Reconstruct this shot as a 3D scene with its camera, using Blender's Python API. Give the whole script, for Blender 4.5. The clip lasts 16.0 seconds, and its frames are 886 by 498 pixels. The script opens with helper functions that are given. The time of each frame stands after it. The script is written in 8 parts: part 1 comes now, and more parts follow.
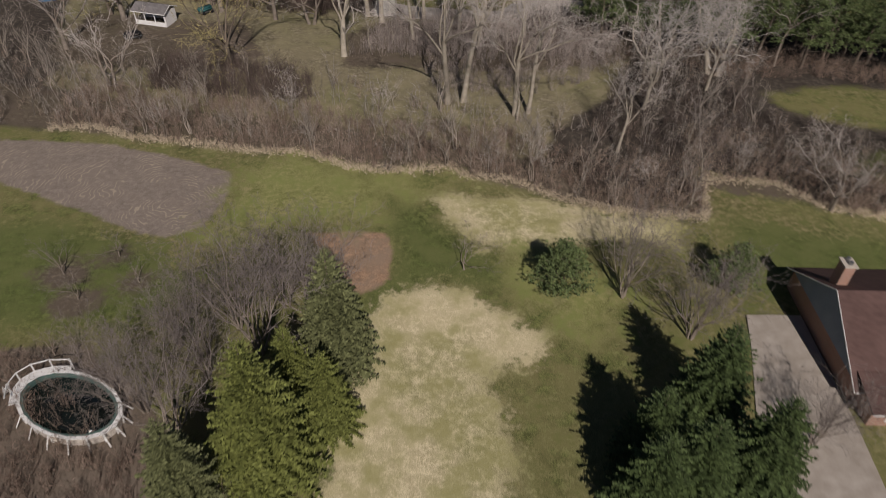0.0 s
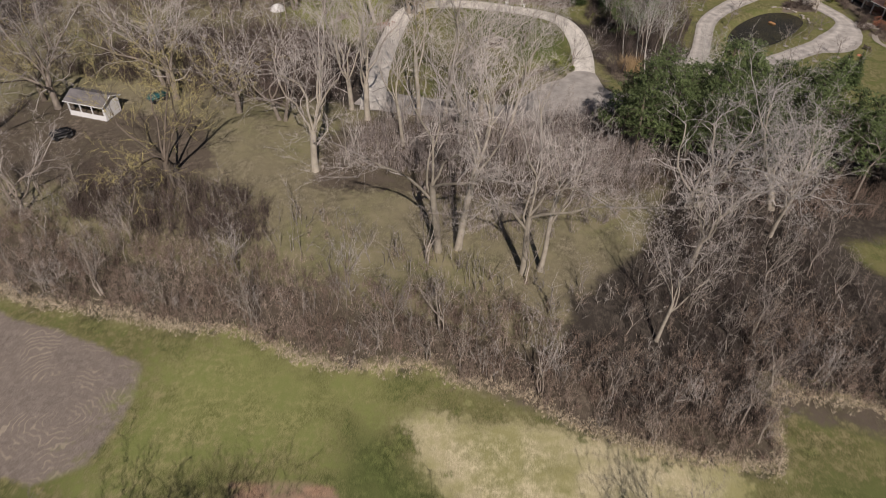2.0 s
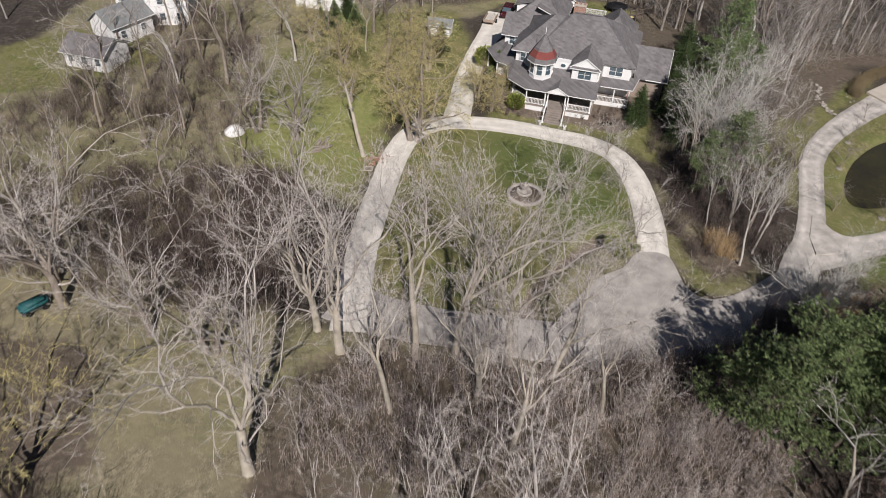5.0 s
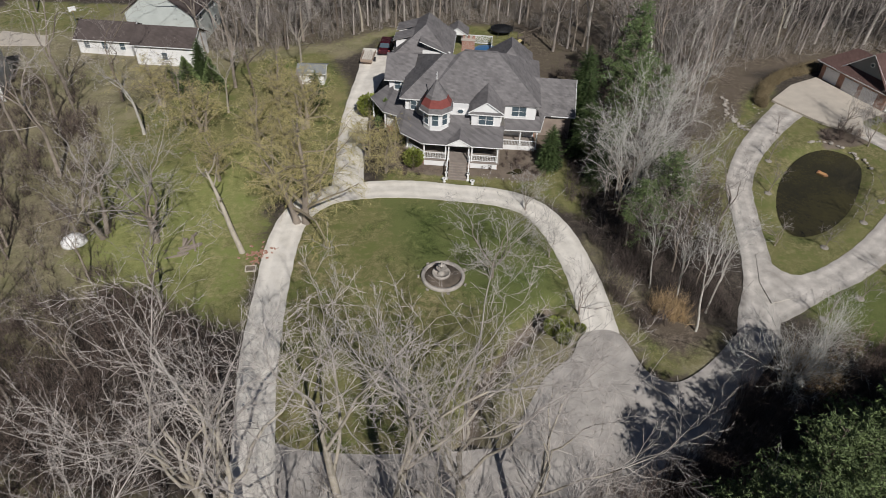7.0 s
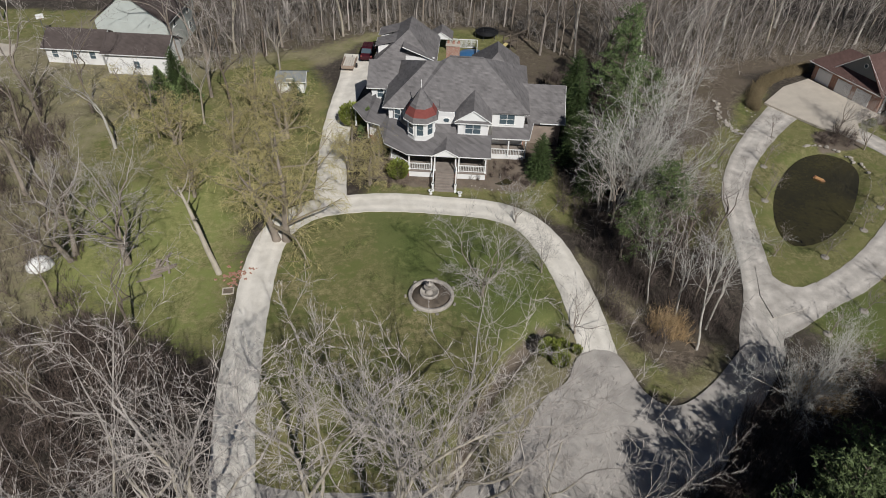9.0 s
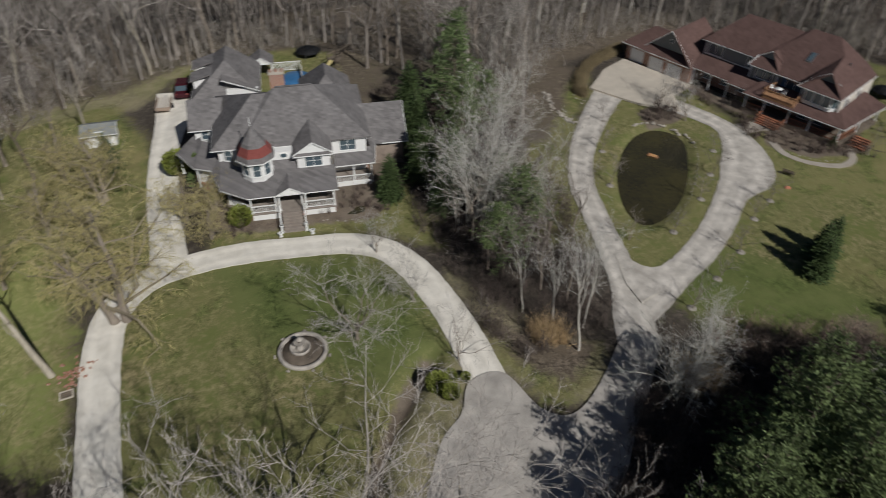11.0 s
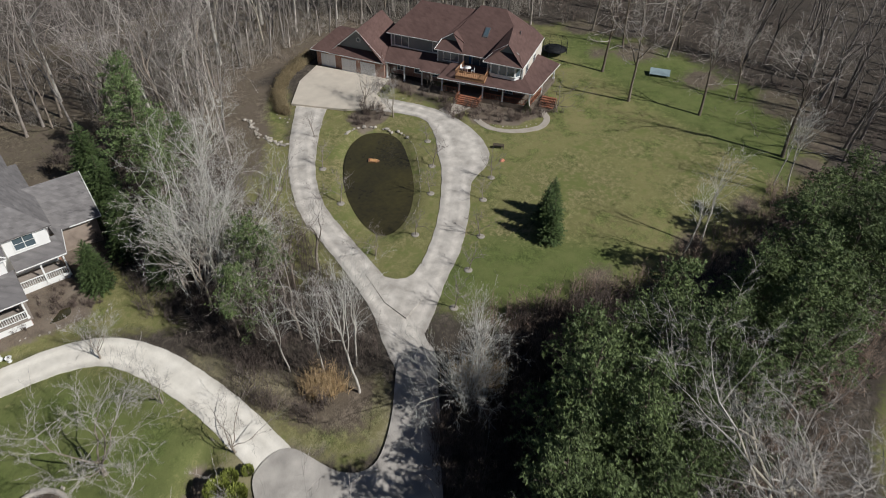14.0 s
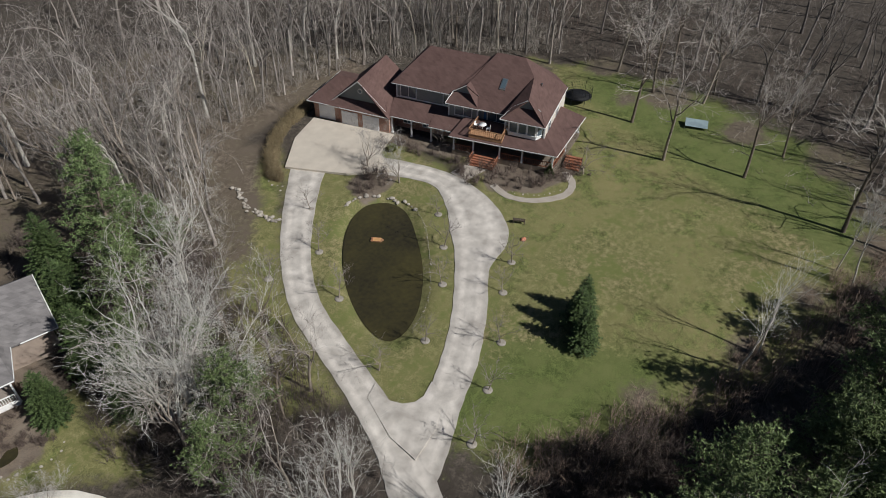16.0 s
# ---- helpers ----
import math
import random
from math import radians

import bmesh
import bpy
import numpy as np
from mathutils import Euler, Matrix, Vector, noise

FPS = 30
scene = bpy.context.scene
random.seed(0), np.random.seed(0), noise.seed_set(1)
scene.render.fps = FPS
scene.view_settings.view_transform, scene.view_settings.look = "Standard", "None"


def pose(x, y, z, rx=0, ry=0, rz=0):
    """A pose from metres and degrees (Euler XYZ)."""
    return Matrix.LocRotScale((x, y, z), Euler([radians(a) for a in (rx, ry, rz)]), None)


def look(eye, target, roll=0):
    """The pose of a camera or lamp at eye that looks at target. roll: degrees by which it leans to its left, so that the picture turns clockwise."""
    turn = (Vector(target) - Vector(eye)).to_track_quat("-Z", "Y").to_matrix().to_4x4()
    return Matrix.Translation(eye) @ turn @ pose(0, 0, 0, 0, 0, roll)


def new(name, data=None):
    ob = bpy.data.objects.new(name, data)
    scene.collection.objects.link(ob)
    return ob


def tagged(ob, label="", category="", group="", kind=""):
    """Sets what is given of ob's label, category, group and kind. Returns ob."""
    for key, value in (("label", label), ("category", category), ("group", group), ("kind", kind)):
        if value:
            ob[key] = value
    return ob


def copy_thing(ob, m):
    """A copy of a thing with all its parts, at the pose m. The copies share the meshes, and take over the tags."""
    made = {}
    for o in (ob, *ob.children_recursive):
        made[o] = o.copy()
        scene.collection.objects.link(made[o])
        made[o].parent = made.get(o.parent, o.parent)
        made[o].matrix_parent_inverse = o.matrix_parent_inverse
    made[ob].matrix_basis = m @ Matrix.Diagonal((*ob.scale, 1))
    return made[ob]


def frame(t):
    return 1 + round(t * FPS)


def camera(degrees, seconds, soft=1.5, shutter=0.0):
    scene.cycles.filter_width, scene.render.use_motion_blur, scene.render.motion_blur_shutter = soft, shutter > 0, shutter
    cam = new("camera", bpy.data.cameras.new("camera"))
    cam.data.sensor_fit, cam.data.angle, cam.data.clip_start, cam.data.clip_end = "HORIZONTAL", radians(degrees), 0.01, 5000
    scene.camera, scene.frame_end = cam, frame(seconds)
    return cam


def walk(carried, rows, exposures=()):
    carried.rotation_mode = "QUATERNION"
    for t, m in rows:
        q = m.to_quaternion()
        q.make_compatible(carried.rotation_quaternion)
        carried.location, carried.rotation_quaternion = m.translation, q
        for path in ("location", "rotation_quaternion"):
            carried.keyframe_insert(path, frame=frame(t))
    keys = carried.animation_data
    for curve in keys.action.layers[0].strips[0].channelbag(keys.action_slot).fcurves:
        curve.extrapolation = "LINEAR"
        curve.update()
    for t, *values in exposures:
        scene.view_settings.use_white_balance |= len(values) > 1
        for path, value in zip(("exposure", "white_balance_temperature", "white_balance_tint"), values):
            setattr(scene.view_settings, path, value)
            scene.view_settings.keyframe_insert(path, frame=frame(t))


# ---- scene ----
cam = camera(65.9, 16.0, 0.9, 0.4)
METRES, EYE, TILT, LEAN, TURN = 125.95, 50.0, 0.0, 0.0, 0.0
ROWS = [
    (0.0, 0.0, 0.0, 0.0, 0.94, -41.3, -1.07),
    (0.5, 0.0116, 0.0588, 0.0023, 3.25, -41.33, -1.15),
    (1.0, 0.0176, 0.1189, 0.0067, 3.23, -41.32, -1.28),
    (1.5, 0.0201, 0.1809, 0.011, 3.2, -41.28, -1.41),
    (2.0, 0.0204, 0.2429, 0.0144, 3.16, -41.26, -1.54),
    (2.5, 0.0188, 0.3052, 0.0155, 3.11, -41.3, -1.67),
    (3.0, 0.0167, 0.368, 0.0162, 4.12, -41.29, -1.8),
    (3.5, 0.0138, 0.4294, 0.0173, 4.83, -41.27, -1.88),
    (4.0, 0.0101, 0.4847, 0.0175, 4.74, -41.24, -1.97),
    (4.5, 0.0055, 0.5388, 0.0173, 4.64, -41.22, -1.93),
    (5.0, -0.0001, 0.5915, 0.0157, 4.55, -41.24, -1.92),
    (5.2, -0.0024, 0.6120, 0.0150, 4.5, -41.23, -1.91),
    (7.5, -0.0101, 0.7332, -0.0003, -8.58, -40.53, -1.33),
    (8.0, -0.0101, 0.7332, -0.0042, -8.5, -40.6, -1.38),
    (9.7, -0.0030, 0.7840, 0.0002, -8.7, -40.6, -1.37),
    (10.3, -0.0009, 0.7962, 0.0010, -10.8, -40.58, -1.35),
    (10.5, -0.0006, 0.7969, 0.0011, -13.07, -40.57, -1.34),
    (11.0, 0.0006, 0.7985, 0.0014, -24.31, -40.41, -1.08),
    (11.5, 0.0011, 0.7978, 0.0008, -31.81, -40.39, -1.05),
    (12.0, 0.0019, 0.7965, 0.0001, -42.26, -40.25, -0.99),
    (12.5, -0.0004, 0.798, 0.0019, -50.55, -40.23, -1.16),
    (13.0, 0.0015, 0.8002, 0.0018, -50.59, -40.26, -1.22),
    (13.5, 0.016, 0.8135, 0.0024, -50.58, -40.3, -1.3),
    (14.0, 0.0403, 0.8356, 0.0026, -50.64, -40.34, -1.25),
    (14.5, 0.0712, 0.8631, 0.0029, -50.68, -40.42, -1.2),
    (15.0, 0.1046, 0.8928, 0.0062, -50.75, -40.54, -1.14),
    (15.5, 0.1297, 0.9159, 0.0111, -50.84, -40.66, -0.94),
    (16.0, 0.1336, 0.9203, 0.0133, -50.32, -40.71, -0.78),
]
EXPOSURES = [(0.0, -0.64, 6850.0, 18.0), (1.5, -0.6, 6850.0, 18.5), (2.5, -0.06, 6850.0, 18.5), (3.5, 0.09, 6700.0, 17.5), (5.0, -0.04, 6450.0, 15.5), (7.5, -0.3, 6350.0, 11.0), (8.2, -0.3, 6350.0, 10.5), (10.5, -0.42, 6350.0, 9.5), (11.0, -0.55, 6350.0, 9.2), (11.5, -0.58, 6350.0, 9.2), (12.5, -0.11, 6300.0, 8.8), (16.0, -0.1, 6300.0, 9.5)]
walk(cam, [(t, pose(0, 0, EYE, TILT, LEAN, TURN) @ pose(METRES * x, METRES * y, METRES * z, 90 + pitch, roll, yaw)) for t, x, y, z, yaw, pitch, roll in ROWS], EXPOSURES)

# ---------------------------------------------------------------- world, sun, exposure
SUN_FROM = Vector((0.20, -0.98, 0.87)).normalized()
world = bpy.data.worlds.new("sky")
scene.world = world
world.use_nodes = True
wn = world.node_tree
sky = wn.nodes.new("ShaderNodeTexSky")
sky.sky_type = "NISHITA"
sky.sun_disc = False
sky.air_density, sky.dust_density, sky.altitude = 0.5, 0.05, 300
sky.sun_elevation = math.asin(SUN_FROM.z)
sky.sun_rotation = math.atan2(SUN_FROM.x, SUN_FROM.y)
wn.links.new(sky.outputs[0], wn.nodes["Background"].inputs[0])
wn.nodes["Background"].inputs[1].default_value = 0.05
sun = new("sun", bpy.data.lights.new("sun", "SUN"))
sun.data.energy = 5.0
sun.data.angle = radians(0.53)
sun.data.color = (1.0, 0.97, 0.92)
sun.matrix_world = look(SUN_FROM * 200, (0, 0, 0))


# ---------------------------------------------------------------- materials
def material(name, colour, second=None, scale=3.0, fine=40.0, rough=0.85, bump=0.3, metal=0.0, island=0.0, per_object=0.0, mid=None, spec=0.3):
    """A mottled surface: two colours mixed by noise at two scales, with a fine bump."""
    m = bpy.data.materials.new(name)
    m.use_nodes = True
    t = m.node_tree
    N, L = t.nodes, t.links
    b = N["Principled BSDF"]
    b.inputs["Roughness"].default_value = rough
    b.inputs["Metallic"].default_value = metal
    b.inputs["Specular IOR Level"].default_value = spec
    if second is None:
        second = tuple(c * 0.72 for c in colour)
    co = N.new("ShaderNodeTexCoord")
    n1 = N.new("ShaderNodeTexNoise")
    n1.inputs["Scale"].default_value = scale
    n1.inputs["Detail"].default_value = 6
    n2 = N.new("ShaderNodeTexNoise")
    n2.inputs["Scale"].default_value = fine
    n2.inputs["Detail"].default_value = 3
    for n in (n1, n2):
        L.new(co.outputs["Object"], n.inputs["Vector"])
    add = N.new("ShaderNodeMath")
    add.operation = "MULTIPLY_ADD"
    L.new(n2.outputs[0], add.inputs[0])
    add.inputs[1].default_value = 0.5
    L.new(n1.outputs[0], add.inputs[2])
    rng = N.new("ShaderNodeMapRange")
    rng.inputs[1].default_value, rng.inputs[2].default_value = 0.5, 1.0
    L.new(add.outputs[0], rng.inputs[0])
    mix = N.new("ShaderNodeMix")
    mix.data_type = "RGBA"
    mix.inputs[6].default_value = (*colour, 1)
    mix.inputs[7].default_value = (*second, 1)
    L.new(rng.outputs[0], mix.inputs[0])
    out = mix.outputs[2]
    for amount, node, sock in ((island, "ShaderNodeNewGeometry", "Random Per Island"), (per_object, "ShaderNodeObjectInfo", "Random")):
        if amount:
            src = N.new(node)
            hsv = N.new("ShaderNodeHueSaturation")
            r2 = N.new("ShaderNodeMapRange")
            r2.inputs[3].default_value, r2.inputs[4].default_value = 1 - amount, 1 + amount
            L.new(src.outputs[sock], r2.inputs[0])
            L.new(r2.outputs[0], hsv.inputs["Value"])
            L.new(out, hsv.inputs["Color"])
            out = hsv.outputs[0]
    L.new(out, b.inputs["Base Color"])
    if bump:
        bp = N.new("ShaderNodeBump")
        bp.inputs["Strength"].default_value = bump
        bp.inputs["Distance"].default_value = 0.02
        L.new(n2.outputs[0], bp.inputs["Height"])
        L.new(bp.outputs[0], b.inputs["Normal"])
    return m


bark_pale = material("bark_pale", (0.48, 0.43, 0.35), (0.29, 0.255, 0.20), 1.2, 25, per_object=0.15)
bark_grey = material("bark_grey", (0.33, 0.28, 0.23), (0.20, 0.165, 0.135), 1.2, 25, per_object=0.2)
bark_dark = material("bark_dark", (0.20, 0.16, 0.125), (0.11, 0.09, 0.07), 1.2, 25, per_object=0.2)
bark_white = material("bark_white", (0.60, 0.57, 0.51), (0.36, 0.33, 0.29), 1.0, 25, per_object=0.1)
twig_white = material("twig_white", (0.64, 0.62, 0.57), (0.46, 0.44, 0.40), 0.5, 9, per_object=0.1, bump=0)
twig_pale = material("twig_pale", (0.52, 0.475, 0.43), (0.34, 0.305, 0.272), 0.5, 9, per_object=0.15, bump=0)
twig_silver = material("twig_silver", (0.51, 0.48, 0.44), (0.33, 0.305, 0.28), 0.5, 9, per_object=0.15, bump=0)
twig_grey = material("twig_grey", (0.29, 0.255, 0.235), (0.18, 0.155, 0.142), 0.5, 9, per_object=0.2, bump=0)
twig_olive = material("twig_olive", (0.50, 0.43, 0.20), (0.33, 0.285, 0.125), 0.5, 9, per_object=0.1, bump=0)
brush_mat = material("brush_twigs", (0.40, 0.322, 0.258), (0.19, 0.142, 0.108), 0.16, 3, island=0.55, bump=0)
brush_red = material("brush_twigs_red", (0.285, 0.212, 0.168), (0.15, 0.108, 0.083), 0.12, 3, island=0.4, bump=0)
reed_mat = material("dry_reeds", (0.47, 0.345, 0.20), (0.33, 0.225, 0.115), 0.3, 4, island=0.35, bump=0)
spruce_mat = material("spruce_needles", (0.085, 0.120, 0.040), (0.050, 0.078, 0.028), 0.8, 8, island=0.5, bump=0, rough=0.7)
blue_spruce_mat = material("blue_spruce_needles", (0.185, 0.198, 0.088), (0.105, 0.118, 0.050), 0.8, 8, island=0.4, bump=0, rough=0.7)
pine_mat = material("pine_needles", (0.158, 0.205, 0.078), (0.068, 0.094, 0.038), 0.8, 8, island=0.5, per_object=0.18, bump=0, rough=0.65)
asphalt_mat = material("asphalt", (0.52, 0.48, 0.435), (0.27, 0.25, 0.228), 0.5, 16, bump=0.3)
gravel_mat = material("pale_gravel", (0.80, 0.755, 0.68), (0.60, 0.56, 0.49), 0.7, 14, bump=0.5)
drive_grey = material("grey_drive", (0.62, 0.575, 0.52), (0.35, 0.32, 0.285), 0.7, 14, bump=0.4)


def rutted(m, lo, hi):
    """Paler wheel tracks and darker edges, after the drive's own wear."""
    t = m.node_tree
    bsdf = t.nodes["Principled BSDF"]
    link = bsdf.inputs["Base Color"].links[0]
    at, ra, hs, no, mu = (t.nodes.new("ShaderNode" + k) for k in ("Attribute", "MapRange", "HueSaturation", "TexNoise", "Math"))
    at.attribute_name = "wear"
    no.inputs["Scale"].default_value = 0.45
    no.inputs["Detail"].default_value = 4
    t.links.new(t.nodes["Texture Coordinate"].outputs["Object"], no.inputs["Vector"])
    mu.operation = "MULTIPLY_ADD"
    t.links.new(no.outputs[0], mu.inputs[0])
    mu.inputs[1].default_value = 1.4
    t.links.new(at.outputs["Fac"], mu.inputs[2])
    ra.inputs[1].default_value, ra.inputs[2].default_value = 0.6, 1.7
    ra.inputs[3].default_value, ra.inputs[4].default_value = lo, hi
    t.links.new(mu.outputs[0], ra.inputs[0])
    t.links.new(ra.outputs[0], hs.inputs["Value"])
    t.links.new(link.from_socket, hs.inputs["Color"])
    t.links.new(hs.outputs[0], bsdf.inputs["Base Color"])


rutted(gravel_mat, 0.86, 1.06)
rutted(drive_grey, 0.76, 1.14)
concrete_mat = material("concrete", (0.56, 0.50, 0.42), (0.46, 0.41, 0.345), 0.6, 20, bump=0.2)
path_mat = material("old_concrete", (0.44, 0.395, 0.345), (0.31, 0.27, 0.225), 0.8, 20, bump=0.3)
dark_willow_limb = material("dark_willow_limb", (0.155, 0.125, 0.09), (0.085, 0.07, 0.05), 0.5, 9, per_object=0.1, bump=0)
willow_limb = material("willow_limb", (0.30, 0.255, 0.185), (0.19, 0.16, 0.115), 0.5, 9, per_object=0.1, bump=0)
FINE = {"willow_limb": twig_olive, "dark_willow_limb": twig_olive,
        "twig_white": material("fine_twig_white", (0.60, 0.58, 0.53), (0.42, 0.40, 0.36), 0.5, 9, per_object=0.15, bump=0),
        "twig_pale": material("fine_twig_pale", (0.56, 0.51, 0.465), (0.36, 0.32, 0.285), 0.5, 9, per_object=0.2, bump=0),
        "twig_silver": material("fine_twig_silver", (0.47, 0.44, 0.41), (0.32, 0.295, 0.27), 0.5, 9, per_object=0.15, bump=0),
        "twig_grey": material("fine_twig_grey", (0.27, 0.232, 0.208), (0.155, 0.13, 0.115), 0.5, 9, per_object=0.2, bump=0)}
# Brush twigs darkened: the shade under and between trees is in this colour.
brush_shaded = material("shaded_brush_twigs", (0.125, 0.098, 0.084), (0.058, 0.045, 0.039), 0.3, 5, island=0.4, bump=0)
brush_mauve = material("mauve_brush_twigs", (0.42, 0.362, 0.325), (0.22, 0.184, 0.163), 0.2, 4, island=0.45, bump=0)
brush_brown = material("brown_brush_twigs", (0.155, 0.118, 0.098), (0.080, 0.060, 0.050), 0.2, 4, island=0.4, bump=0)
brush_pale = material("pale_brush_twigs", (0.36, 0.325, 0.285), (0.20, 0.175, 0.15), 0.4, 6, island=0.4, bump=0)


def ground_material():
    m = bpy.data.materials.new("ground")
    m.use_nodes = True
    t = m.node_tree
    N, L = t.nodes, t.links
    b = N["Principled BSDF"]
    b.inputs["Roughness"].default_value = 0.95
    b.inputs["Specular IOR Level"].default_value = 0.15
    co = N.new("ShaderNodeTexCoord")

    def tex(scale, detail=5, rough=0.6):
        n = N.new("ShaderNodeTexNoise")
        n.inputs["Scale"].default_value = scale
        n.inputs["Detail"].default_value = detail
        n.inputs["Roughness"].default_value = rough
        L.new(co.outputs["Object"], n.inputs["Vector"])
        return n.outputs[0]

    big, midn, small, tiny = tex(0.045), tex(0.28), tex(1.3, 6, 0.75), tex(9, 4, 0.75)

    def calc(op, a, c, d=None):
        n = N.new("ShaderNodeMath")
        n.operation = op
        for i, v in enumerate((a, c, d)):
            if v is None:
                continue
            if isinstance(v, (int, float)):
                n.inputs[i].default_value = v
            else:
                L.new(v, n.inputs[i])
        return n.outputs[0]

    def ramp(v, lo, hi):
        n = N.new("ShaderNodeMapRange")
        n.interpolation_type = "SMOOTHSTEP"
        n.inputs[1].default_value, n.inputs[2].default_value = lo, hi
        L.new(v, n.inputs[0])
        return n.outputs[0]

    def blend(f, a, c):
        n = N.new("ShaderNodeMix")
        n.data_type = "RGBA"
        for i, v in ((6, a), (7, c)):
            if isinstance(v, tuple):
                n.inputs[i].default_value = (*v, 1)
            else:
                L.new(v, n.inputs[i])
        L.new(f, n.inputs[0])
        return n.outputs[2]

    mott = calc("MULTIPLY_ADD", tiny, 0.5, calc("MULTIPLY", small, 0.5))
    patch = ramp(calc("MULTIPLY_ADD", small, 0.6, midn), 0.62, 1.0)
    wide = ramp(calc("MULTIPLY_ADD", midn, 0.6, big), 0.68, 0.92)
    fine = ramp(mott, 0.40, 0.60)

    def cover(a, c, d):
        return blend(patch, blend(fine, a, c), d)

    litter = blend(wide, cover((0.135, 0.113, 0.092), (0.030, 0.026, 0.021), (0.060, 0.051, 0.042)), cover((0.115, 0.096, 0.079), (0.028, 0.023, 0.019), (0.052, 0.043, 0.035)))
    lawn = blend(wide, cover((0.205, 0.222, 0.080), (0.042, 0.056, 0.015), (0.245, 0.212, 0.100)), cover((0.335, 0.282, 0.152), (0.078, 0.076, 0.030), (0.140, 0.155, 0.052)))
    meadow = blend(wide, cover((0.34, 0.295, 0.195), (0.115, 0.102, 0.066), (0.235, 0.205, 0.130)), cover((0.235, 0.232, 0.105), (0.085, 0.088, 0.038), (0.285, 0.250, 0.155)))
    # Greener grass; on the east lawn its darker tone also paints tree shade.
    lush_shade = cover((0.142, 0.172, 0.055), (0.048, 0.068, 0.019), (0.140, 0.156, 0.056))
    straw = blend(wide, cover((0.78, 0.69, 0.46), (0.40, 0.34, 0.20), (0.64, 0.555, 0.355)), cover((0.62, 0.55, 0.33), (0.15, 0.165, 0.055), (0.36, 0.335, 0.155)))
    wave = N.new("ShaderNodeTexWave")
    wave.wave_type = "RINGS"
    wave.rings_direction = "Z"
    wave.inputs["Scale"].default_value = 0.55
    wave.inputs["Distortion"].default_value = 26.0
    wave.inputs["Detail"].default_value = 3.0
    wave.inputs["Detail Scale"].default_value = 0.5
    shift = N.new("ShaderNodeMapping")
    shift.inputs["Location"].default_value = (31.5, -64.0, 0)
    L.new(co.outputs["Object"], shift.inputs["Vector"])
    L.new(shift.outputs[0], wave.inputs["Vector"])
    soil = blend(calc("MULTIPLY", ramp(wave.outputs[1], 0.80, 1.0), ramp(midn, 0.46, 0.58)), cover((0.31, 0.262, 0.222), (0.175, 0.145, 0.12), (0.25, 0.208, 0.174)), cover((0.47, 0.40, 0.31), (0.26, 0.215, 0.165), (0.38, 0.32, 0.25)))
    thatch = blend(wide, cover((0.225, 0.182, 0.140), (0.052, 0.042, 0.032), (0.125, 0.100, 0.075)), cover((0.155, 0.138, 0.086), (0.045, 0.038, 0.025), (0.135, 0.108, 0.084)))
    pale_lawn = blend(wide, cover((0.345, 0.335, 0.140), (0.115, 0.130, 0.040), (0.25, 0.265, 0.095)), cover((0.41, 0.365, 0.180), (0.13, 0.14, 0.048), (0.215, 0.240, 0.080)))
    dig = blend(patch, cover((0.46, 0.30, 0.195), (0.25, 0.16, 0.105), (0.40, 0.28, 0.19)), cover((0.27, 0.205, 0.15), (0.13, 0.098, 0.072), (0.31, 0.225, 0.16)))
    mulch = cover((0.185, 0.145, 0.112), (0.070, 0.054, 0.042), (0.20, 0.165, 0.13))
    out = litter
    wob = calc("MULTIPLY_ADD", small, 0.5, calc("MULTIPLY", midn, 0.5))
    wob = calc("SUBTRACT", wob, 0.5)
    for i, (attr, layers) in enumerate((("cover_a", (meadow, lawn, lush_shade)), ("cover_b", (soil, straw, dig)), ("cover_c", (mulch, thatch, pale_lawn)))):
        a = N.new("ShaderNodeAttribute")
        a.attribute_name = attr
        s = N.new("ShaderNodeSeparateColor")
        L.new(a.outputs["Color"], s.inputs[0])
        for j, colour in enumerate(layers):
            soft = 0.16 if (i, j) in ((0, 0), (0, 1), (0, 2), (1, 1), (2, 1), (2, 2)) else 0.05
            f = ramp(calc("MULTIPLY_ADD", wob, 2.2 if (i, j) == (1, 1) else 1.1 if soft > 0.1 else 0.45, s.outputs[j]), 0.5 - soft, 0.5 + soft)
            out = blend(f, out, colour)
    L.new(out, b.inputs["Base Color"])
    bp = N.new("ShaderNodeBump")
    bp.inputs["Strength"].default_value = 0.6
    bp.inputs["Distance"].default_value = 0.12
    L.new(calc("MULTIPLY_ADD", tiny, 0.4, small), bp.inputs["Height"])
    L.new(bp.outputs[0], b.inputs["Normal"])
    return m


# ---------------------------------------------------------------- helpers for building
def link_mesh(name, verts, faces, mats, smooth=False, parent=None, label="", index=None):
    me = bpy.data.meshes.new(name)
    me.from_pydata([tuple(v) for v in verts], [], faces)
    for m in (mats if isinstance(mats, (list, tuple)) else [mats]):
        me.materials.append(m)
    if index is not None:
        me.polygons.foreach_set("material_index", index)
    if smooth:
        me.polygons.foreach_set("use_smooth", [True] * len(me.polygons))
    me.update()
    ob = new(name, me)
    if parent is not None:
        ob.parent = parent
    if label:
        tagged(ob, label)
    return ob


def part(name, bm, mat, parent, label="", smooth=False):
    me = bpy.data.meshes.new(name)
    bmesh.ops.recalc_face_normals(bm, faces=bm.faces)
    bm.to_mesh(me)
    bm.free()
    me.materials.append(mat)
    if smooth:
        me.polygons.foreach_set("use_smooth", [True] * len(me.polygons))
    ob = new(name, me)
    if parent is not None:
        ob.parent = parent
    if label:
        tagged(ob, label)
    return ob


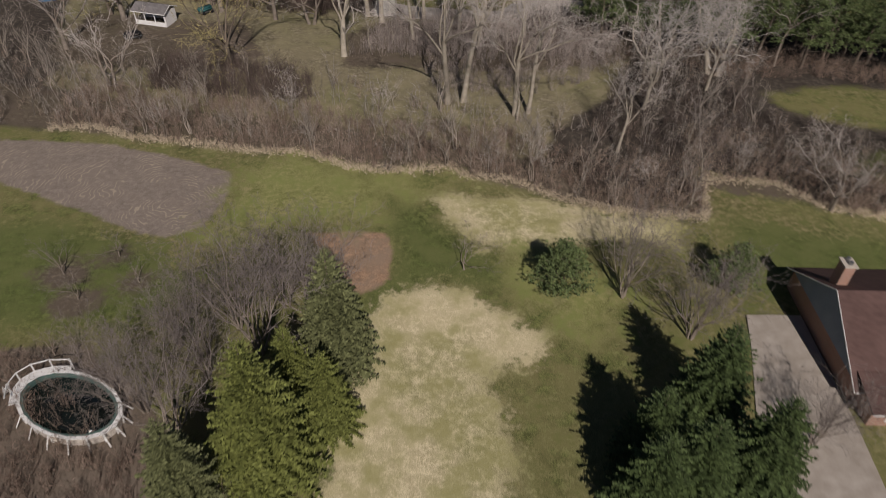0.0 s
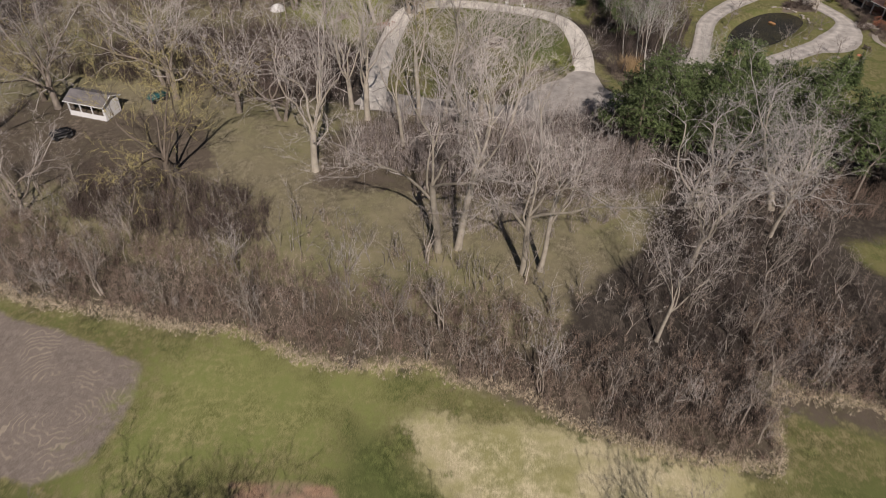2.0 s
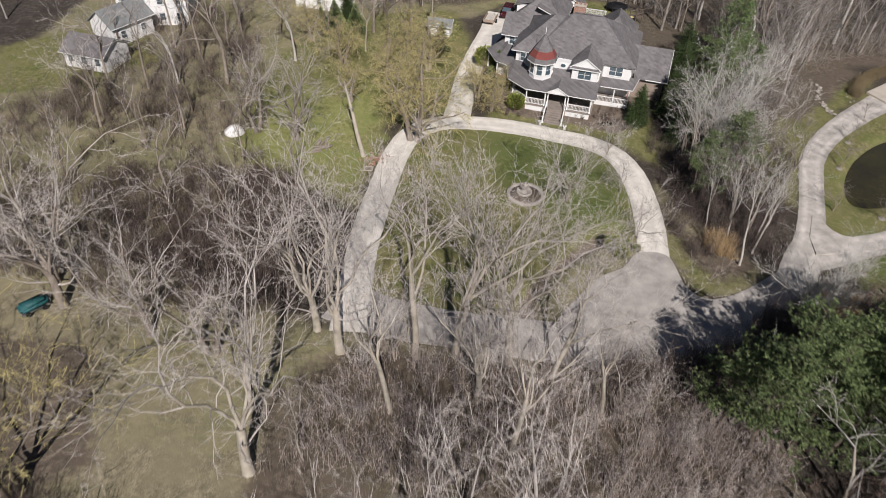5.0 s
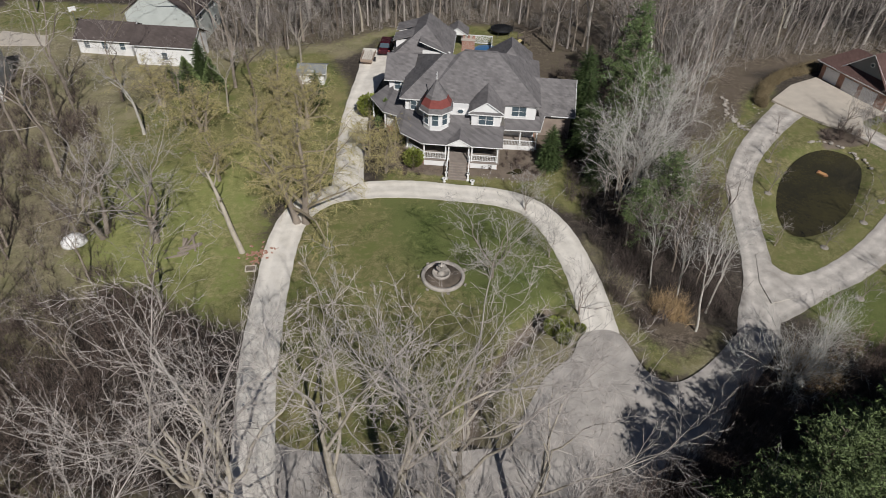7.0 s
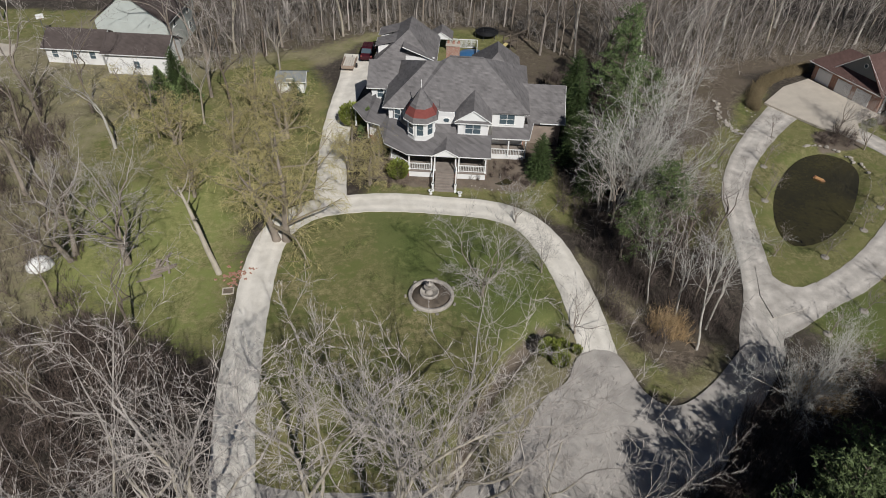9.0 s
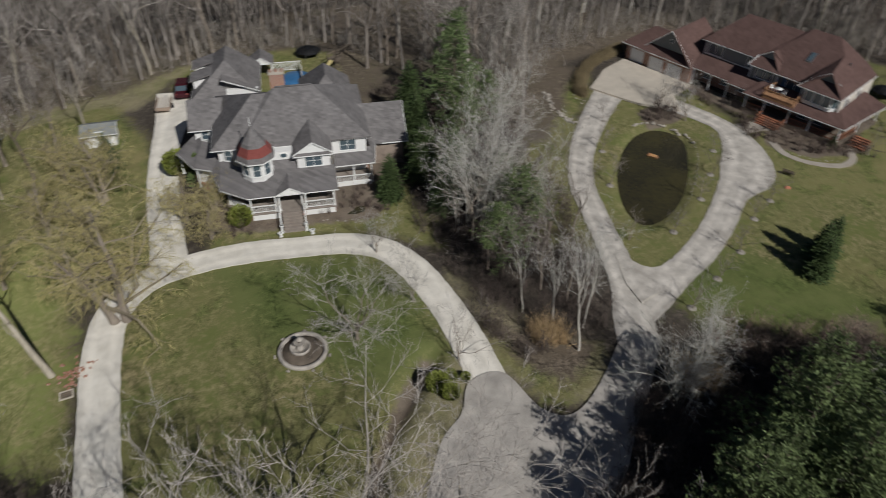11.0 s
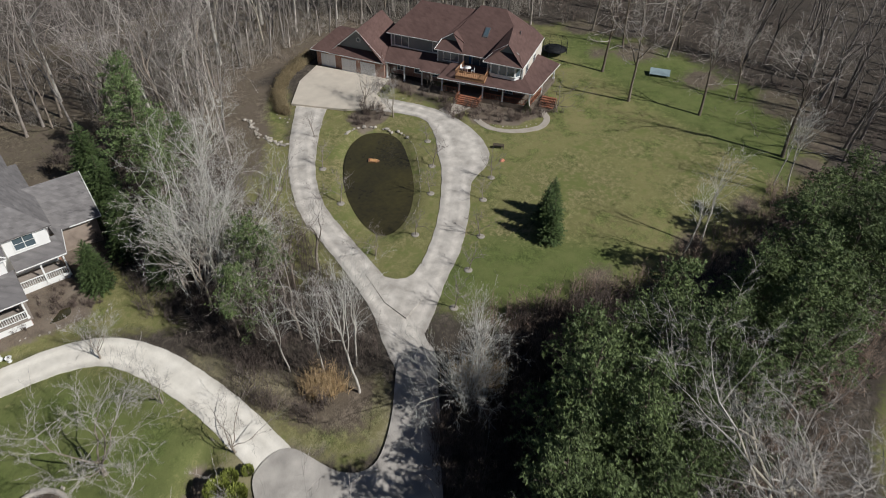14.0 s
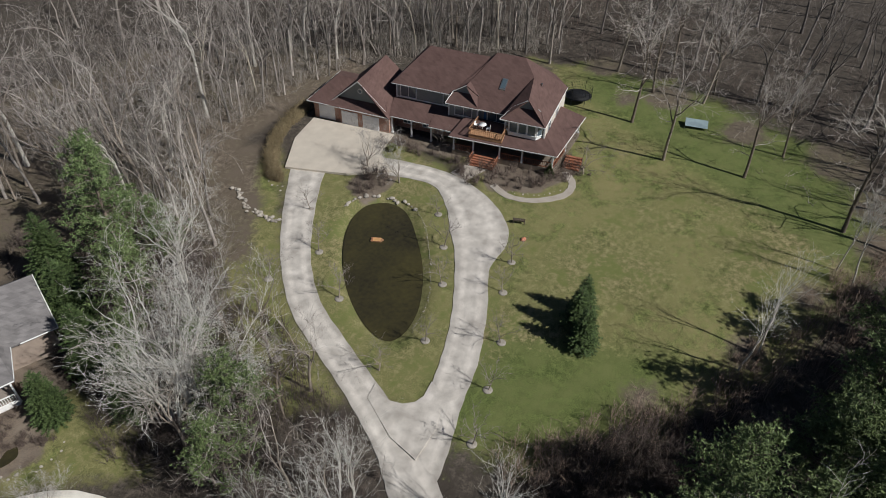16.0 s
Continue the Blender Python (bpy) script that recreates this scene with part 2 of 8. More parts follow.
def tri_mesh(name, verts, tris, mat):
    """A mesh of triangles from numpy arrays."""
    me = bpy.data.meshes.new(name)
    me.vertices.add(len(verts))
    me.vertices.foreach_set("co", np.asarray(verts, np.float32).ravel())
    me.loops.add(len(tris) * 3)
    me.loops.foreach_set("vertex_index", np.asarray(tris, np.int32).ravel())
    me.polygons.add(len(tris))
    me.polygons.foreach_set("loop_start", np.arange(0, len(tris) * 3, 3, dtype=np.int32))
    me.polygons.foreach_set("loop_total", np.full(len(tris), 3, np.int32))
    me.materials.append(mat)
    me.update(calc_edges=True)
    me.validate()
    return me


def smooth_line(pts, n=8, closed=False):
    """Catmull-Rom through the points."""
    p = [np.array(q, float) for q in pts]
    k = len(p)
    out = []
    for i in range(k if closed else k - 1):
        a, b, c, d = (p[(i - 1) % k], p[i], p[(i + 1) % k], p[(i + 2) % k]) if closed else (p[max(i - 1, 0)], p[i], p[i + 1], p[min(i + 2, k - 1)])
        for j in range(n):
            t = j / n
            out.append(0.5 * (2 * b + (c - a) * t + (2 * a - 5 * b + 4 * c - d) * t * t + (3 * b - a - 3 * c + d) * t ** 3))
    if not closed:
        out.append(p[-1])
    return out


def signed(px, py, poly):
    """Distance to a polygon's edge, positive inside."""
    poly = np.array(poly, float)
    d = np.full(px.shape, 1e9)
    inside = np.zeros(px.shape, bool)
    for (ax, ay), (bx, by) in zip(poly, np.roll(poly, -1, 0)):
        ex, ey = bx - ax, by - ay
        u = np.clip(((px - ax) * ex + (py - ay) * ey) / (ex * ex + ey * ey + 1e-9), 0, 1)
        d = np.minimum(d, np.hypot(px - ax - u * ex, py - ay - u * ey))
        with np.errstate(divide="ignore", invalid="ignore"):
            hit = ((ay > py) != (by > py)) & (px < (bx - ax) * (py - ay) / (by - ay + 1e-12) + ax)
        inside ^= hit
    return np.where(inside, d, -d)


# ---------------------------------------------------------------- the ground: one sheet
POND = smooth_line([(64.5, 166.5), (66.3, 164.8), (66.2, 161.8), (63.5, 157.8), (60.2, 154.0), (56.7, 151.0), (53.7, 149.3), (51.1, 148.6), (49.4, 149.0), (49.0, 150.6), (49.5, 153.0), (51.0, 156.3), (53.4, 159.8), (57.1, 163.6), (60.2, 165.8), (62.6, 166.6)], 4, True)
DITCH = [(17.5, 140.0), (15.4, 138.0), (12.8, 135.6), (9.8, 132.3), (7.1, 128.0), (6.0, 124.0)]


def axis(lo, hi, step):
    inner = np.arange(lo, hi + 0.01, step)
    grow = np.cumsum(np.geomspace(2, 700, 22))
    return np.concatenate([(lo - grow)[::-1], inner, hi + grow])


def relief(x, y):
    """Height of the ground."""
    z = 0.12 * np.sin(x * 0.11 + 1.0) * np.cos(y * 0.09) + 0.06 * np.sin(x * 0.31 + y * 0.27)
    pond = signed(x, y, POND)
    z = z - 0.75 * np.clip((pond + 1.1) / 1.6, 0, 1)
    near = np.full(x.shape, 1e9)
    for (ax, ay), (bx, by) in zip(DITCH[:-1], DITCH[1:]):
        ex, ey = bx - ax, by - ay
        u = np.clip(((x - ax) * ex + (y - ay) * ey) / (ex * ex + ey * ey), 0, 1)
        near = np.minimum(near, np.hypot(x - ax - u * ex, y - ay - u * ey))
    mound = signed(x, y, [(2, 165.6), (17.5, 162.6), (28, 172), (30, 192), (4, 200), (-2, 180)])
    return z - 1.3 * np.exp(-(near / 1.0) ** 2) + 0.55 * np.clip(0.35 + mound / 3.0, 0, 1)


def height(x, y):
    return float(relief(np.array([float(x)]), np.array([float(y)]))[0])


MEADOW = [[(-60, 92), (-38, 84), (-14, 80), (-2, 77), (8, 74), (13, 76), (15, 85), (0, 90), (-14, 96), (-38, 98), (-60, 102)], [(-62, 100), (-38, 96), (-24, 95), (-14, 94), (-8, 90), (0, 87), (8, 84), (16, 84), (24, 92), (30, 106), (20, 115.5), (4, 119), (-16, 121), (-30, 125), (-48, 130), (-72, 128)],
          [(-20, 196), (-3, 200), (4, 208), (14, 214), (30, 214), (34, 222), (-20, 228)],
          [(-76, 124), (-40, 126), (-30, 140), (-30, 178), (-14, 198), (-18, 204), (-24, 226), (-76, 226)],
          [(3, 122), (9, 122), (14, 130), (20.6, 135.6), (21, 142), (14, 142), (4, 132)], [(23, 134), (30, 128), (33, 133), (24, 150), (23.8, 143)]]
LAWN = [[(-120, -60), (-120, 86), (-54, 79.4), (-47.8, 80), (-41.7, 77.5), (-33, 76.8), (-25.4, 75.3), (-18.7, 75.3), (-11.6, 72), (-5, 71.5), (0.5, 72.4), (3, 70.3), (8.7, 69.8), (13.3, 66.7), (22, 64), (31, 63), (33, 71.5), (42, 70.8), (46, 66), (60, 62), (90, 60), (90, -60)],
        [(48, 94.5), (58, 97.5), (70, 97), (84, 94), (74, 88), (64, 84), (57, 86), (51, 88.5)],
        [(-12, 126), (-11.5, 154), (-9.5, 159), (-4, 162.5), (4, 162.4), (15, 159.4), (20, 155), (21.6, 148), (21.6, 140), (14.5, 136.5), (9, 130), (4, 124), (-4, 123)],
        [(1, 164), (10, 162.6), (20, 159.2), (25, 154), (27, 160), (26, 167), (4, 167)],
        [(-34, 152), (-14, 140), (-13, 160), (-3, 166), (-2.5, 190), (-6, 203), (-20, 200), (-34, 180)],
        [(2, 205), (8, 195), (22, 190), (29, 196), (31, 206), (24, 213), (8, 212)],
        [(41.5, 147), (45, 158), (48, 163.5), (54, 171), (62.5, 180.5), (66, 186), (60, 184), (52, 178), (46, 174), (38, 160), (36, 150)],
        [(43, 139), (46, 131.5), (62, 121), (72, 117), (90, 114.5), (101, 114), (108, 118), (105, 121.5), (112, 125), (109, 129), (116, 133), (111, 138), (119, 142), (114, 147.5), (121, 152), (115, 157), (121, 164), (113, 169), (113, 175), (104, 178), (80, 168), (76, 158), (78, 180), (62, 180), (50, 165), (44, 152)],
        [(23.4, 137), (25.6, 130), (30.5, 131.2), (34, 134.8), (28, 138), (24, 142)],
        [(-64, 216), (-48, 214), (-44, 226), (-66, 230)],
        [(-62, 165), (-75, 160), (-80, 176), (-64, 190), (-52, 176)]]
# Lush grass; the second patch also darkens the east lawn for tree shadows.
LUSH_SHADE = [[(43, 139), (47, 131), (58, 123), (66, 126), (58, 139), (48, 142)], [(90, 115), (103, 117), (115, 128), (119, 148), (116, 166), (106, 160), (98, 138)], [(-66, 55), (-46, 60), (-32, 56.5), (-25, 50), (-30, 44), (-66, 44)], [(32, 51), (34, 63), (46, 61), (70, 56), (70, 50)], [(-9.3, 58.7), (-6.3, 60.5), (-5.1, 66), (-1.8, 62.3), (1.7, 59.5), (4.5, 56.9), (8, 53), (4.6, 51), (0, 52), (-5, 48.5), (-8, 44.5), (-8.5, 50), (-5, 53), (-5, 58)],
        [(60, 78), (66, 74), (60, 70), (50, 76)], [(46, 137), (56, 141), (60, 136), (50, 131)], [(1, 160), (15, 157.5), (20, 150), (19, 141), (12, 138), (3, 148)], [(104, 136), (112, 146), (113, 135), (108, 128)]]
SOIL = [[(-59, 76.6), (-53, 76.7), (-44.5, 76.1), (-34.7, 73.5), (-26.9, 70.7), (-26, 65.3), (-27.1, 60), (-31.3, 57.8), (-34.3, 58.3), (-41.1, 61.6), (-45.6, 63.3), (-54, 67), (-62, 70)]]
STRAW = [[(-1.8, 66), (0.8, 67.4), (5, 66.1), (8.6, 66.8), (13.3, 65.9), (17.8, 64.6), (23.4, 63.5), (27.2, 63), (26.2, 58.5), (21.2, 59.5), (13.4, 58.4), (11.6, 57.9), (4.5, 56.6), (1.7, 61)],
         [(-4.8, 49.8), (-1.3, 51.6), (3.9, 49.3), (9.9, 44.8), (9.6, 42), (4.2, 39.8), (6, 35), (6.5, 27.5), (7, 20), (-9, 20), (-9.4, 27.1), (-8.8, 35.7), (-6.8, 40.8), (-7.4, 46.5)]]
DIG = [[(-15.6, 59.3), (-6.6, 59.6), (-5.7, 57.5), (-5.5, 51.6), (-8.7, 49.3), (-11.1, 52.5), (-13, 55.6)]]
# Mulch beds; the first strip paints the shaded bottom of the grassy ditch.
MULCH_AND_SHADE = [[(17.2, 140.6), (14.9, 138.6), (12.2, 136.1), (9.2, 132.7), (6.4, 128.2), (5.2, 124.1), (6.8, 123.9), (7.8, 127.7), (10.4, 131.8), (13.4, 135.0), (15.9, 137.3), (18, 139.4)], [(-42, 41), (-34, 42), (-27, 37), (-20, 31), (-14, 30), (-12, 24), (-12, 10), (-60, 10), (-50, 32)], [(5, 165), (13, 163.8), (20, 162), (26, 168), (25, 175), (4, 175), (1.5, 168)], [(63.5, 167), (68, 166.5), (72, 168), (70, 172.5), (65, 171.5)], [(76, 156.5), (80, 151.5), (88, 149.6), (91, 154), (83, 160), (79, 160)], [(79.5, 164), (83, 164), (78.5, 177), (75.6, 176)]]
BELT = [(-95, 84), (-54, 80), (-47.8, 80.5), (-41.7, 78), (-33, 77.3), (-25.4, 75.8), (-18.7, 75.8), (-11.6, 72.5), (-5, 72), (0.5, 73), (3, 71), (8.7, 70.3), (13.3, 67.2), (22, 64.6), (31, 64), (33, 72), (42, 71.3), (46, 66.6), (60, 63), (90, 60), (90, 80), (62, 82), (50, 85), (45, 90), (46, 98), (26, 106), (26, 92), (19, 83), (8, 86), (0, 89), (-8, 91), (-14, 95), (-24, 96), (-38, 97), (-62, 100), (-95, 108)]


def disc(x, y, r):
    return [(x + r * math.cos(k * 0.7854), y + r * 0.8 * math.sin(k * 0.7854)) for k in range(8)]


# Discs: browner rounds under garden trees; the eastern ones also paint tree shade.
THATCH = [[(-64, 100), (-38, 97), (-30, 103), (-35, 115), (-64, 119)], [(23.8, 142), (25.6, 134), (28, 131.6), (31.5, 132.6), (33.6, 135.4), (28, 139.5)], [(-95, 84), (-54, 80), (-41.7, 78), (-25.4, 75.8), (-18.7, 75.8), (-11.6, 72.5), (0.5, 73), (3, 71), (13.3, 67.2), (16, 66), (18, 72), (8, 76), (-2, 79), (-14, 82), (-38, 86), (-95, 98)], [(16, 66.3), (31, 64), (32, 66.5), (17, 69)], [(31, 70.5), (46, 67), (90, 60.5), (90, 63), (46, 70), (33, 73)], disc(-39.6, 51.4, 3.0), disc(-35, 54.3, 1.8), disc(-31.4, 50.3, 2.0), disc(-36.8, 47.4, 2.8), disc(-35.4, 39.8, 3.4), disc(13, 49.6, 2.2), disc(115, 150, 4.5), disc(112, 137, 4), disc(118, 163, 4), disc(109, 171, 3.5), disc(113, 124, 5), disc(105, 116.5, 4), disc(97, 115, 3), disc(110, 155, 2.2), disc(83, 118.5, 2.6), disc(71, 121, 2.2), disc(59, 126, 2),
          [(24, 186), (34, 186), (42, 176), (48, 176), (54, 184), (64, 190), (76, 193), (90, 192), (96, 200), (70, 226), (-30, 230), (-26, 206), (-6, 206), (8, 213), (30, 212)],
          [(-16, 100), (14, 100), (28, 104), (30, 112), (14, 116), (-10, 118.5), (-18, 112)]]
THATCH.append([(44, 172), (48, 169.5), (56, 177.5), (60, 182.5), (64, 187.5), (60, 190), (52, 184)])
PALE = [[(-27, 57), (-25, 72), (-19, 75), (-12, 71.5), (-3, 71), (1, 70), (-2, 67), (-7, 66), (-8, 61), (-17, 61), (-22, 55)], [(8, 58), (12, 57), (20, 50), (14, 44), (11, 47), (6, 53)], [(-33, 152), (-17, 143), (-15, 156), (-9, 166), (-18, 174), (-33, 166)]]


STRAW.append([(x, y - 0.35) for x, y in BELT[1:20]] + [(x, y + 0.5) for x, y in reversed(BELT[1:20])])


def build_ground():
    xs, ys = axis(-100, 130, 1.0), axis(-20, 230, 1.0)
    gx, gy = np.meshgrid(xs, ys)
    inner = (gx > -101) & (gx < 131) & (gy > -21) & (gy < 231)
    gz = np.where(inner, relief(gx, gy), 0.0)
    verts = np.stack([gx, gy, gz], -1).reshape(-1, 3)
    ny, nx = gx.shape
    a = (np.arange(ny - 1)[:, None] * nx + np.arange(nx - 1)[None]).ravel()
    tris = np.concatenate([np.stack([a, a + 1, a + nx + 1], -1), np.stack([a, a + nx + 1, a + nx], -1)])
    me = tri_mesh("ground", verts, tris, ground_material())
    me.polygons.foreach_set("use_smooth", [True] * len(me.polygons))

    def mask(polys, soft=7.0):
        v = np.full(gx.shape, -1e9)
        for q in polys:
            v = np.maximum(v, signed(gx, gy, q))
        return np.clip(0.5 + v / soft, 0, 1).ravel()

    for name, layers in (("cover_a", (mask(MEADOW), mask(LAWN), mask(LUSH_SHADE, 14))), ("cover_b", (mask(SOIL), mask(STRAW), mask(DIG))), ("cover_c", (mask(MULCH_AND_SHADE), mask(THATCH), mask(PALE, 20)))):
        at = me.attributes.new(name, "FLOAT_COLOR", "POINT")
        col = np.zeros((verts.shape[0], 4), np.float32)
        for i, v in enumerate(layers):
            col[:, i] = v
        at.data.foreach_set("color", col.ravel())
    return tagged(new("ground", me), "early spring grass, leaf litter, straw and bare soil", "ground", kind="structure")


build_ground()


# across a drive: place, height, and how far wheels have swept the surface pale
RUTS = [(s * k, dz, w) for s in (1, -1) for k, dz, w in ((1.03, -0.25, 0), (1, 0, 0), (0.8, 0.006, 0.2), (0.6, 0.01, 0.9), (0.42, 0.012, 1.0), (0.25, 0.013, 0.5))[::s]]


def ribbon(name, line, width, mat, label, z=0.06):
    """A paved strip along a line; width may be a list, one for each point."""
    w = width if isinstance(width, list) else [width] * len(line)
    pts = smooth_line([(x, y, k) for (x, y), k in zip(line, w)], 8)
    verts, faces, n = [], [], len(RUTS)
    for i, q in enumerate(pts):
        d = pts[min(i + 1, len(pts) - 1)][:2] - pts[max(i - 1, 0)][:2]
        d = d / (np.hypot(*d) + 1e-9)
        s = np.array([-d[1], d[0]]) * (q[2] / 2 + 0.035 * math.sin(i * 1.7) + 0.03 * math.sin(i * 0.37))
        base = height(q[0], q[1])
        for k, dz, _ in RUTS:
            verts.append((q[0] + s[0] * k, q[1] + s[1] * k, max(base, height(q[0] + s[0] * k, q[1] + s[1] * k)) + z + dz))
    for i in range(len(pts) - 1):
        for k in range(n - 1):
            a = i * n + k
            faces.append((a, a + 1, a + n + 1, a + n))
    ob = link_mesh(name, verts, faces, mat)
    wear = ob.data.attributes.new("wear", "FLOAT", "POINT")
    wear.data.foreach_set("value", [r[2] for r in RUTS] * len(pts))
    return tagged(ob, label, "driveway", kind="structure")


def slab(name, outline, mat, label, z=0.05, category="pavement", thick=0.3):
    """A flat paved area with edges."""
    bm = bmesh.new()
    top = max(height(x, y) for x, y in outline) + z
    vs = [bm.verts.new((x, y, top)) for x, y in outline]
    f = bm.faces.new(vs)
    ret = bmesh.ops.extrude_face_region(bm, geom=[f])
    bmesh.ops.translate(bm, vec=(0, 0, -thick), verts=[v for v in ret["geom"] if isinstance(v, bmesh.types.BMVert)])
    bmesh.ops.triangulate(bm, faces=bm.faces)
    ob = part(name, bm, mat, None)
    wear = ob.data.attributes.new("wear", "FLOAT", "POINT")
    wear.data.foreach_set("value", [0.55] * len(ob.data.vertices))
    return tagged(ob, label, category, kind="structure")


ribbon("driveway_1", [(-11.6, 120), (-12.0, 128), (-12.2, 134), (-12.0, 140), (-11.5, 147), (-10.9, 152.5), (-9.3, 158), (-5.5, 161.6), (0, 162.3), (5, 161.8), (10, 160.6), (15.5, 159.1), (19.0, 156.6), (20.8, 152.6), (21.6, 147.5), (21.8, 142), (21.4, 135.2)], 3.6, gravel_mat, "pale gravel loop driveway edged by lawn")
ribbon("driveway_2", [(-3.5, 161.5), (-3.0, 168), (-2.4, 176), (-1.0, 186), (1.3, 194.5), (3.5, 203)], [4, 3.8, 3.9, 3.7, 5, 7], gravel_mat, "pale gravel side driveway beside the house", 0.045)
slab("road_1", [tuple(q) for q in smooth_line([(19.6, 135.6), (17.5, 132.8), (14.8, 131), (12.1, 127.5), (10.0, 124), (10.5, 119.5), (14.5, 117.4), (20, 117.8), (26, 121), (31, 125.4), (35, 128.8), (39.4, 133.2), (37.6, 134.6), (35.8, 134.6), (30.5, 130.6), (26.5, 128.8), (24.2, 130.5), (23.0, 135.4)], 6, True)], asphalt_mat, "worn grey asphalt turning circle in shade", 0.03, "road")
ribbon("road_2", [(-13.5, 124.5), (-8, 122.5), (0, 121.5), (8, 121), (14, 121)], [6, 5.5, 5, 5.5, 6], asphalt_mat, "worn grey asphalt lane under bare trees", 0.02)
ribbon("driveway_3", [(36.6, 133.0), (38.8, 136.6), (40.9, 140.8), (42.9, 146.2), (44.9, 152.6), (47.0, 158.8), (51.2, 165.2), (56.8, 171.2), (63.5, 177.2), (67.5, 180.0)], [3.6, 4.2, 3.5, 3.2, 3.2, 3.2, 3.4, 3.8, 4.6, 6], drive_grey, "grey worn concrete teardrop driveway")
ribbon("driveway_4", [(38.8, 136.6), (42.4, 137.9), (47.5, 140.1), (52.2, 142.1), (57.6, 145.2), (63.2, 149.2), (68.5, 152.2), (72.4, 157.2), (74.2, 163), (72.2, 169.5), (69.5, 174.5)], [3.6, 3.6, 3.4, 3.6, 3.7, 3.9, 7.0, 5.6, 3.6, 3.6, 4], drive_grey, "grey worn concrete teardrop driveway", 0.052)
slab("driveway_5", [(44.35, 146.12), (43.72, 144.65), (43.84, 143.62), (44.28, 142.62), (45.16, 141.87), (46.22, 141.70), (47.99, 142.24), (47.50, 140.38), (44.24, 138.52), (40.71, 137.88), (40.95, 141.06), (42.71, 145.55)], drive_grey, "grey worn concrete where the teardrop driveway forks", 0.082, "driveway")
slab("pavement_1", [(62.6, 180.4), (68.3, 185), (73.9, 187.2), (78.2, 175.0), (73.4, 173.2), (71.2, 169.0), (66.8, 173.0)], concrete_mat, "pale clean concrete garage forecourt", 0.12)

water_mat = material("pond_water", (0.060, 0.052, 0.020), (0.026, 0.023, 0.014), 0.16, 2, rough=0.08, bump=0.02, spec=0.5)
bm = bmesh.new()
ring = [bm.verts.new((x, y, -0.42)) for x, y in POND]
bmesh.ops.triangulate(bm, faces=[bm.faces.new(ring)])
tagged(part("water", bm, water_mat, None), "murky brown garden pond water", "pond", kind="structure")
slab("driveway_far", [(-62, 215), (-53.6, 212.2), (-52.6, 208), (-62, 209)], concrete_mat, "pale concrete drive beside the far house", 0.05, "driveway")


# ---------------------------------------------------------------- trees
class Tubes:
    """Collects tapered tubes."""

    def __init__(self):
        self.v, self.f = [], []

    def tube(self, pts, radii, sides):
        base = len(self.v)
        for i, (q, r) in enumerate(zip(pts, radii)):
            d = (pts[min(i + 1, len(pts) - 1)] - pts[max(i - 1, 0)]).normalized()
            a = d.orthogonal().normalized()
            b = d.cross(a)
            for k in range(sides):
                w = 2 * math.pi * k / sides
                self.v.append(q + (a * math.cos(w) + b * math.sin(w)) * r)
        for i in range(len(pts) - 1):
            for k in range(sides):
                s, e = base + i * sides, (k + 1) % sides
                self.f.append((s + k, s + e, s + sides + e, s + sides + k))

    def spike(self, a, b, r):
        d = (b - a).normalized()
        u = d.orthogonal().normalized()
        w = d.cross(u)
        n = len(self.v)
        self.v += [a + u * r, a - u * r * 0.5 + w * r * 0.87, a - u * r * 0.5 - w * r * 0.87, b]
        self.f += [(n, n + 1, n + 3), (n + 1, n + 2, n + 3), (n + 2, n, n + 3)]

    def sliver(self, a, b, r, hint):
        """The finest twig."""
        s = (b - a).cross(hint)
        s = (s.normalized() if s.length > 1e-6 else Vector((1, 0, 0))) * r
        n = len(self.v)
        self.v += [a + s, a - s, b]
        self.f.append((n, n + 1, n + 2))


def bent(rng, start, way, length, steps, wobble, lift):
    pts, d, q = [start], way.normalized(), start
    for _ in range(steps):
        d = (d + Vector((rng.gauss(0, wobble), rng.gauss(0, wobble), rng.gauss(0, wobble) + lift))).normalized()
        q = q + d * (length / steps)
        pts.append(q)
    return pts


def along(pts, t):
    k = min(int(t * (len(pts) - 1)), len(pts) - 2)
    u = t * (len(pts) - 1) - k
    return pts[k].lerp(pts[k + 1], u), (pts[k + 1] - pts[k]).normalized()


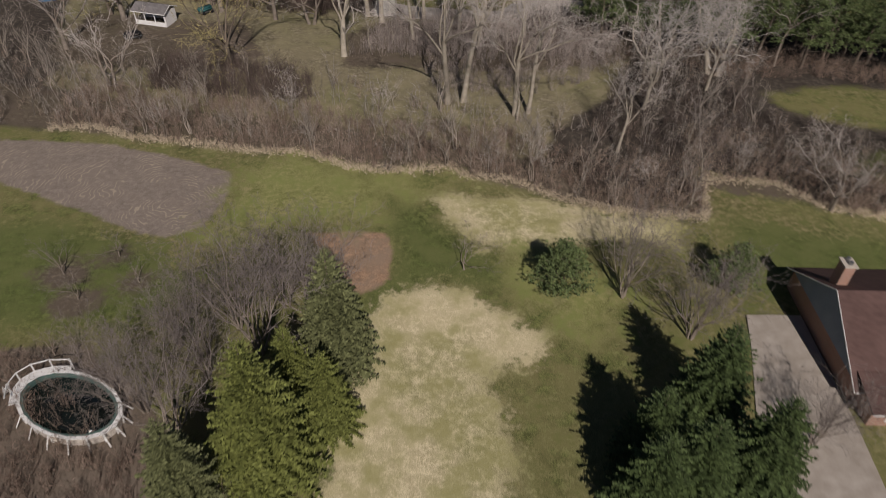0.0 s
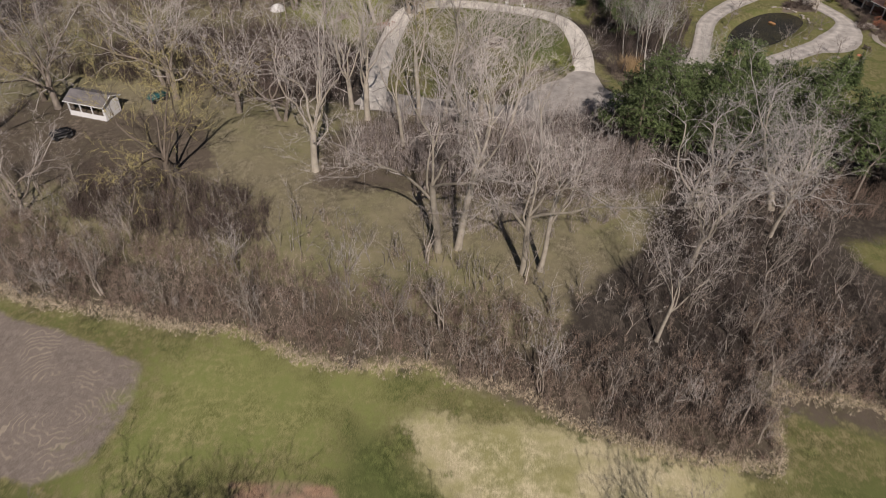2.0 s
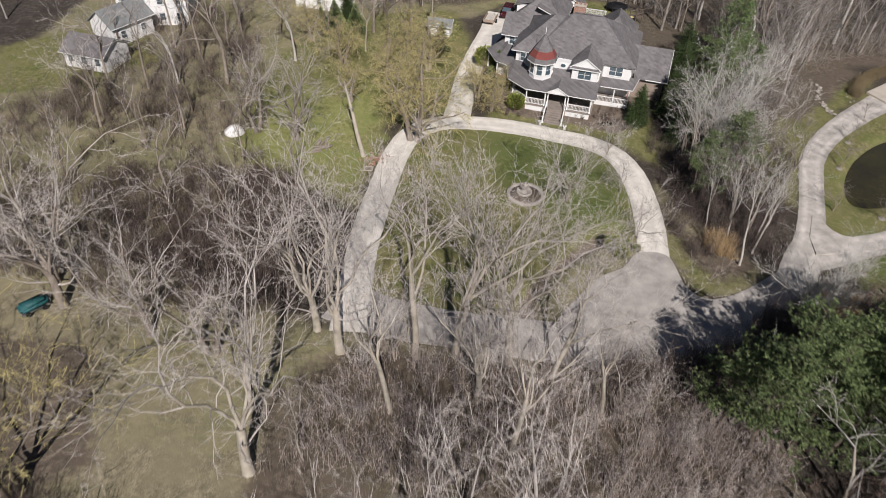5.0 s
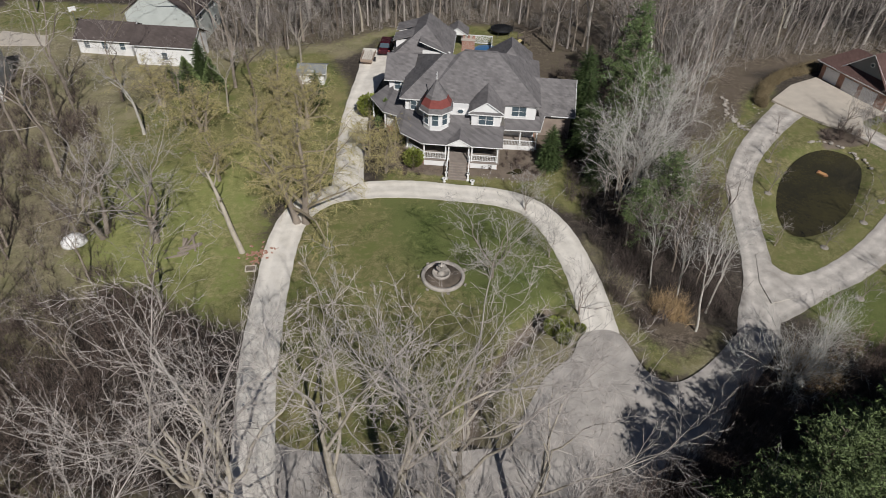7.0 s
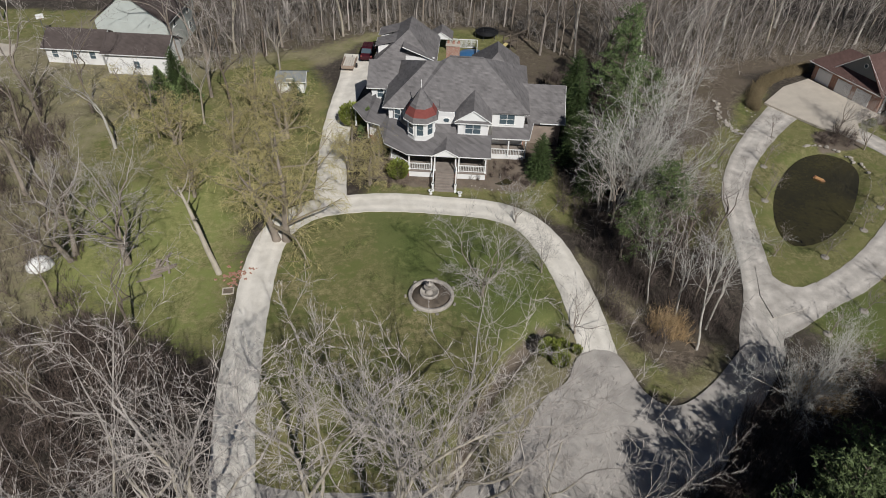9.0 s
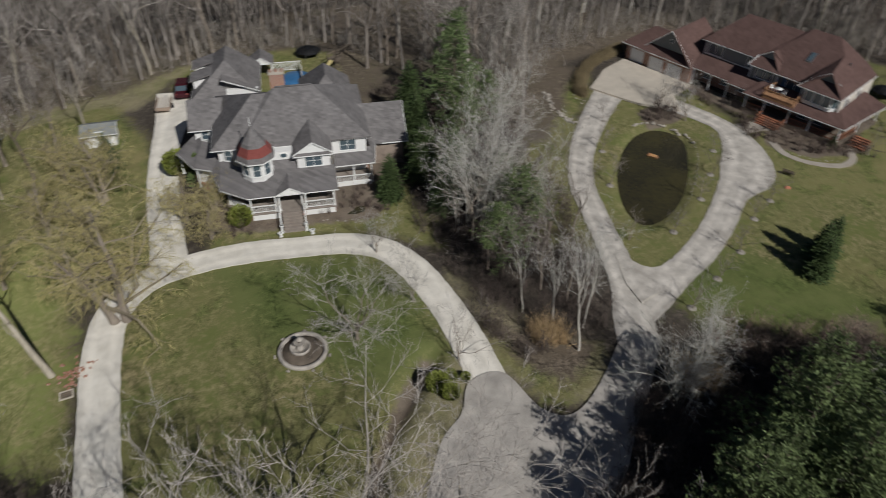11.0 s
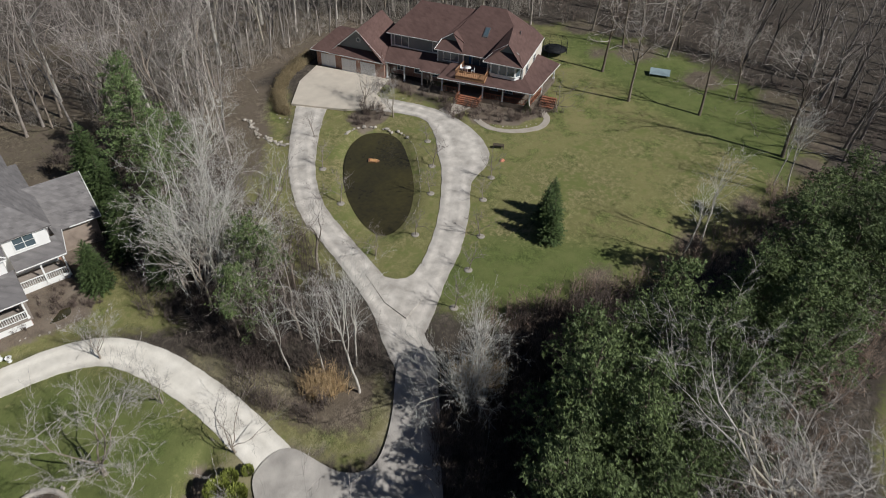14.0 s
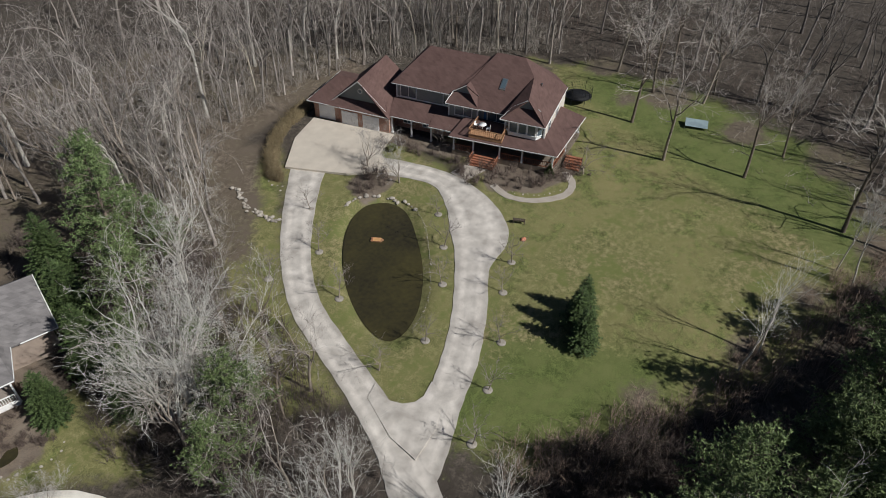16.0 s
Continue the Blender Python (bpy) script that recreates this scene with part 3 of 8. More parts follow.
def bare_tree(seed, h, stems=1, fork=0.35, angle=(25, 50), limbs=9, subs=6, twigs=6, fine=4, lean=0.05, r0=None, reach=1.0, droop=0.0, thick=1.0, bark=None, twig=None, label="", kink=0.2, steps=5):
    """A leafless tree standing at the origin: trunk, and a crown of limbs, branches and twigs that fan out."""
    rng = random.Random(seed)
    tr, cr, fi = Tubes(), Tubes(), Tubes()
    r0 = r0 or h * 0.016
    up = Vector((0, 0, 1))
    for s in range(stems):
        a = rng.uniform(0, 6.28) if stems == 1 else s * 6.28 / stems + rng.uniform(-0.4, 0.4)
        off = Vector((math.cos(a), math.sin(a), 0)) * (0 if stems == 1 else r0 * 1.2)
        out = lean if stems == 1 else rng.uniform(0.12, 0.34)
        hh = h * (1 if s == 0 else rng.uniform(0.75, 0.97))
        trunk = bent(rng, off + Vector((0, 0, -0.3)), Vector((math.cos(a) * out, math.sin(a) * out, 1)), hh * 0.94, 8, 0.06, 0.06)
        tr.tube(trunk, [r0 * (1.3 if i == 0 else 1) * (1 - i / 8.6) ** 0.8 + 0.02 for i in range(9)], 7)
        for i in range(limbs):
            t = fork + (0.93 - fork) * ((i + rng.random() * 0.8) / limbs) ** 1.25
            p, d = along(trunk, t)
            w = i * 2.4 + rng.uniform(-0.5, 0.5)
            g = radians(rng.uniform(*angle))
            L = (hh * 1.02 - p.z) * rng.uniform(0.72, 1.0) * reach + 0.5
            way = up * math.cos(g) + Vector((math.cos(w), math.sin(w), 0)) * math.sin(g)
            limb = bent(rng, p, way, L, steps, kink, 0.05 - droop * 0.3)
            rl = r0 * (1 - t) ** 0.7 * 0.5 + 0.03 * thick
            cr.tube(limb, [rl * (1 - 0.85 * k / steps) for k in range(steps + 1)], 4)
            for j in range(subs):
                u = 0.2 + 0.8 * (j + rng.random()) / subs
                p2, d2 = along(limb, u)
                side2 = Vector((rng.gauss(0, 1), rng.gauss(0, 1), rng.gauss(0.15, 0.6))).normalized()
                L2 = L * rng.uniform(0.3, 0.55) * (1.15 - 0.5 * u)
                n2 = 2 if steps < 6 else 4
                sub = bent(rng, p2, d2 * 0.75 + side2 * 0.8, L2, n2, kink * 1.5, 0.08 - droop)
                cr.tube(sub, [(0.038 - 0.026 * q / n2) * thick for q in range(n2 + 1)], 3)
                for k in range(twigs):
                    p3, d3 = along(sub, 0.12 + 0.88 * (k + rng.random()) / twigs)
                    side3 = Vector((rng.gauss(0, 1), rng.gauss(0, 1), rng.gauss(0.2 - droop * 2, 0.7))).normalized()
                    L3 = L2 * rng.uniform(0.3, 0.6)
                    e = p3 + (d3 * 0.65 + side3 * 0.8 - up * droop).normalized() * L3
                    if steps < 6:
                        fi.spike(p3, e, 0.017 * thick)
                    else:
                        m3 = p3.lerp(e, 0.5) + Vector((rng.gauss(0, 1), rng.gauss(0, 1), rng.gauss(0.3, 1))) * L3 * 0.09
                        fi.tube([p3, m3], [0.015 * thick, 0.011 * thick], 3)
                        fi.spike(m3, e, 0.011 * thick)
                    ax = (e - p3).normalized()
                    for _ in range(fine):
                        p4 = p3.lerp(e, rng.uniform(0.15, 0.95))
                        side4 = Vector((rng.gauss(0, 1), rng.gauss(0, 1), rng.gauss(0.2 - droop * 3, 0.7))).normalized()
                        fi.sliver(p4, p4 + (ax * 0.6 + side4 * 0.75 - up * droop * 1.5) * L3 * rng.uniform(0.3, 0.65), 0.015 * thick, side4)
    root = new("bare_tree")
    link_mesh("trunk", tr.v, tr.f, bark or bark_grey, True, root)
    twig = twig or twig_grey
    n = len(cr.v)
    link_mesh("crown", cr.v + fi.v, cr.f + [tuple(i + n for i in f) for f in fi.f], [twig, FINE.get(twig.name, twig)], False, root, "", [0] * len(cr.f) + [1] * len(fi.f))
    return tagged(root, label, "tree")


def limb_tree(seed, h, fork=0.3, leaders=5, angle=(12, 38), subs=9, twigs=6, fine=6, r0=None, bark=None, twig=None, thick=1.0, kink=0.14, lean=0.05, rise=0.07, stems=1, low=0, bare=0.16, label=""):
    """A leafless tree whose trunk forks into rising leaders; each carries boughs, branchlets and fine twigs."""
    rng = random.Random(seed)
    tr, cr, fi = Tubes(), Tubes(), Tubes()
    r0 = r0 or h * 0.016
    up = Vector((0, 0, 1))

    def turned(d, w, g):
        a = d.orthogonal().normalized()
        return d * math.cos(g) + (a * math.cos(w) + d.cross(a) * math.sin(w)) * math.sin(g)

    def jitter(k):
        return Vector((rng.gauss(0, k), rng.gauss(0, k), rng.gauss(0, k)))

    def bough(p, d, L, r, w0):
        path = bent(rng, p, d, L, 5, kink * 1.9, rise)
        cr.tube(path, [max(r * (1 - 0.78 * k / 5), 0.011 * thick) for k in range(6)], 3)
        for k in range(twigs):
            u = 0.14 + 0.86 * (k + rng.random()) / twigs
            q, e = along(path, min(u, 0.999))
            e = turned(e, w0 + k * 2.4 + rng.uniform(-0.4, 0.4), radians(rng.uniform(22, 55)))
            L3 = L * rng.uniform(0.24, 0.42) * (1.15 - 0.6 * u) + 0.15
            mid = q + e * L3 * 0.5
            end = mid + (e + jitter(0.22) + up * 0.12).normalized() * L3 * 0.5
            fi.tube([q, mid], [0.013 * thick, 0.010 * thick], 3)
            fi.spike(mid, end, 0.010 * thick)
            for _ in range(fine):
                t = rng.random()
                p4 = q.lerp(mid, 2 * t) if t < 0.5 else mid.lerp(end, 2 * t - 1)
                s4 = (jitter(1) + up * 0.25).normalized()
                fi.sliver(p4, p4 + (e * 0.7 + s4 * 0.75).normalized() * L3 * rng.uniform(0.22, 0.55), 0.0135 * thick, s4)

    for s in range(stems):
        a = rng.uniform(0, 6.28) if stems == 1 else s * 6.28 / stems + rng.uniform(-0.4, 0.4)
        off = Vector((math.cos(a), math.sin(a), 0)) * (0 if stems == 1 else r0 * 1.5)
        out = lean if stems == 1 else rng.uniform(0.08, 0.3)
        hh = h * (1 if s == 0 else rng.uniform(0.78, 0.98))
        trunk = bent(rng, off + Vector((0, 0, -0.3)), Vector((math.cos(a) * out, math.sin(a) * out, 1)), hh * fork + 0.3, 5, 0.045, 0.03)
        tr.tube(trunk, [r0 * (1.35, 1.02, 0.95, 0.9, 0.85, 0.78)[i] for i in range(6)], 7)
        rl = r0 * 0.86 / math.sqrt(leaders) + 0.01
        for i in range(leaders):
            p, d = along(trunk, 0.999 if i < 2 else rng.uniform(0.7, 0.999))
            g = radians(rng.uniform(*angle)) * (0.35 if i == 0 and leaders > 1 else 1)
            way = turned(d, i * 2.4 + rng.uniform(-0.35, 0.35) + a, g)
            L = (hh - p.z) / max(0.55, way.z) * rng.uniform(0.84, 1.0)
            path = bent(rng, p, way, L, 9, kink * 1.25, rise * 0.8)
            tr.tube(path[:6], [rl * (1 - 0.03 * k) ** 4 for k in range(6)], 5)
            cr.tube(path[5:], [max(rl * (1 - 0.03 * k) ** 4 * (1.2 - 0.04 * k) - 0.003, 0.014 * thick) * (1, 0.85, 0.7, 0.5, 0.3)[k - 5] for k in (5, 6, 7, 8, 9)], 4)
            for j in range(subs):
                u = bare + (1 - bare) * (j + rng.random()) / subs
                q, e = along(path, min(u, 0.999))
                e = turned(e, j * 2.4 + i + rng.uniform(-0.5, 0.5), radians(rng.uniform(24, 54)))
                bough(q, (e + up * rise).normalized(), L * rng.uniform(0.32, 0.54) * (1.15 - 0.62 * u) + 0.35, max(rl * (1 - 0.85 * u) * 0.4, 0.017 * thick), j * 1.3)
        for i in range(low):
            p, d = along(trunk, rng.uniform(0.45, 0.95))
            w = i * 2.6 + rng.uniform(-0.5, 0.5)
            bough(p, Vector((math.cos(w), math.sin(w), rng.uniform(-0.05, 0.35))).normalized(), hh * rng.uniform(0.2, 0.32), 0.045 * thick + r0 * 0.12, w)
    root = new("bare_tree")
    link_mesh("trunk", tr.v, tr.f, bark or bark_grey, True, root)
    twig = twig or twig_grey
    n = len(cr.v)
    link_mesh("crown", cr.v + fi.v, cr.f + [tuple(i + n for i in f) for f in fi.f], [twig, FINE.get(twig.name, twig)], False, root, "", [0] * len(cr.f) + [1] * len(fi.f))
    return tagged(root, label, "tree")


def needle_fan(rng, verts, tris, a, way, length, width, droop, n):
    """A flat conifer branch: tapering rows of needle sprays on both sides."""
    up = Vector((0, 0, 1))
    side = way.cross(up).normalized()
    for i in range(n):
        t = (i + rng.random() * 0.6) / n
        p = a + way * length * t + Vector((0, 0, -droop * length * t * t + 0.12 * length * max(0, t - 0.7)))
        w = width * (1 - t * 0.75) * rng.uniform(0.7, 1.2)
        for s in (-1, 1):
            tip = p + side * s * w + way * w * rng.uniform(0.5, 1.0) + Vector((0, 0, rng.uniform(-0.35, 0.12) * w))
            b = p + way * length / n * rng.uniform(0.9, 1.5) + Vector((0, 0, rng.uniform(-0.1, 0.1)))
            k = len(verts)
            verts += [p + Vector((0, 0, rng.uniform(0.0, 0.08))), b, tip]
            tris.append((k, k + 1, k + 2) if s > 0 else (k, k + 2, k + 1))


def spruce(seed, h, spread, needles, label, whorls=26, gap=0.0, flat=0.35):
    """A conical conifer: trunk and layered drooping branches."""
    rng = random.Random(seed)
    root = new("spruce")
    tr = Tubes()
    trunk = [Vector((0, 0, h * i / 6 - 0.2)) for i in range(7)]
    tr.tube(trunk, [0.02 * h * (1 - i / 6.3) + 0.01 for i in range(7)], 7)
    link_mesh("trunk", tr.v, tr.f, bark_dark, True, root)
    verts, tris = [], []
    for i in range(whorls):
        t = 0.04 + 0.95 * (i + rng.random() * 0.7) / whorls
        z = h * t
        L = spread * (1 - t) ** 0.72 * rng.uniform(0.82, 1.1) + 0.15
        n = max(6, int(13 * (1 - t) + 5))
        for k in range(n):
            if rng.random() < gap:
                continue
            w = 2 * math.pi * (k + rng.random() * 0.8) / n + i
            way = Vector((math.cos(w), math.sin(w), 0.15 + 0.45 * t))
            needle_fan(rng, verts, tris, Vector((0, 0, z)), way, L * rng.uniform(0.75, 1.12), L * flat * rng.uniform(0.7, 1.2), 0.28, max(5, int(L * 4.6)))
    k = len(verts)
    verts += [Vector((0.12, 0, h * 0.93)), Vector((-0.1, 0.1, h * 0.93)), Vector((0, 0, h * 1.02))]
    tris.append((k, k + 1, k + 2))
    ob = new("crown", tri_mesh("crown", [tuple(v) for v in verts], tris, needles))
    ob.parent = root
    return tagged(root, label, "tree")


def pine(seed, h, spread, label, needles=None, low=0.25, limbs=32):
    """A pine: limbs that carry rounded pads of needle tufts."""
    rng = random.Random(seed)
    root = new("pine")
    tr = Tubes()
    trunk = bent(rng, Vector((0, 0, -0.2)), Vector((rng.uniform(-0.05, 0.05), 0, 1)), h, 7, 0.03, 0.05)
    tr.tube(trunk, [0.017 * h * (1 - i / 7.5) + 0.02 for i in range(8)], 7)
    verts, tris = [], []

    def tuft(c, r, n):
        for _ in range(n):
            d = Vector((rng.gauss(0, 1), rng.gauss(0, 1), rng.gauss(0.45, 0.7))).normalized()
            side = d.cross(Vector((rng.gauss(0, 1), rng.gauss(0, 1), rng.gauss(0, 1)))).normalized() * r * rng.uniform(0.13, 0.2)
            a = c + d * r * rng.uniform(0.0, 0.3)
            k = len(verts)
            verts.extend([a - side, a + side, c + d * r * rng.uniform(0.75, 1.15)])
            tris.append((k, k + 1, k + 2))

    for i in range(limbs):
        t = low + (0.98 - low) * (i + rng.random()) / limbs
        p, d = along(trunk, t)
        w = i * 2.4 + rng.uniform(-0.4, 0.4)
        L = spread * (1.15 - 0.95 * ((t - low) / (1 - low)) ** 1.3) * rng.uniform(0.65, 1.1)
        limb = bent(rng, p, Vector((math.cos(w), math.sin(w), 0.15 + 0.5 * t)), L, 4, 0.1, 0.06)
        tr.tube(limb, [0.05, 0.045, 0.035, 0.025, 0.015], 3)
        for k in range(int(3 + L * 1.5)):
            q, _ = along(limb, min(0.999, 0.22 + 0.8 * math.sqrt(rng.random())))
            pad = q + Vector((rng.gauss(0, 0.3), rng.gauss(0, 0.3), rng.gauss(0.08, 0.12))) * (0.5 + L * 0.24)
            wide = rng.uniform(0.24, 0.42)
            for _ in range(6):
                tuft(pad + Vector((rng.gauss(0, wide), rng.gauss(0, wide), rng.gauss(0, wide * 0.45))), rng.uniform(0.22, 0.36), 7)
    link_mesh("trunk", tr.v, tr.f, bark_dark, True, root)
    ob = new("crown", tri_mesh("crown", [tuple(v) for v in verts], tris, needles or pine_mat))
    ob.parent = root
    return tagged(root, label, "tree")


def plant(protos, spots, group):
    """Copies of the prototypes at (x, y, size[, turn]); the first spot of each uses the prototype itself."""
    used = set()
    for i, (x, y, s, *r) in enumerate(spots):
        ob = protos[i % len(protos)]
        turn = r[0] if r else (i * 137.5) % 360
        m = Matrix.Translation((x, y, height(x, y))) @ pose(0, 0, 0, 0, 0, turn)
        if ob.name in used:
            ob = copy_thing(ob, m)
        else:
            used.add(ob.name)
            ob.matrix_basis = m
        ob.scale = (s, s, s)
        tagged(ob, group=group)


def sampled(rng, n, polys, avoid=(), gap=0.0):
    """n places inside the polygons, outside the avoided ones."""
    out = []
    box = np.array([p for q in polys for p in q], float)
    lo, hi = box.min(0), box.max(0)
    tries = 0
    while len(out) < n and tries < 400:
        tries += 1
        c = rng.uniform(lo, hi, (max(n, 64), 2))
        ok = np.zeros(len(c), bool)
        for q in polys:
            ok |= signed(c[:, 0], c[:, 1], q) > 0
        for q in avoid:
            ok &= signed(c[:, 0], c[:, 1], q) < 0
        for p in c[ok]:
            if gap and any((p[0] - o[0]) ** 2 + (p[1] - o[1]) ** 2 < gap * gap for o in out):
                continue
            out.append((float(p[0]), float(p[1])))
            if len(out) == n:
                break
    return out


def thicket(name, spots, seed, h, spread, stems, side, mat, label, r=0.02, category="shrubs"):
    """Brush: at every spot a clump of leaning stems with side twigs, all in one mesh."""
    rng = np.random.default_rng(seed)
    p = np.array(spots, float)
    base = np.c_[p, relief(p[:, 0], p[:, 1])]
    size = rng.uniform(0.55, 1.25, len(p)) * h
    b = np.repeat(base, stems, 0)
    s = np.repeat(size, stems)
    b[:, :2] += rng.normal(0, 0.28, (len(b), 2)) * s[:, None] * 0.4
    w = rng.uniform(0, 6.283, len(b))
    out = np.abs(rng.normal(0, spread, len(b)))
    d = np.c_[np.cos(w) * out, np.sin(w) * out, np.ones(len(b))]
    d /= np.linalg.norm(d, axis=1)[:, None]
    L = s * rng.uniform(0.5, 1.05, len(b))
    A, E, R = b - d * 0.1, b + d * L[:, None], (r * (0.6 + s / h * 0.6))[:, None]

    def frame_of(n):
        u = np.cross(n, (0.31, 0.87, 0.11))
        u /= np.linalg.norm(u, axis=1)[:, None] + 1e-9
        return u, np.cross(n, u)

    u, v = frame_of(d)
    verts = [np.stack([A + u * R, A - u * R * 0.5 + v * R * 0.87, A - u * R * 0.5 - v * R * 0.87, E], 1).reshape(-1, 3)]
    k = np.arange(len(A))[:, None] * 4
    tris = [k + (0, 1, 3), k + (1, 2, 3), k + (2, 0, 3)]
    count = len(A) * 4
    for _ in range(side):
        t = rng.uniform(0.2, 0.95, len(b))[:, None]
        a = A + (E - A) * t
        n = rng.normal(0, 1, (len(b), 3)) * (0.75, 0.75, 0.5) + d * 0.8
        n /= np.linalg.norm(n, axis=1)[:, None]
        e = a + n * (L * rng.uniform(0.15, 0.42, len(b)))[:, None]
        u, v = frame_of(n)
        w = rng.uniform(0, 6.283, len(b))[:, None]
        o = (u * np.cos(w) + v * np.sin(w)) * r * 0.85
        verts.append(np.stack([a + o, a - o, e], 1).reshape(-1, 3))
        k = np.arange(len(a))[:, None] * 3 + count
        tris.append(k + (0, 1, 2))
        count += len(a) * 3
    verts, tris = np.concatenate(verts), np.concatenate(tris)
    return tagged(new(name, tri_mesh(name, verts, tris, mat)), label, category, kind="stuff")


def far_woods(name, protos, spots, mat, label):
    """Trees too many to count, joined into one mesh."""
    verts, tris, n = [], [], 0
    shapes = []
    for ob in protos:
        vs, ts, k = [], [], 0
        for c in ob.children:
            co = np.empty(len(c.data.vertices) * 3, np.float32)
            c.data.vertices.foreach_get("co", co)
            c.data.calc_loop_triangles()
            t = np.empty(len(c.data.loop_triangles) * 3, np.int32)
            c.data.loop_triangles.foreach_get("vertices", t)
            vs.append(co.reshape(-1, 3))
            ts.append(t.reshape(-1, 3) + k)
            k += len(vs[-1])
        shapes.append((np.concatenate(vs), np.concatenate(ts)))
    for i, (x, y, s) in enumerate(spots):
        v, t = shapes[i % len(shapes)]
        w = i * 2.4
        r = np.array([[math.cos(w), math.sin(w), 0], [-math.sin(w), math.cos(w), 0], [0, 0, 1]])
        verts.append(v @ r * s + (x, y, 0))
        tris.append(t + n)
        n += len(v)
    return tagged(new(name, tri_mesh(name, np.concatenate(verts), np.concatenate(tris), mat)), label, "trees", kind="stuff")


rng0 = np.random.default_rng(4)


# ---------------------------------------------------------------- building kit
def shingles(name, a, b, streak):
    """Roof shingles: rows of small tabs with weathered streaks."""
    m = material(name, a, b, 0.5, 16, rough=0.9, bump=0.0, spec=0.2)
    t = m.node_tree
    N, L = t.nodes, t.links
    co = N.new("ShaderNodeTexCoord")
    sep = N.new("ShaderNodeSeparateXYZ")
    L.new(co.outputs["Object"], sep.inputs[0])
    row = N.new("ShaderNodeMath")
    row.operation = "MULTIPLY"
    row.inputs[1].default_value = 5.0
    L.new(sep.outputs[2], row.inputs[0])
    fl = N.new("ShaderNodeMath")
    fl.operation = "FLOOR"
    L.new(row.outputs[0], fl.inputs[0])
    xy = N.new("ShaderNodeMath")
    xy.operation = "ADD"
    L.new(sep.outputs[0], xy.inputs[0])
    L.new(sep.outputs[1], xy.inputs[1])
    comb = N.new("ShaderNodeCombineXYZ")
    L.new(xy.outputs[0], comb.inputs[0])
    L.new(fl.outputs[0], comb.inputs[1])
    n = N.new("ShaderNodeTexNoise")
    n.inputs["Scale"].default_value = 1.3
    n.inputs["Detail"].default_value = 4
    L.new(comb.outputs[0], n.inputs["Vector"])
    rng = N.new("ShaderNodeMapRange")
    rng.inputs[1].default_value, rng.inputs[2].default_value = 0.3, 0.7
    rng.inputs[3].default_value, rng.inputs[4].default_value = 1 - streak, 1 + streak
    L.new(n.outputs[0], rng.inputs[0])
    hsv = N.new("ShaderNodeHueSaturation")
    L.new(rng.outputs[0], hsv.inputs["Value"])
    b0 = N["Principled BSDF"]
    src = b0.inputs["Base Color"].links[0].from_socket
    L.new(src, hsv.inputs["Color"])
    L.new(hsv.outputs[0], b0.inputs["Base Color"])
    fr = N.new("ShaderNodeMath")
    fr.operation = "FRACT"
    L.new(row.outputs[0], fr.inputs[0])
    bp = N.new("ShaderNodeBump")
    bp.inputs["Strength"].default_value = 0.5
    bp.inputs["Distance"].default_value = 0.03
    L.new(fr.outputs[0], bp.inputs["Height"])
    L.new(bp.outputs[0], b0.inputs["Normal"])
    return m


roof_brown = shingles("brown_shingles", (0.130, 0.080, 0.070), (0.098, 0.059, 0.052), 0.16)
roof_grey = shingles("grey_shingles", (0.198, 0.186, 0.184), (0.140, 0.131, 0.130), 0.24)
roof_red = shingles("red_shingles", (0.24, 0.072, 0.062), (0.18, 0.055, 0.048), 0.12)
roof_light = shingles("light_grey_shingles", (0.24, 0.25, 0.245), (0.19, 0.20, 0.195), 0.12)
white_mat = material("white_siding", (0.80, 0.79, 0.77), (0.73, 0.72, 0.70), 0.7, 14, bump=0.1)
trim_mat = material("white_trim", (0.82, 0.82, 0.80), (0.76, 0.76, 0.74), 1.0, 14, bump=0.05, rough=0.5)
grey_siding = material("grey_green_siding", (0.27, 0.28, 0.27), (0.22, 0.23, 0.225), 0.6, 12, bump=0.1)
tan_brick = material("tan_brick", (0.34, 0.275, 0.225), (0.25, 0.20, 0.165), 1.2, 14, bump=0.2)
slate_siding = material("slate_blue_siding", (0.26, 0.31, 0.37), (0.21, 0.255, 0.31), 0.6, 12, bump=0.1)
beige_siding = material("beige_siding", (0.62, 0.57, 0.50), (0.54, 0.49, 0.43), 0.6, 12, bump=0.1)
wood_mat = material("reddish_wood", (0.36, 0.15, 0.085), (0.25, 0.10, 0.058), 2.0, 12, bump=0.2)
deck_mat = material("orange_wood", (0.42, 0.24, 0.13), (0.30, 0.16, 0.085), 2.0, 12, bump=0.2)
door_mat = material("garage_door_paint", (0.80, 0.80, 0.80), (0.74, 0.74, 0.74), 1.0, 10, bump=0.05, rough=0.6)
rock_mat = material("pale_rock", (0.44, 0.40, 0.345), (0.27, 0.24, 0.205), 1.4, 12, bump=0.5, per_object=0.3)
black_mat = material("black_fabric", (0.02, 0.02, 0.022), (0.012, 0.012, 0.013), 2, 20, rough=0.7, bump=0.05)
metal_mat = material("grey_metal", (0.35, 0.36, 0.37), (0.25, 0.26, 0.27), 2, 20, rough=0.4, metal=0.8, bump=0)
step_mat = material("weathered_grey_boards", (0.30, 0.26, 0.225), (0.22, 0.185, 0.16), 1.5, 14, bump=0.2)
blue_mat = material("blue_cover", (0.05, 0.16, 0.33), (0.035, 0.11, 0.24), 1.5, 8, rough=0.4, bump=0.2)
glass_mat = bpy.data.materials.new("window_glass")
glass_mat.use_nodes = True
gb = glass_mat.node_tree.nodes["Principled BSDF"]
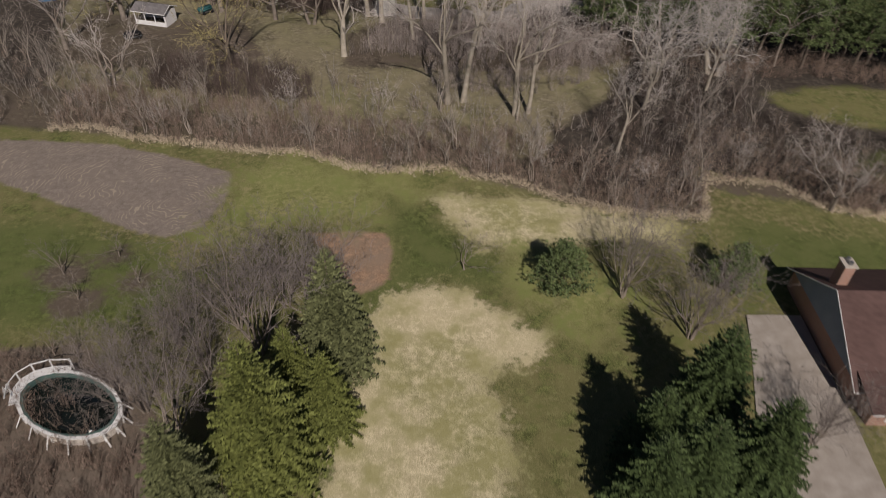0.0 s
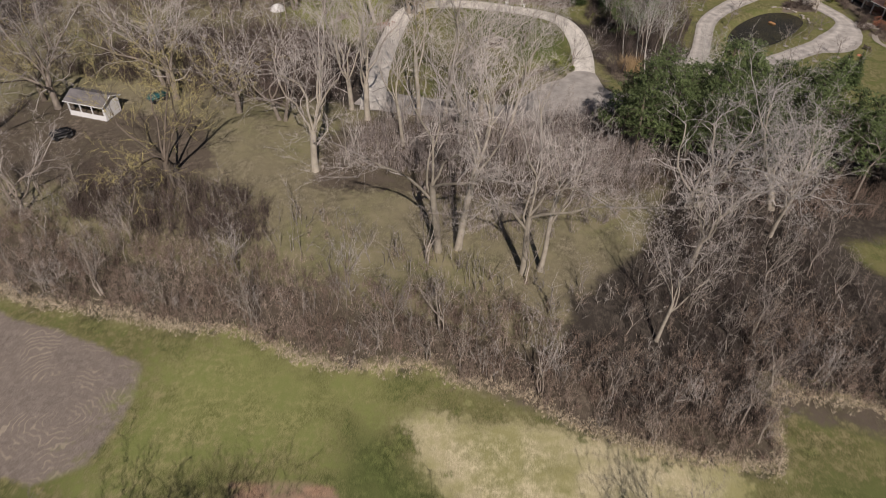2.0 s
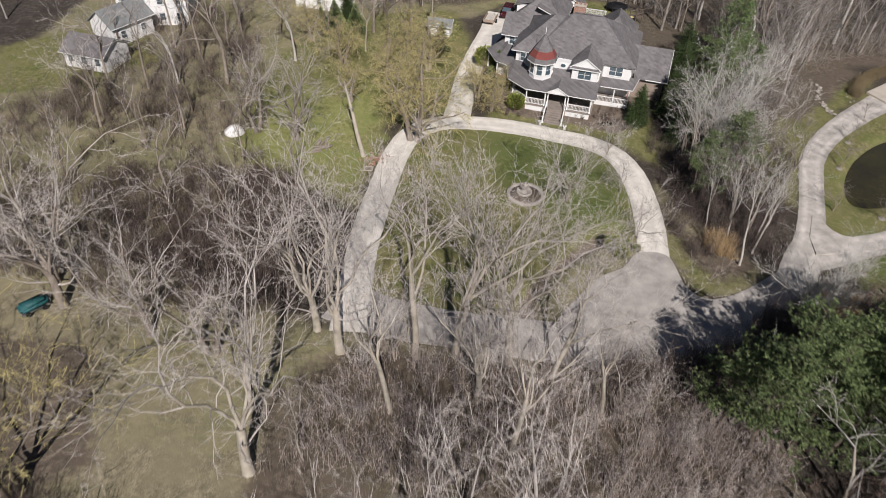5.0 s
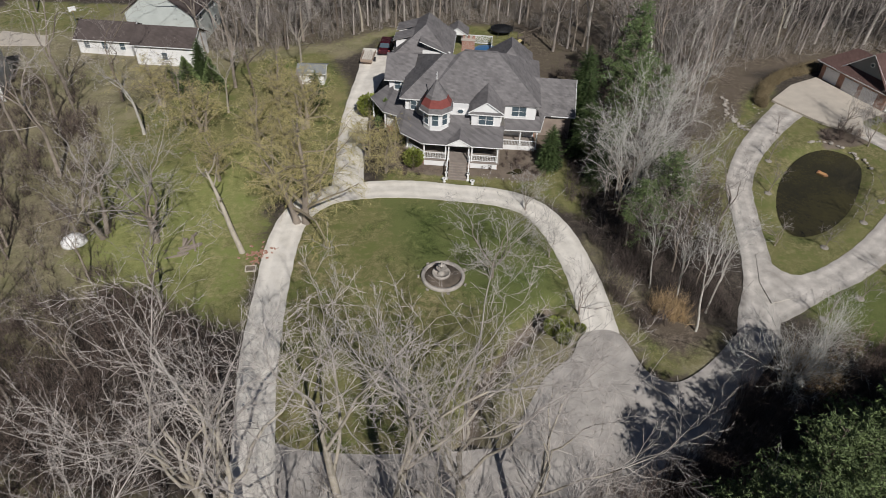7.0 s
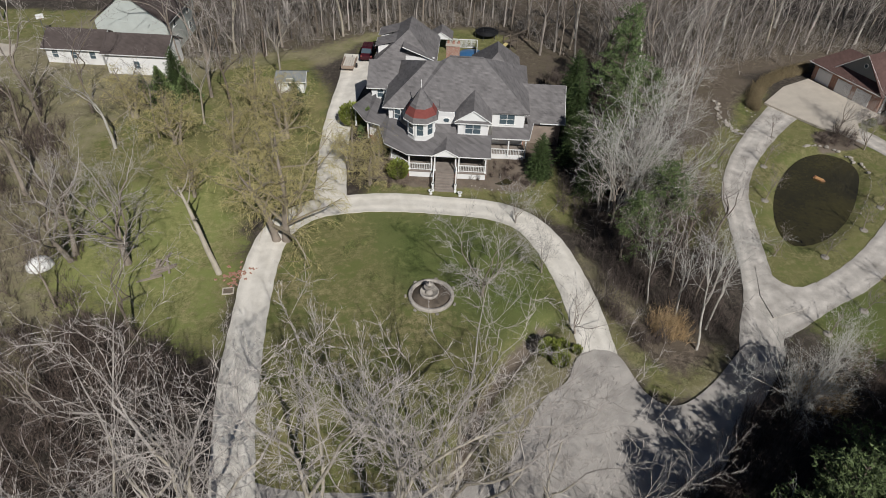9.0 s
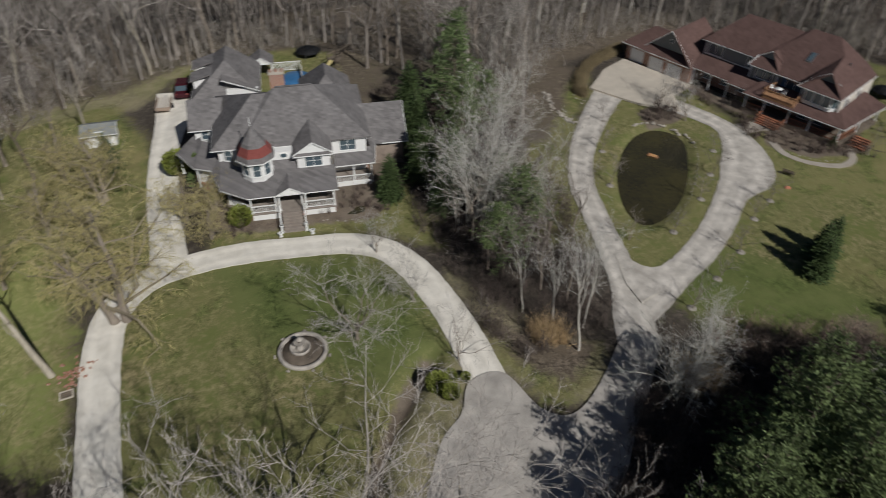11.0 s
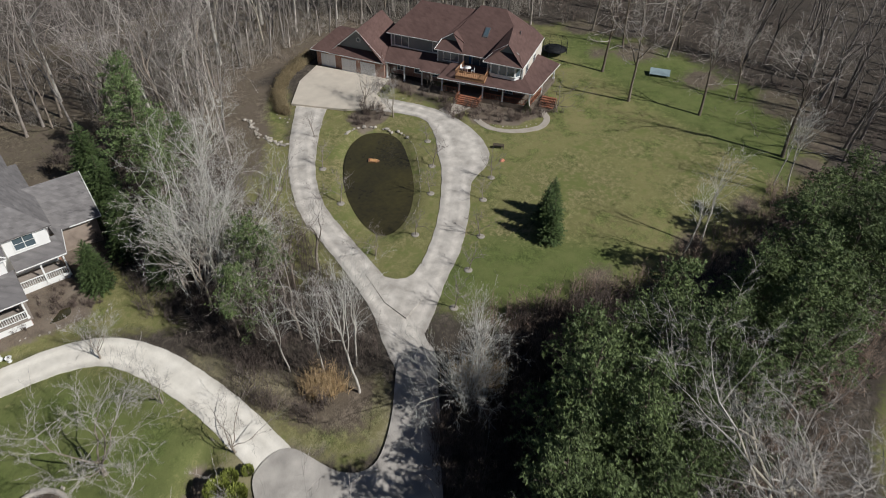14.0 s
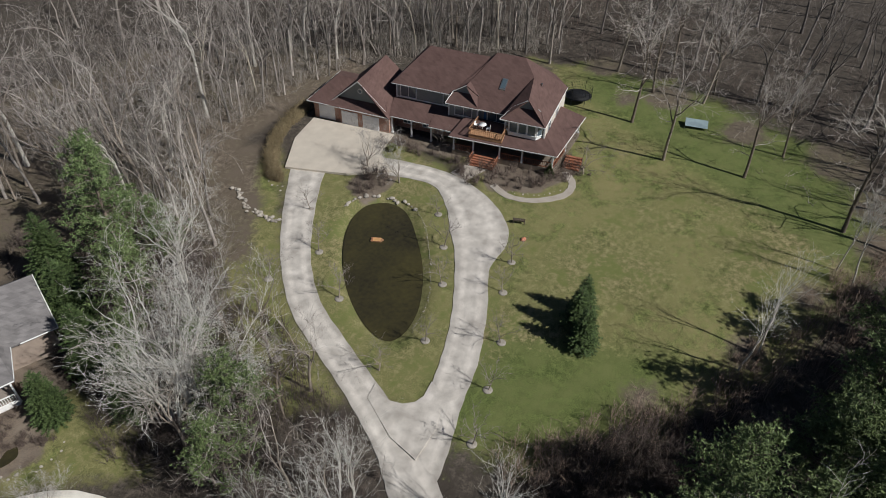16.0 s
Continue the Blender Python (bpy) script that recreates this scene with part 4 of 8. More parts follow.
gb.inputs["Base Color"].default_value = (0.075, 0.105, 0.125, 1)
gb.inputs["Roughness"].default_value = 0.06
gb.inputs["Specular IOR Level"].default_value = 0.8


def brick_material():
    m = material("red_brick", (0.40, 0.20, 0.135), (0.29, 0.14, 0.095), 0.8, 14, bump=0.2)
    t = m.node_tree
    N, L = t.nodes, t.links
    co = N.new("ShaderNodeTexCoord")
    sep = N.new("ShaderNodeSeparateXYZ")
    L.new(co.outputs["Object"], sep.inputs[0])
    s = N.new("ShaderNodeMath")
    L.new(sep.outputs[0], s.inputs[0])
    L.new(sep.outputs[1], s.inputs[1])
    c = N.new("ShaderNodeCombineXYZ")
    L.new(s.outputs[0], c.inputs[0])
    L.new(sep.outputs[2], c.inputs[1])
    br = N.new("ShaderNodeTexBrick")
    br.inputs["Scale"].default_value = 1.0
    br.inputs["Brick Width"].default_value = 0.22
    br.inputs["Row Height"].default_value = 0.075
    br.inputs["Mortar Size"].default_value = 0.008
    br.inputs["Mortar"].default_value = (0.45, 0.40, 0.35, 1)
    b0 = N["Principled BSDF"]
    src = b0.inputs["Base Color"].links[0].from_socket
    for k in ("Color1", "Color2"):
        L.new(src, br.inputs[k])
    L.new(c.outputs[0], br.inputs["Vector"])
    L.new(br.outputs["Color"], b0.inputs["Base Color"])
    return m


brick_mat = brick_material()


def box(bm, x0, x1, y0, y1, z0, z1):
    v = [bm.verts.new((x, y, z)) for z in (z0, z1) for x, y in ((x0, y0), (x1, y0), (x1, y1), (x0, y1))]
    for f in ((3, 2, 1, 0), (4, 5, 6, 7), (0, 1, 5, 4), (1, 2, 6, 5), (2, 3, 7, 6), (3, 0, 4, 7)):
        bm.faces.new([v[i] for i in f])
    return v


def box_part(name, x0, x1, y0, y1, z0, z1, mat, parent, label="", bevel=0.0):
    bm = bmesh.new()
    box(bm, x0, x1, y0, y1, z0, z1)
    if bevel:
        bmesh.ops.bevel(bm, geom=bm.edges[:], offset=bevel, segments=2, affect="EDGES")
    return part(name, bm, mat, parent, label)


def beam(bm, a, b, w, h):
    """A bar from a to b, w wide and h high."""
    a, b = Vector(a), Vector(b)
    d = (b - a).normalized()
    s = d.cross(Vector((0, 0, 1)))
    s = (s.normalized() if s.length > 1e-4 else Vector((1, 0, 0))) * w / 2
    u = s.cross(d).normalized() * h / 2
    v = [bm.verts.new(p + i * s + j * u) for p in (a, b) for i, j in ((-1, -1), (1, -1), (1, 1), (-1, 1))]
    for f in ((3, 2, 1, 0), (4, 5, 6, 7), (0, 1, 5, 4), (1, 2, 6, 5), (2, 3, 7, 6), (3, 0, 4, 7)):
        bm.faces.new([v[i] for i in f])


def beam_part(name, a, b, w, h, mat, parent, label=""):
    bm = bmesh.new()
    beam(bm, a, b, w, h)
    return part(name, bm, mat, parent, label)


def walls(name, outline, z0, z1, mat, parent, label=""):
    bm = bmesh.new()
    lo = [bm.verts.new((x, y, z0)) for x, y in outline]
    hi = [bm.verts.new((x, y, z1)) for x, y in outline]
    n = len(lo)
    for i in range(n):
        bm.faces.new((lo[i], lo[(i + 1) % n], hi[(i + 1) % n], hi[i]))
    bm.faces.new(hi)
    bm.faces.new(lo[::-1])
    return part(name, bm, mat, parent, label)


def roof(name, planes, mat, parent, label="", thick=0.16):
    """Roof planes, each a thick board, in one mesh."""
    bm = bmesh.new()
    for q in planes:
        hi = [bm.verts.new(p) for p in q]
        lo = [bm.verts.new((p[0], p[1], p[2] - thick)) for p in q]
        n = len(q)
        bm.faces.new(hi)
        bm.faces.new(lo[::-1])
        for i in range(n):
            bm.faces.new((hi[i], lo[i], lo[(i + 1) % n], hi[(i + 1) % n]))
    bmesh.ops.remove_doubles(bm, verts=bm.verts[:], dist=0.002)
    return part(name, bm, mat, parent, label)


def prism(name, faces, mat, parent, label=""):
    """A thick upright panel between two alike outlines."""
    bm = bmesh.new()
    a, b = [[bm.verts.new(p) for p in q] for q in faces]
    n = len(a)
    bm.faces.new(a)
    bm.faces.new(b[::-1])
    for i in range(n):
        bm.faces.new((a[i], b[i], b[(i + 1) % n], a[(i + 1) % n]))
    return part(name, bm, mat, parent, label)


def hip(x0, x1, y0, y1, z, ridge):
    """Four planes from an eave rectangle to a ridge ((x, y), (x, y), z), which runs along x or y."""
    (ax, ay), (bx, by), rz = ridge
    a, b = (ax, ay, rz), (bx, by, rz)
    p = [(x0, y0, z), (x1, y0, z), (x1, y1, z), (x0, y1, z)]
    if abs(bx - ax) >= abs(by - ay):
        return [[p[0], p[1], b, a], [p[1], p[2], b], [p[2], p[3], a, b], [p[3], p[0], a]]
    return [[p[0], p[1], a], [p[1], p[2], b, a], [p[2], p[3], b], [p[3], p[0], a, b]]


def fascia(pts, parent, mat=None, drop=0.08, name="fascia"):
    for a, b in zip(pts[:-1], pts[1:]):
        beam_part(name, (a[0], a[1], a[2] - drop), (b[0], b[1], b[2] - drop), 0.05, 0.12, mat or trim_mat, parent)


def window(parent, x, y, z, w, h, yaw=0.0, cols=2, rows=2, proud=0.05, trim=None):
    """A framed window with panes whose outer face looks along -y, turned by yaw; (x, y, z) is its lower middle."""
    m = Matrix.Translation((x, y, z)) @ pose(0, 0, 0, 0, 0, yaw)
    bm = bmesh.new()
    t = 0.09
    outer = [(-w / 2 - t, 0), (w / 2 + t, 0), (w / 2 + t, h + t), (-w / 2 - t, h + t)]
    inner = [(-w / 2, 0.02), (w / 2, 0.02), (w / 2, h), (-w / 2, h)]
    v = [[bm.verts.new((u, y, k)) for u, k in loop] for y in (-proud, 0.05) for loop in (outer, inner)]
    for i in range(4):
        n = (i + 1) % 4
        for a, c in ((v[0], v[1]), (v[1], v[3]), (v[3], v[2]), (v[2], v[0])):
            bm.faces.new((a[i], a[n], c[n], c[i]))
    bm.transform(m)
    ob = part("window", bm, trim or trim_mat, parent)

    def bar(name, *size):
        bm = bmesh.new()
        box(bm, *size)
        bm.transform(m)
        part(name, bm, trim or trim_mat, ob)

    bar("sill", -w / 2 - t - 0.04, w / 2 + t + 0.04, -proud - 0.06, 0.05, -t, 0)
    for i in range(1, cols):
        u = -w / 2 + w * i / cols
        bar("mullion", u - 0.03, u + 0.03, -proud + 0.01, 0.04, 0.02, h)
    for i in range(1, rows):
        k = h * i / rows
        bar("glazing_bar", -w / 2, w / 2, -proud + 0.016, 0.035, k - 0.025, k + 0.025)
    for i in range(cols):
        for j in range(rows):
            bm = bmesh.new()
            box(bm, -w / 2 + w * i / cols + 0.01, -w / 2 + w * (i + 1) / cols - 0.01, -proud + 0.025, 0.03, h * j / rows + 0.01, h * (j + 1) / rows - 0.01)
            bm.transform(m)
            part("pane", bm, glass_mat, ob, "dark reflecting glass")
    return ob


def railing(parent, a, b, z, h, mat, gap=0.2, name="railing"):
    a, b = Vector((*a, z)), Vector((*b, z))
    up = Vector((0, 0, 1))
    rail = beam_part(name, a + up * h, b + up * h, 0.1, 0.08, mat, parent)
    beam_part("lower_rail", a + up * 0.12, b + up * 0.12, 0.07, 0.07, mat, rail)
    n = max(2, int((b - a).length / gap))
    for i in range(n + 1):
        q = a.lerp(b, i / n)
        beam_part("baluster", q + up * 0.1, q + up * h, 0.05, 0.05, mat, rail)
    return rail


def post(parent, x, y, z0, z1, w, mat, name="post"):
    bm = bmesh.new()
    box(bm, x - w / 2, x + w / 2, y - w / 2, y + w / 2, z0, z1)
    box(bm, x - w * 0.75, x + w * 0.75, y - w * 0.75, y + w * 0.75, z0, z0 + 0.18)
    box(bm, x - w * 0.75, x + w * 0.75, y - w * 0.75, y + w * 0.75, z1 - 0.15, z1)
    return part(name, bm, mat, parent)


def stairs(parent, x0, x1, y0, y1, z0, z1, n, mat):
    """Steps that rise from y0 to y1."""
    for i in range(n):
        box_part("step", x0, x1, y0 + (y1 - y0) * i / n - 0.03, y1, z0 + (z1 - z0) * i / n, z0 + (z1 - z0) * (i + 1) / n, mat, parent, bevel=0.015)


# ---------------------------------------------------------------- the white house
WHITE = pose(10.6, 163.3, 0, 0, 0, -12)
BROWN = pose(74.3, 187.0, 0, 0, 0, -72.2)


def white_house():
    h = new("house")
    h.matrix_basis = WHITE
    tagged(h, "large white house with grey shingle roofs, corner turret and porch", "house")
    # base and walls
    walls("foundation", [(-4.6, 2.6), (5.1, 2.6), (5.1, 7.6), (10.0, 7.7), (10.0, 18), (-8, 18), (-12.2, 14), (-10.2, 9.5), (-7.6, 8.5), (-7.1, 5.0)], -0.2, 1.25, brick_mat, h, "red brick base")
    walls("wall", [(-7.8, 9.4), (-5.0, 9.4), (-5.0, 7.2), (5.0, 7.2), (5.0, 9.7), (9.8, 9.7), (9.8, 22), (-7.8, 22)], 1.25, 6.55, white_mat, h, "white lap siding")
    walls("wall", [(-10.8, 15), (-7.8, 15), (-7.8, 22), (-10.8, 22)], 0, 6.2, white_mat, h)
    walls("wall", [(9.8, 11.8), (14.8, 11.8), (14.8, 20), (9.8, 20)], 0, 3.9, tan_brick, h, "tan brick side wing")
    walls("wall", [(1.3, 6.2), (5.1, 6.2), (5.1, 9.8), (1.3, 9.8)], 4.0, 6.7, white_mat, h)
    walls("wall", [(5.6, 9.0), (9.7, 9.0), (9.7, 10.0), (5.6, 10.0)], 4.2, 6.6, white_mat, h)
    # porch floor, posts, rails, steps
    walls("porch_floor", [(-4.8, 2.4), (5.3, 2.4), (5.3, 7.3), (-4.8, 8.5), (-7.4, 8.8), (-7.4, 4.9)], 1.25, 1.42, step_mat, h, "grey board porch floor")
    for x, y in ((-4.5, 2.6), (-1.7, 2.6), (1.7, 2.6), (5.0, 2.6), (-7.0, 5.0), (-7.0, 8.0), (5.0, 5.5), (-1.3, 2.6), (1.3, 2.6)):
        post(h, x, y, 1.42, 3.85, 0.16, trim_mat)
    for a, b in (((-4.5, 2.6), (-1.7, 2.6)), ((1.7, 2.6), (5.0, 2.6)), ((5.0, 2.6), (5.0, 5.5)), ((-4.5, 2.6), (-7.0, 5.0)), ((-7.0, 5.0), (-7.0, 8.0))):
        railing(h, a, b, 1.42, 0.95, trim_mat)
    stairs(h, -1.15, 1.25, 0.1, 2.4, 0.0, 1.42, 7, step_mat)
    for x in (-1.35, 1.45):
        rail = beam_part("stair_rail", (x, 0.2, 1.0), (x, 2.4, 2.3), 0.12, 0.12, trim_mat, h)
        for i in range(7):
            y = 0.25 + i * 0.34
            beam_part("baluster", (x, y, 0.1 + i * 0.2), (x, y, 1.02 + i * 0.2), 0.06, 0.06, trim_mat, rail)
        post(h, x, 0.15, 0, 1.15, 0.22, trim_mat, "newel_post")
    bm = bmesh.new()
    box(bm, -0.55, 0.55, 7.05, 7.12, 1.42, 3.5)
    part("front_door", bm, wood_mat, h, "reddish wooden front door")
    for x in (-3.4, -2.1, 2.4, 3.9):
        window(h, x, 7.0 if x > -3 else 7.75, 2.1, 0.9, 1.5, 0, 1, 2)
    # lower porch roof
    roof("porch_roof", [[(5.6, 2.05, 4.0), (5.6, 6.3, 4.7), (-3.5, 6.3, 4.7), (-4.7, 2.0, 4.0)], [(-4.7, 2.0, 4.0), (-3.5, 6.3, 4.7), (-5.9, 8.0, 4.7), (-7.8, 4.3, 4.0)],
                        [(-7.8, 4.3, 4.0), (-5.9, 8.0, 4.7), (-7.7, 11.0, 4.8), (-8.9, 8.2, 3.95)], [(5.6, 2.05, 4.0), (5.62, 6.3, 4.0), (5.6, 6.3, 4.7)]], roof_grey, h, "weathered grey shingles")
    roof("side_porch_roof", [[(-8.6, 8.6, 3.9), (-7.7, 12.5, 5.0), (-10.0, 14.0, 5.0), (-11.0, 9.8, 3.8)], [(-11.0, 9.8, 3.8), (-10.0, 14.0, 5.0), (-10.6, 16.5, 5.0), (-13.3, 13.6, 3.8)]], roof_grey, h)
    fascia([(5.6, 2.05, 4.0), (-4.7, 2.0, 4.0), (-7.8, 4.3, 4.0), (-8.9, 8.2, 3.95)], h)
    fascia([(-8.6, 8.6, 3.9), (-11.0, 9.8, 3.8), (-13.3, 13.6, 3.8)], h)
    walls("wall", [(-10.6, 10.6), (-8.0, 9.5), (-8.0, 15), (-11.8, 14)], 0, 3.8, white_mat, h)
    for x, y in ((-10.7, 10.0), (-12.9, 13.4)):
        post(h, x, y, 0.9, 3.75, 0.16, trim_mat)
    roof("porch_gable", [[(-1.7, 1.85, 3.95), (0.05, 1.85, 4.95), (0.05, 5.2, 4.95), (-1.7, 3.0, 4.25)], [(1.8, 1.85, 3.95), (0.05, 1.85, 4.95), (0.05, 5.2, 4.95), (1.8, 3.0, 4.25)]], roof_grey, h, "", 0.12)
    prism("pediment", [[(-1.5, 1.95, 4.0), (1.6, 1.95, 4.0), (0.05, 1.95, 4.85)], [(-1.5, 2.05, 4.0), (1.6, 2.05, 4.0), (0.05, 2.05, 4.85)]], trim_mat, h, "white porch pediment")
    fascia([(-1.75, 1.82, 4.0), (0.05, 1.82, 5.02), (1.85, 1.82, 4.0)], h)
    roof("porch_roof", [[(-2.0, 6.28, 4.72), (1.15, 6.28, 4.72), (1.15, 7.3, 5.55), (-2.0, 7.3, 5.55)]], roof_grey, h)
    bm = bmesh.new()
    bmesh.ops.create_cone(bm, cap_ends=True, segments=16, radius1=0.34, radius2=0.34, depth=0.12, matrix=Matrix.Translation((-0.2, 7.17, 6.05)) @ pose(0, 0, 0, 90) @ Matrix.Diagonal((1.4, 1, 1, 1)))
    oval = part("oval_window", bm, trim_mat, h)
    bm = bmesh.new()
    bmesh.ops.create_cone(bm, cap_ends=True, segments=16, radius1=0.27, radius2=0.27, depth=0.14, matrix=Matrix.Translation((-0.2, 7.165, 6.05)) @ pose(0, 0, 0, 90) @ Matrix.Diagonal((1.4, 1, 1, 1)))
    part("pane", bm, glass_mat, oval, "dark reflecting glass")
    for x0, x1 in ((-4.5, -1.45), (1.55, 5.05)):
        box_part("porch_skirt", x0, x1, 2.5, 2.58, 0.45, 1.25, white_mat, h)
    walls("porch_floor", [(5.15, 7.46), (9.95, 7.46), (9.95, 9.65), (5.15, 9.65)], 1.26, 1.4, step_mat, h)
    # middle side porch
    roof("porch_roof", [[(5.7, 6.9, 3.85), (10.5, 7.0, 3.85), (10.3, 9.7, 4.6), (5.7, 9.7, 4.6)], [(10.5, 7.0, 3.85), (11.2, 11.2, 3.9), (10.2, 11.6, 4.6), (10.3, 9.7, 4.6)]], roof_grey, h)
    fascia([(5.7, 6.9, 3.9), (10.5, 7.0, 3.9), (11.2, 11.2, 3.95)], h)
    for x in (7.9, 10.1):
        post(h, x, 7.3, 0.9, 3.8, 0.16, trim_mat)
    railing(h, (5.2, 7.4), (9.9, 7.4), 1.1, 0.95, trim_mat)
    box_part("porch_skirt", 5.2, 10.0, 7.35, 7.45, 0.0, 1.15, white_mat, h)
    # main hip roof
    roof("main_roof", hip(-8.5, 10.3, 8.7, 22.5, 6.55, ((-3.1, 13.4), (4.1, 13.4), 11.0)), roof_grey, h, "weathered grey hip roof")
    roof("main_roof", [[(-4.2, 8.66, 6.6), (10.34, 8.66, 6.6), (4.1, 13.4, 11.7), (-0.3, 13.4, 11.7)], [(-5.2, 8.68, 6.57), (-4.2, 8.66, 6.6), (-0.3, 13.4, 11.7), (-1.5, 13.4, 10.95)], [(10.34, 8.66, 6.6), (10.34, 22.5, 6.6), (4.1, 13.4, 11.7)], [(-0.3, 13.4, 11.7), (4.1, 13.4, 11.7), (10.34, 22.5, 6.6), (-1.5, 22.5, 6.6)], [(-1.5, 22.5, 6.55), (-0.3, 13.4, 11.7), (-1.5, 13.4, 10.95)]], roof_grey, h, "weathered grey hip roof")
    fascia([(-8.5, 22.5, 6.55), (-8.5, 8.7, 6.55), (10.3, 8.7, 6.55), (10.3, 22.5, 6.55)], h)
    beam_part("ridge_cap", (-0.3, 13.4, 11.73), (4.1, 13.4, 11.73), 0.3, 0.06, roof_grey, h)
    roof("rear_roof", hip(2.5, 9.5, 17.5, 27, 5.8, ((6.1, 20.5), (6.1, 24), 9.4)), roof_grey, h)
    roof("front_roof", [[(-1.2, 8.3, 6.6), (1.4, 8.3, 6.6), (1.4, 10.5, 8.4), (-1.2, 10.5, 8.4)]], roof_grey, h)
    fascia([(-1.2, 8.28, 6.6), (1.4, 8.28, 6.6)], h)
    roof("left_wing_roof", [[(-11.4, 14.4, 6.2), (-7.6, 14.4, 6.2), (-7.0, 17.8, 8.7), (-11.4, 17.8, 8.7)], [(-11.4, 22, 6.0), (-7.6, 22, 6.0), (-7.0, 17.8, 8.7), (-11.4, 17.8, 8.7)]], roof_grey, h)
    fascia([(-11.4, 14.4, 6.2), (-8.4, 14.4, 6.2)], h)
    window(h, -9.6, 14.98, 4.6, 0.8, 1.3, 0, 1, 2)
    # turret
    def ring(r, z, cx=-3.3, cy=6.2):
        return [(cx + r * math.cos(math.pi * (2 * k + 1) / 8), cy + r * math.sin(math.pi * (2 * k + 1) / 8), z) for k in range(8)]
    walls("turret_wall", [(x, y) for x, y, _ in ring(1.78, 0)], 4.2, 7.2, white_mat, h, "white octagonal turret")
    levels = [(2.3, 7.12, roof_grey), (2.08, 7.72, roof_red), (1.5, 8.65, roof_grey), (0.0, 10.9, None)]
    for (r0, z0, mt), (r1, z1, _) in zip(levels[:-1], levels[1:]):
        a, b = ring(r0, z0), ring(max(r1, 0.02), z1)
        roof("turret_roof", [[a[k], a[(k + 1) % 8], b[(k + 1) % 8], b[k]] for k in range(8)], mt, h, "red shingle band" if mt is roof_red else "", 0.08)
    a = ring(2.33, 7.12)
    fascia(a + a[:1], h, drop=0.1)
    beam_part("finial", (-3.3, 6.2, 10.8), (-3.3, 6.2, 11.9), 0.07, 0.07, trim_mat, h)
    for k in range(8):
        w = math.pi * (2 * k + 2) / 8
        if math.sin(w) < 0.3:
            window(h, -3.3 + 1.66 * math.cos(w), 6.2 + 1.66 * math.sin(w), 5.15, 0.8, 1.65, math.degrees(w) + 90, 1, 2)
    # front gable dormer
    roof("dormer_roof", [[(0.9, 5.98, 6.65), (3.2, 5.98, 8.15), (3.2, 11.0, 8.7), (0.9, 8.9, 6.75)], [(5.5, 5.98, 6.65), (3.2, 5.98, 8.15), (3.2, 11.0, 8.7), (5.5, 8.9, 6.75)]], roof_grey, h, "", 0.12)
    prism("gable", [[(1.1, 6.1, 6.6), (5.3, 6.1, 6.6), (3.2, 6.1, 8.0)], [(1.1, 6.25, 6.6), (5.3, 6.25, 6.6), (3.2, 6.25, 8.0)]], trim_mat, h, "white trimmed gable")
    roof("pent_roof", [[(0.9, 5.85, 6.5), (5.5, 5.85, 6.5), (5.3, 6.2, 6.8), (1.1, 6.2, 6.8)]], roof_grey, h, "", 0.08)
    fascia([(0.85, 5.93, 6.62), (3.2, 5.93, 8.2), (5.55, 5.93, 6.62)], h)
    fascia([(0.9, 5.82, 6.48), (5.5, 5.82, 6.48)], h)
    window(h, 3.2, 6.18, 4.85, 1.9, 1.45, 0, 2, 2)
    window(h, 7.5, 8.98, 4.85, 1.9, 1.4, 0, 2, 2)
    window(h, -6.6, 8.95, 4.9, 0.8, 1.3, -18, 1, 2)
    # right wing gable roof
    roof("wing_roof", [[(9.9, 11.2, 3.95), (15.3, 11.2, 3.95), (15.3, 15.7, 7.3), (9.0, 15.7, 7.3)], [(9.9, 20.4, 3.95), (15.3, 20.4, 3.95), (15.3, 15.7, 7.3), (9.0, 15.7, 7.3)]], roof_grey, h)
    fascia([(12.0, 11.18, 3.95), (15.3, 11.18, 3.95), (15.34, 15.7, 7.3), (15.3, 20.4, 3.95)], h)
    prism("gable_end", [[(14.75, 11.8, 3.9), (14.75, 19.9, 3.9), (14.75, 15.7, 7.0)], [(14.85, 11.8, 3.9), (14.85, 19.9, 3.9), (14.85, 15.7, 7.0)]], white_mat, h, "white gable end")
    # chimney
    box_part("chimney", -1.0, 0.8, 19.4, 20.5, 6, 10.4, brick_mat, h, "broad red brick chimney")
    box_part("chimney_cap", -1.1, 0.9, 19.3, 20.6, 10.4, 10.55, concrete_mat, h)
    for x in (-0.7, 0, 0.7):
        box_part("flue", x - 0.22, x + 0.08, 19.8, 20.2, 10.55, 10.85, brick_mat, h)


white_house()


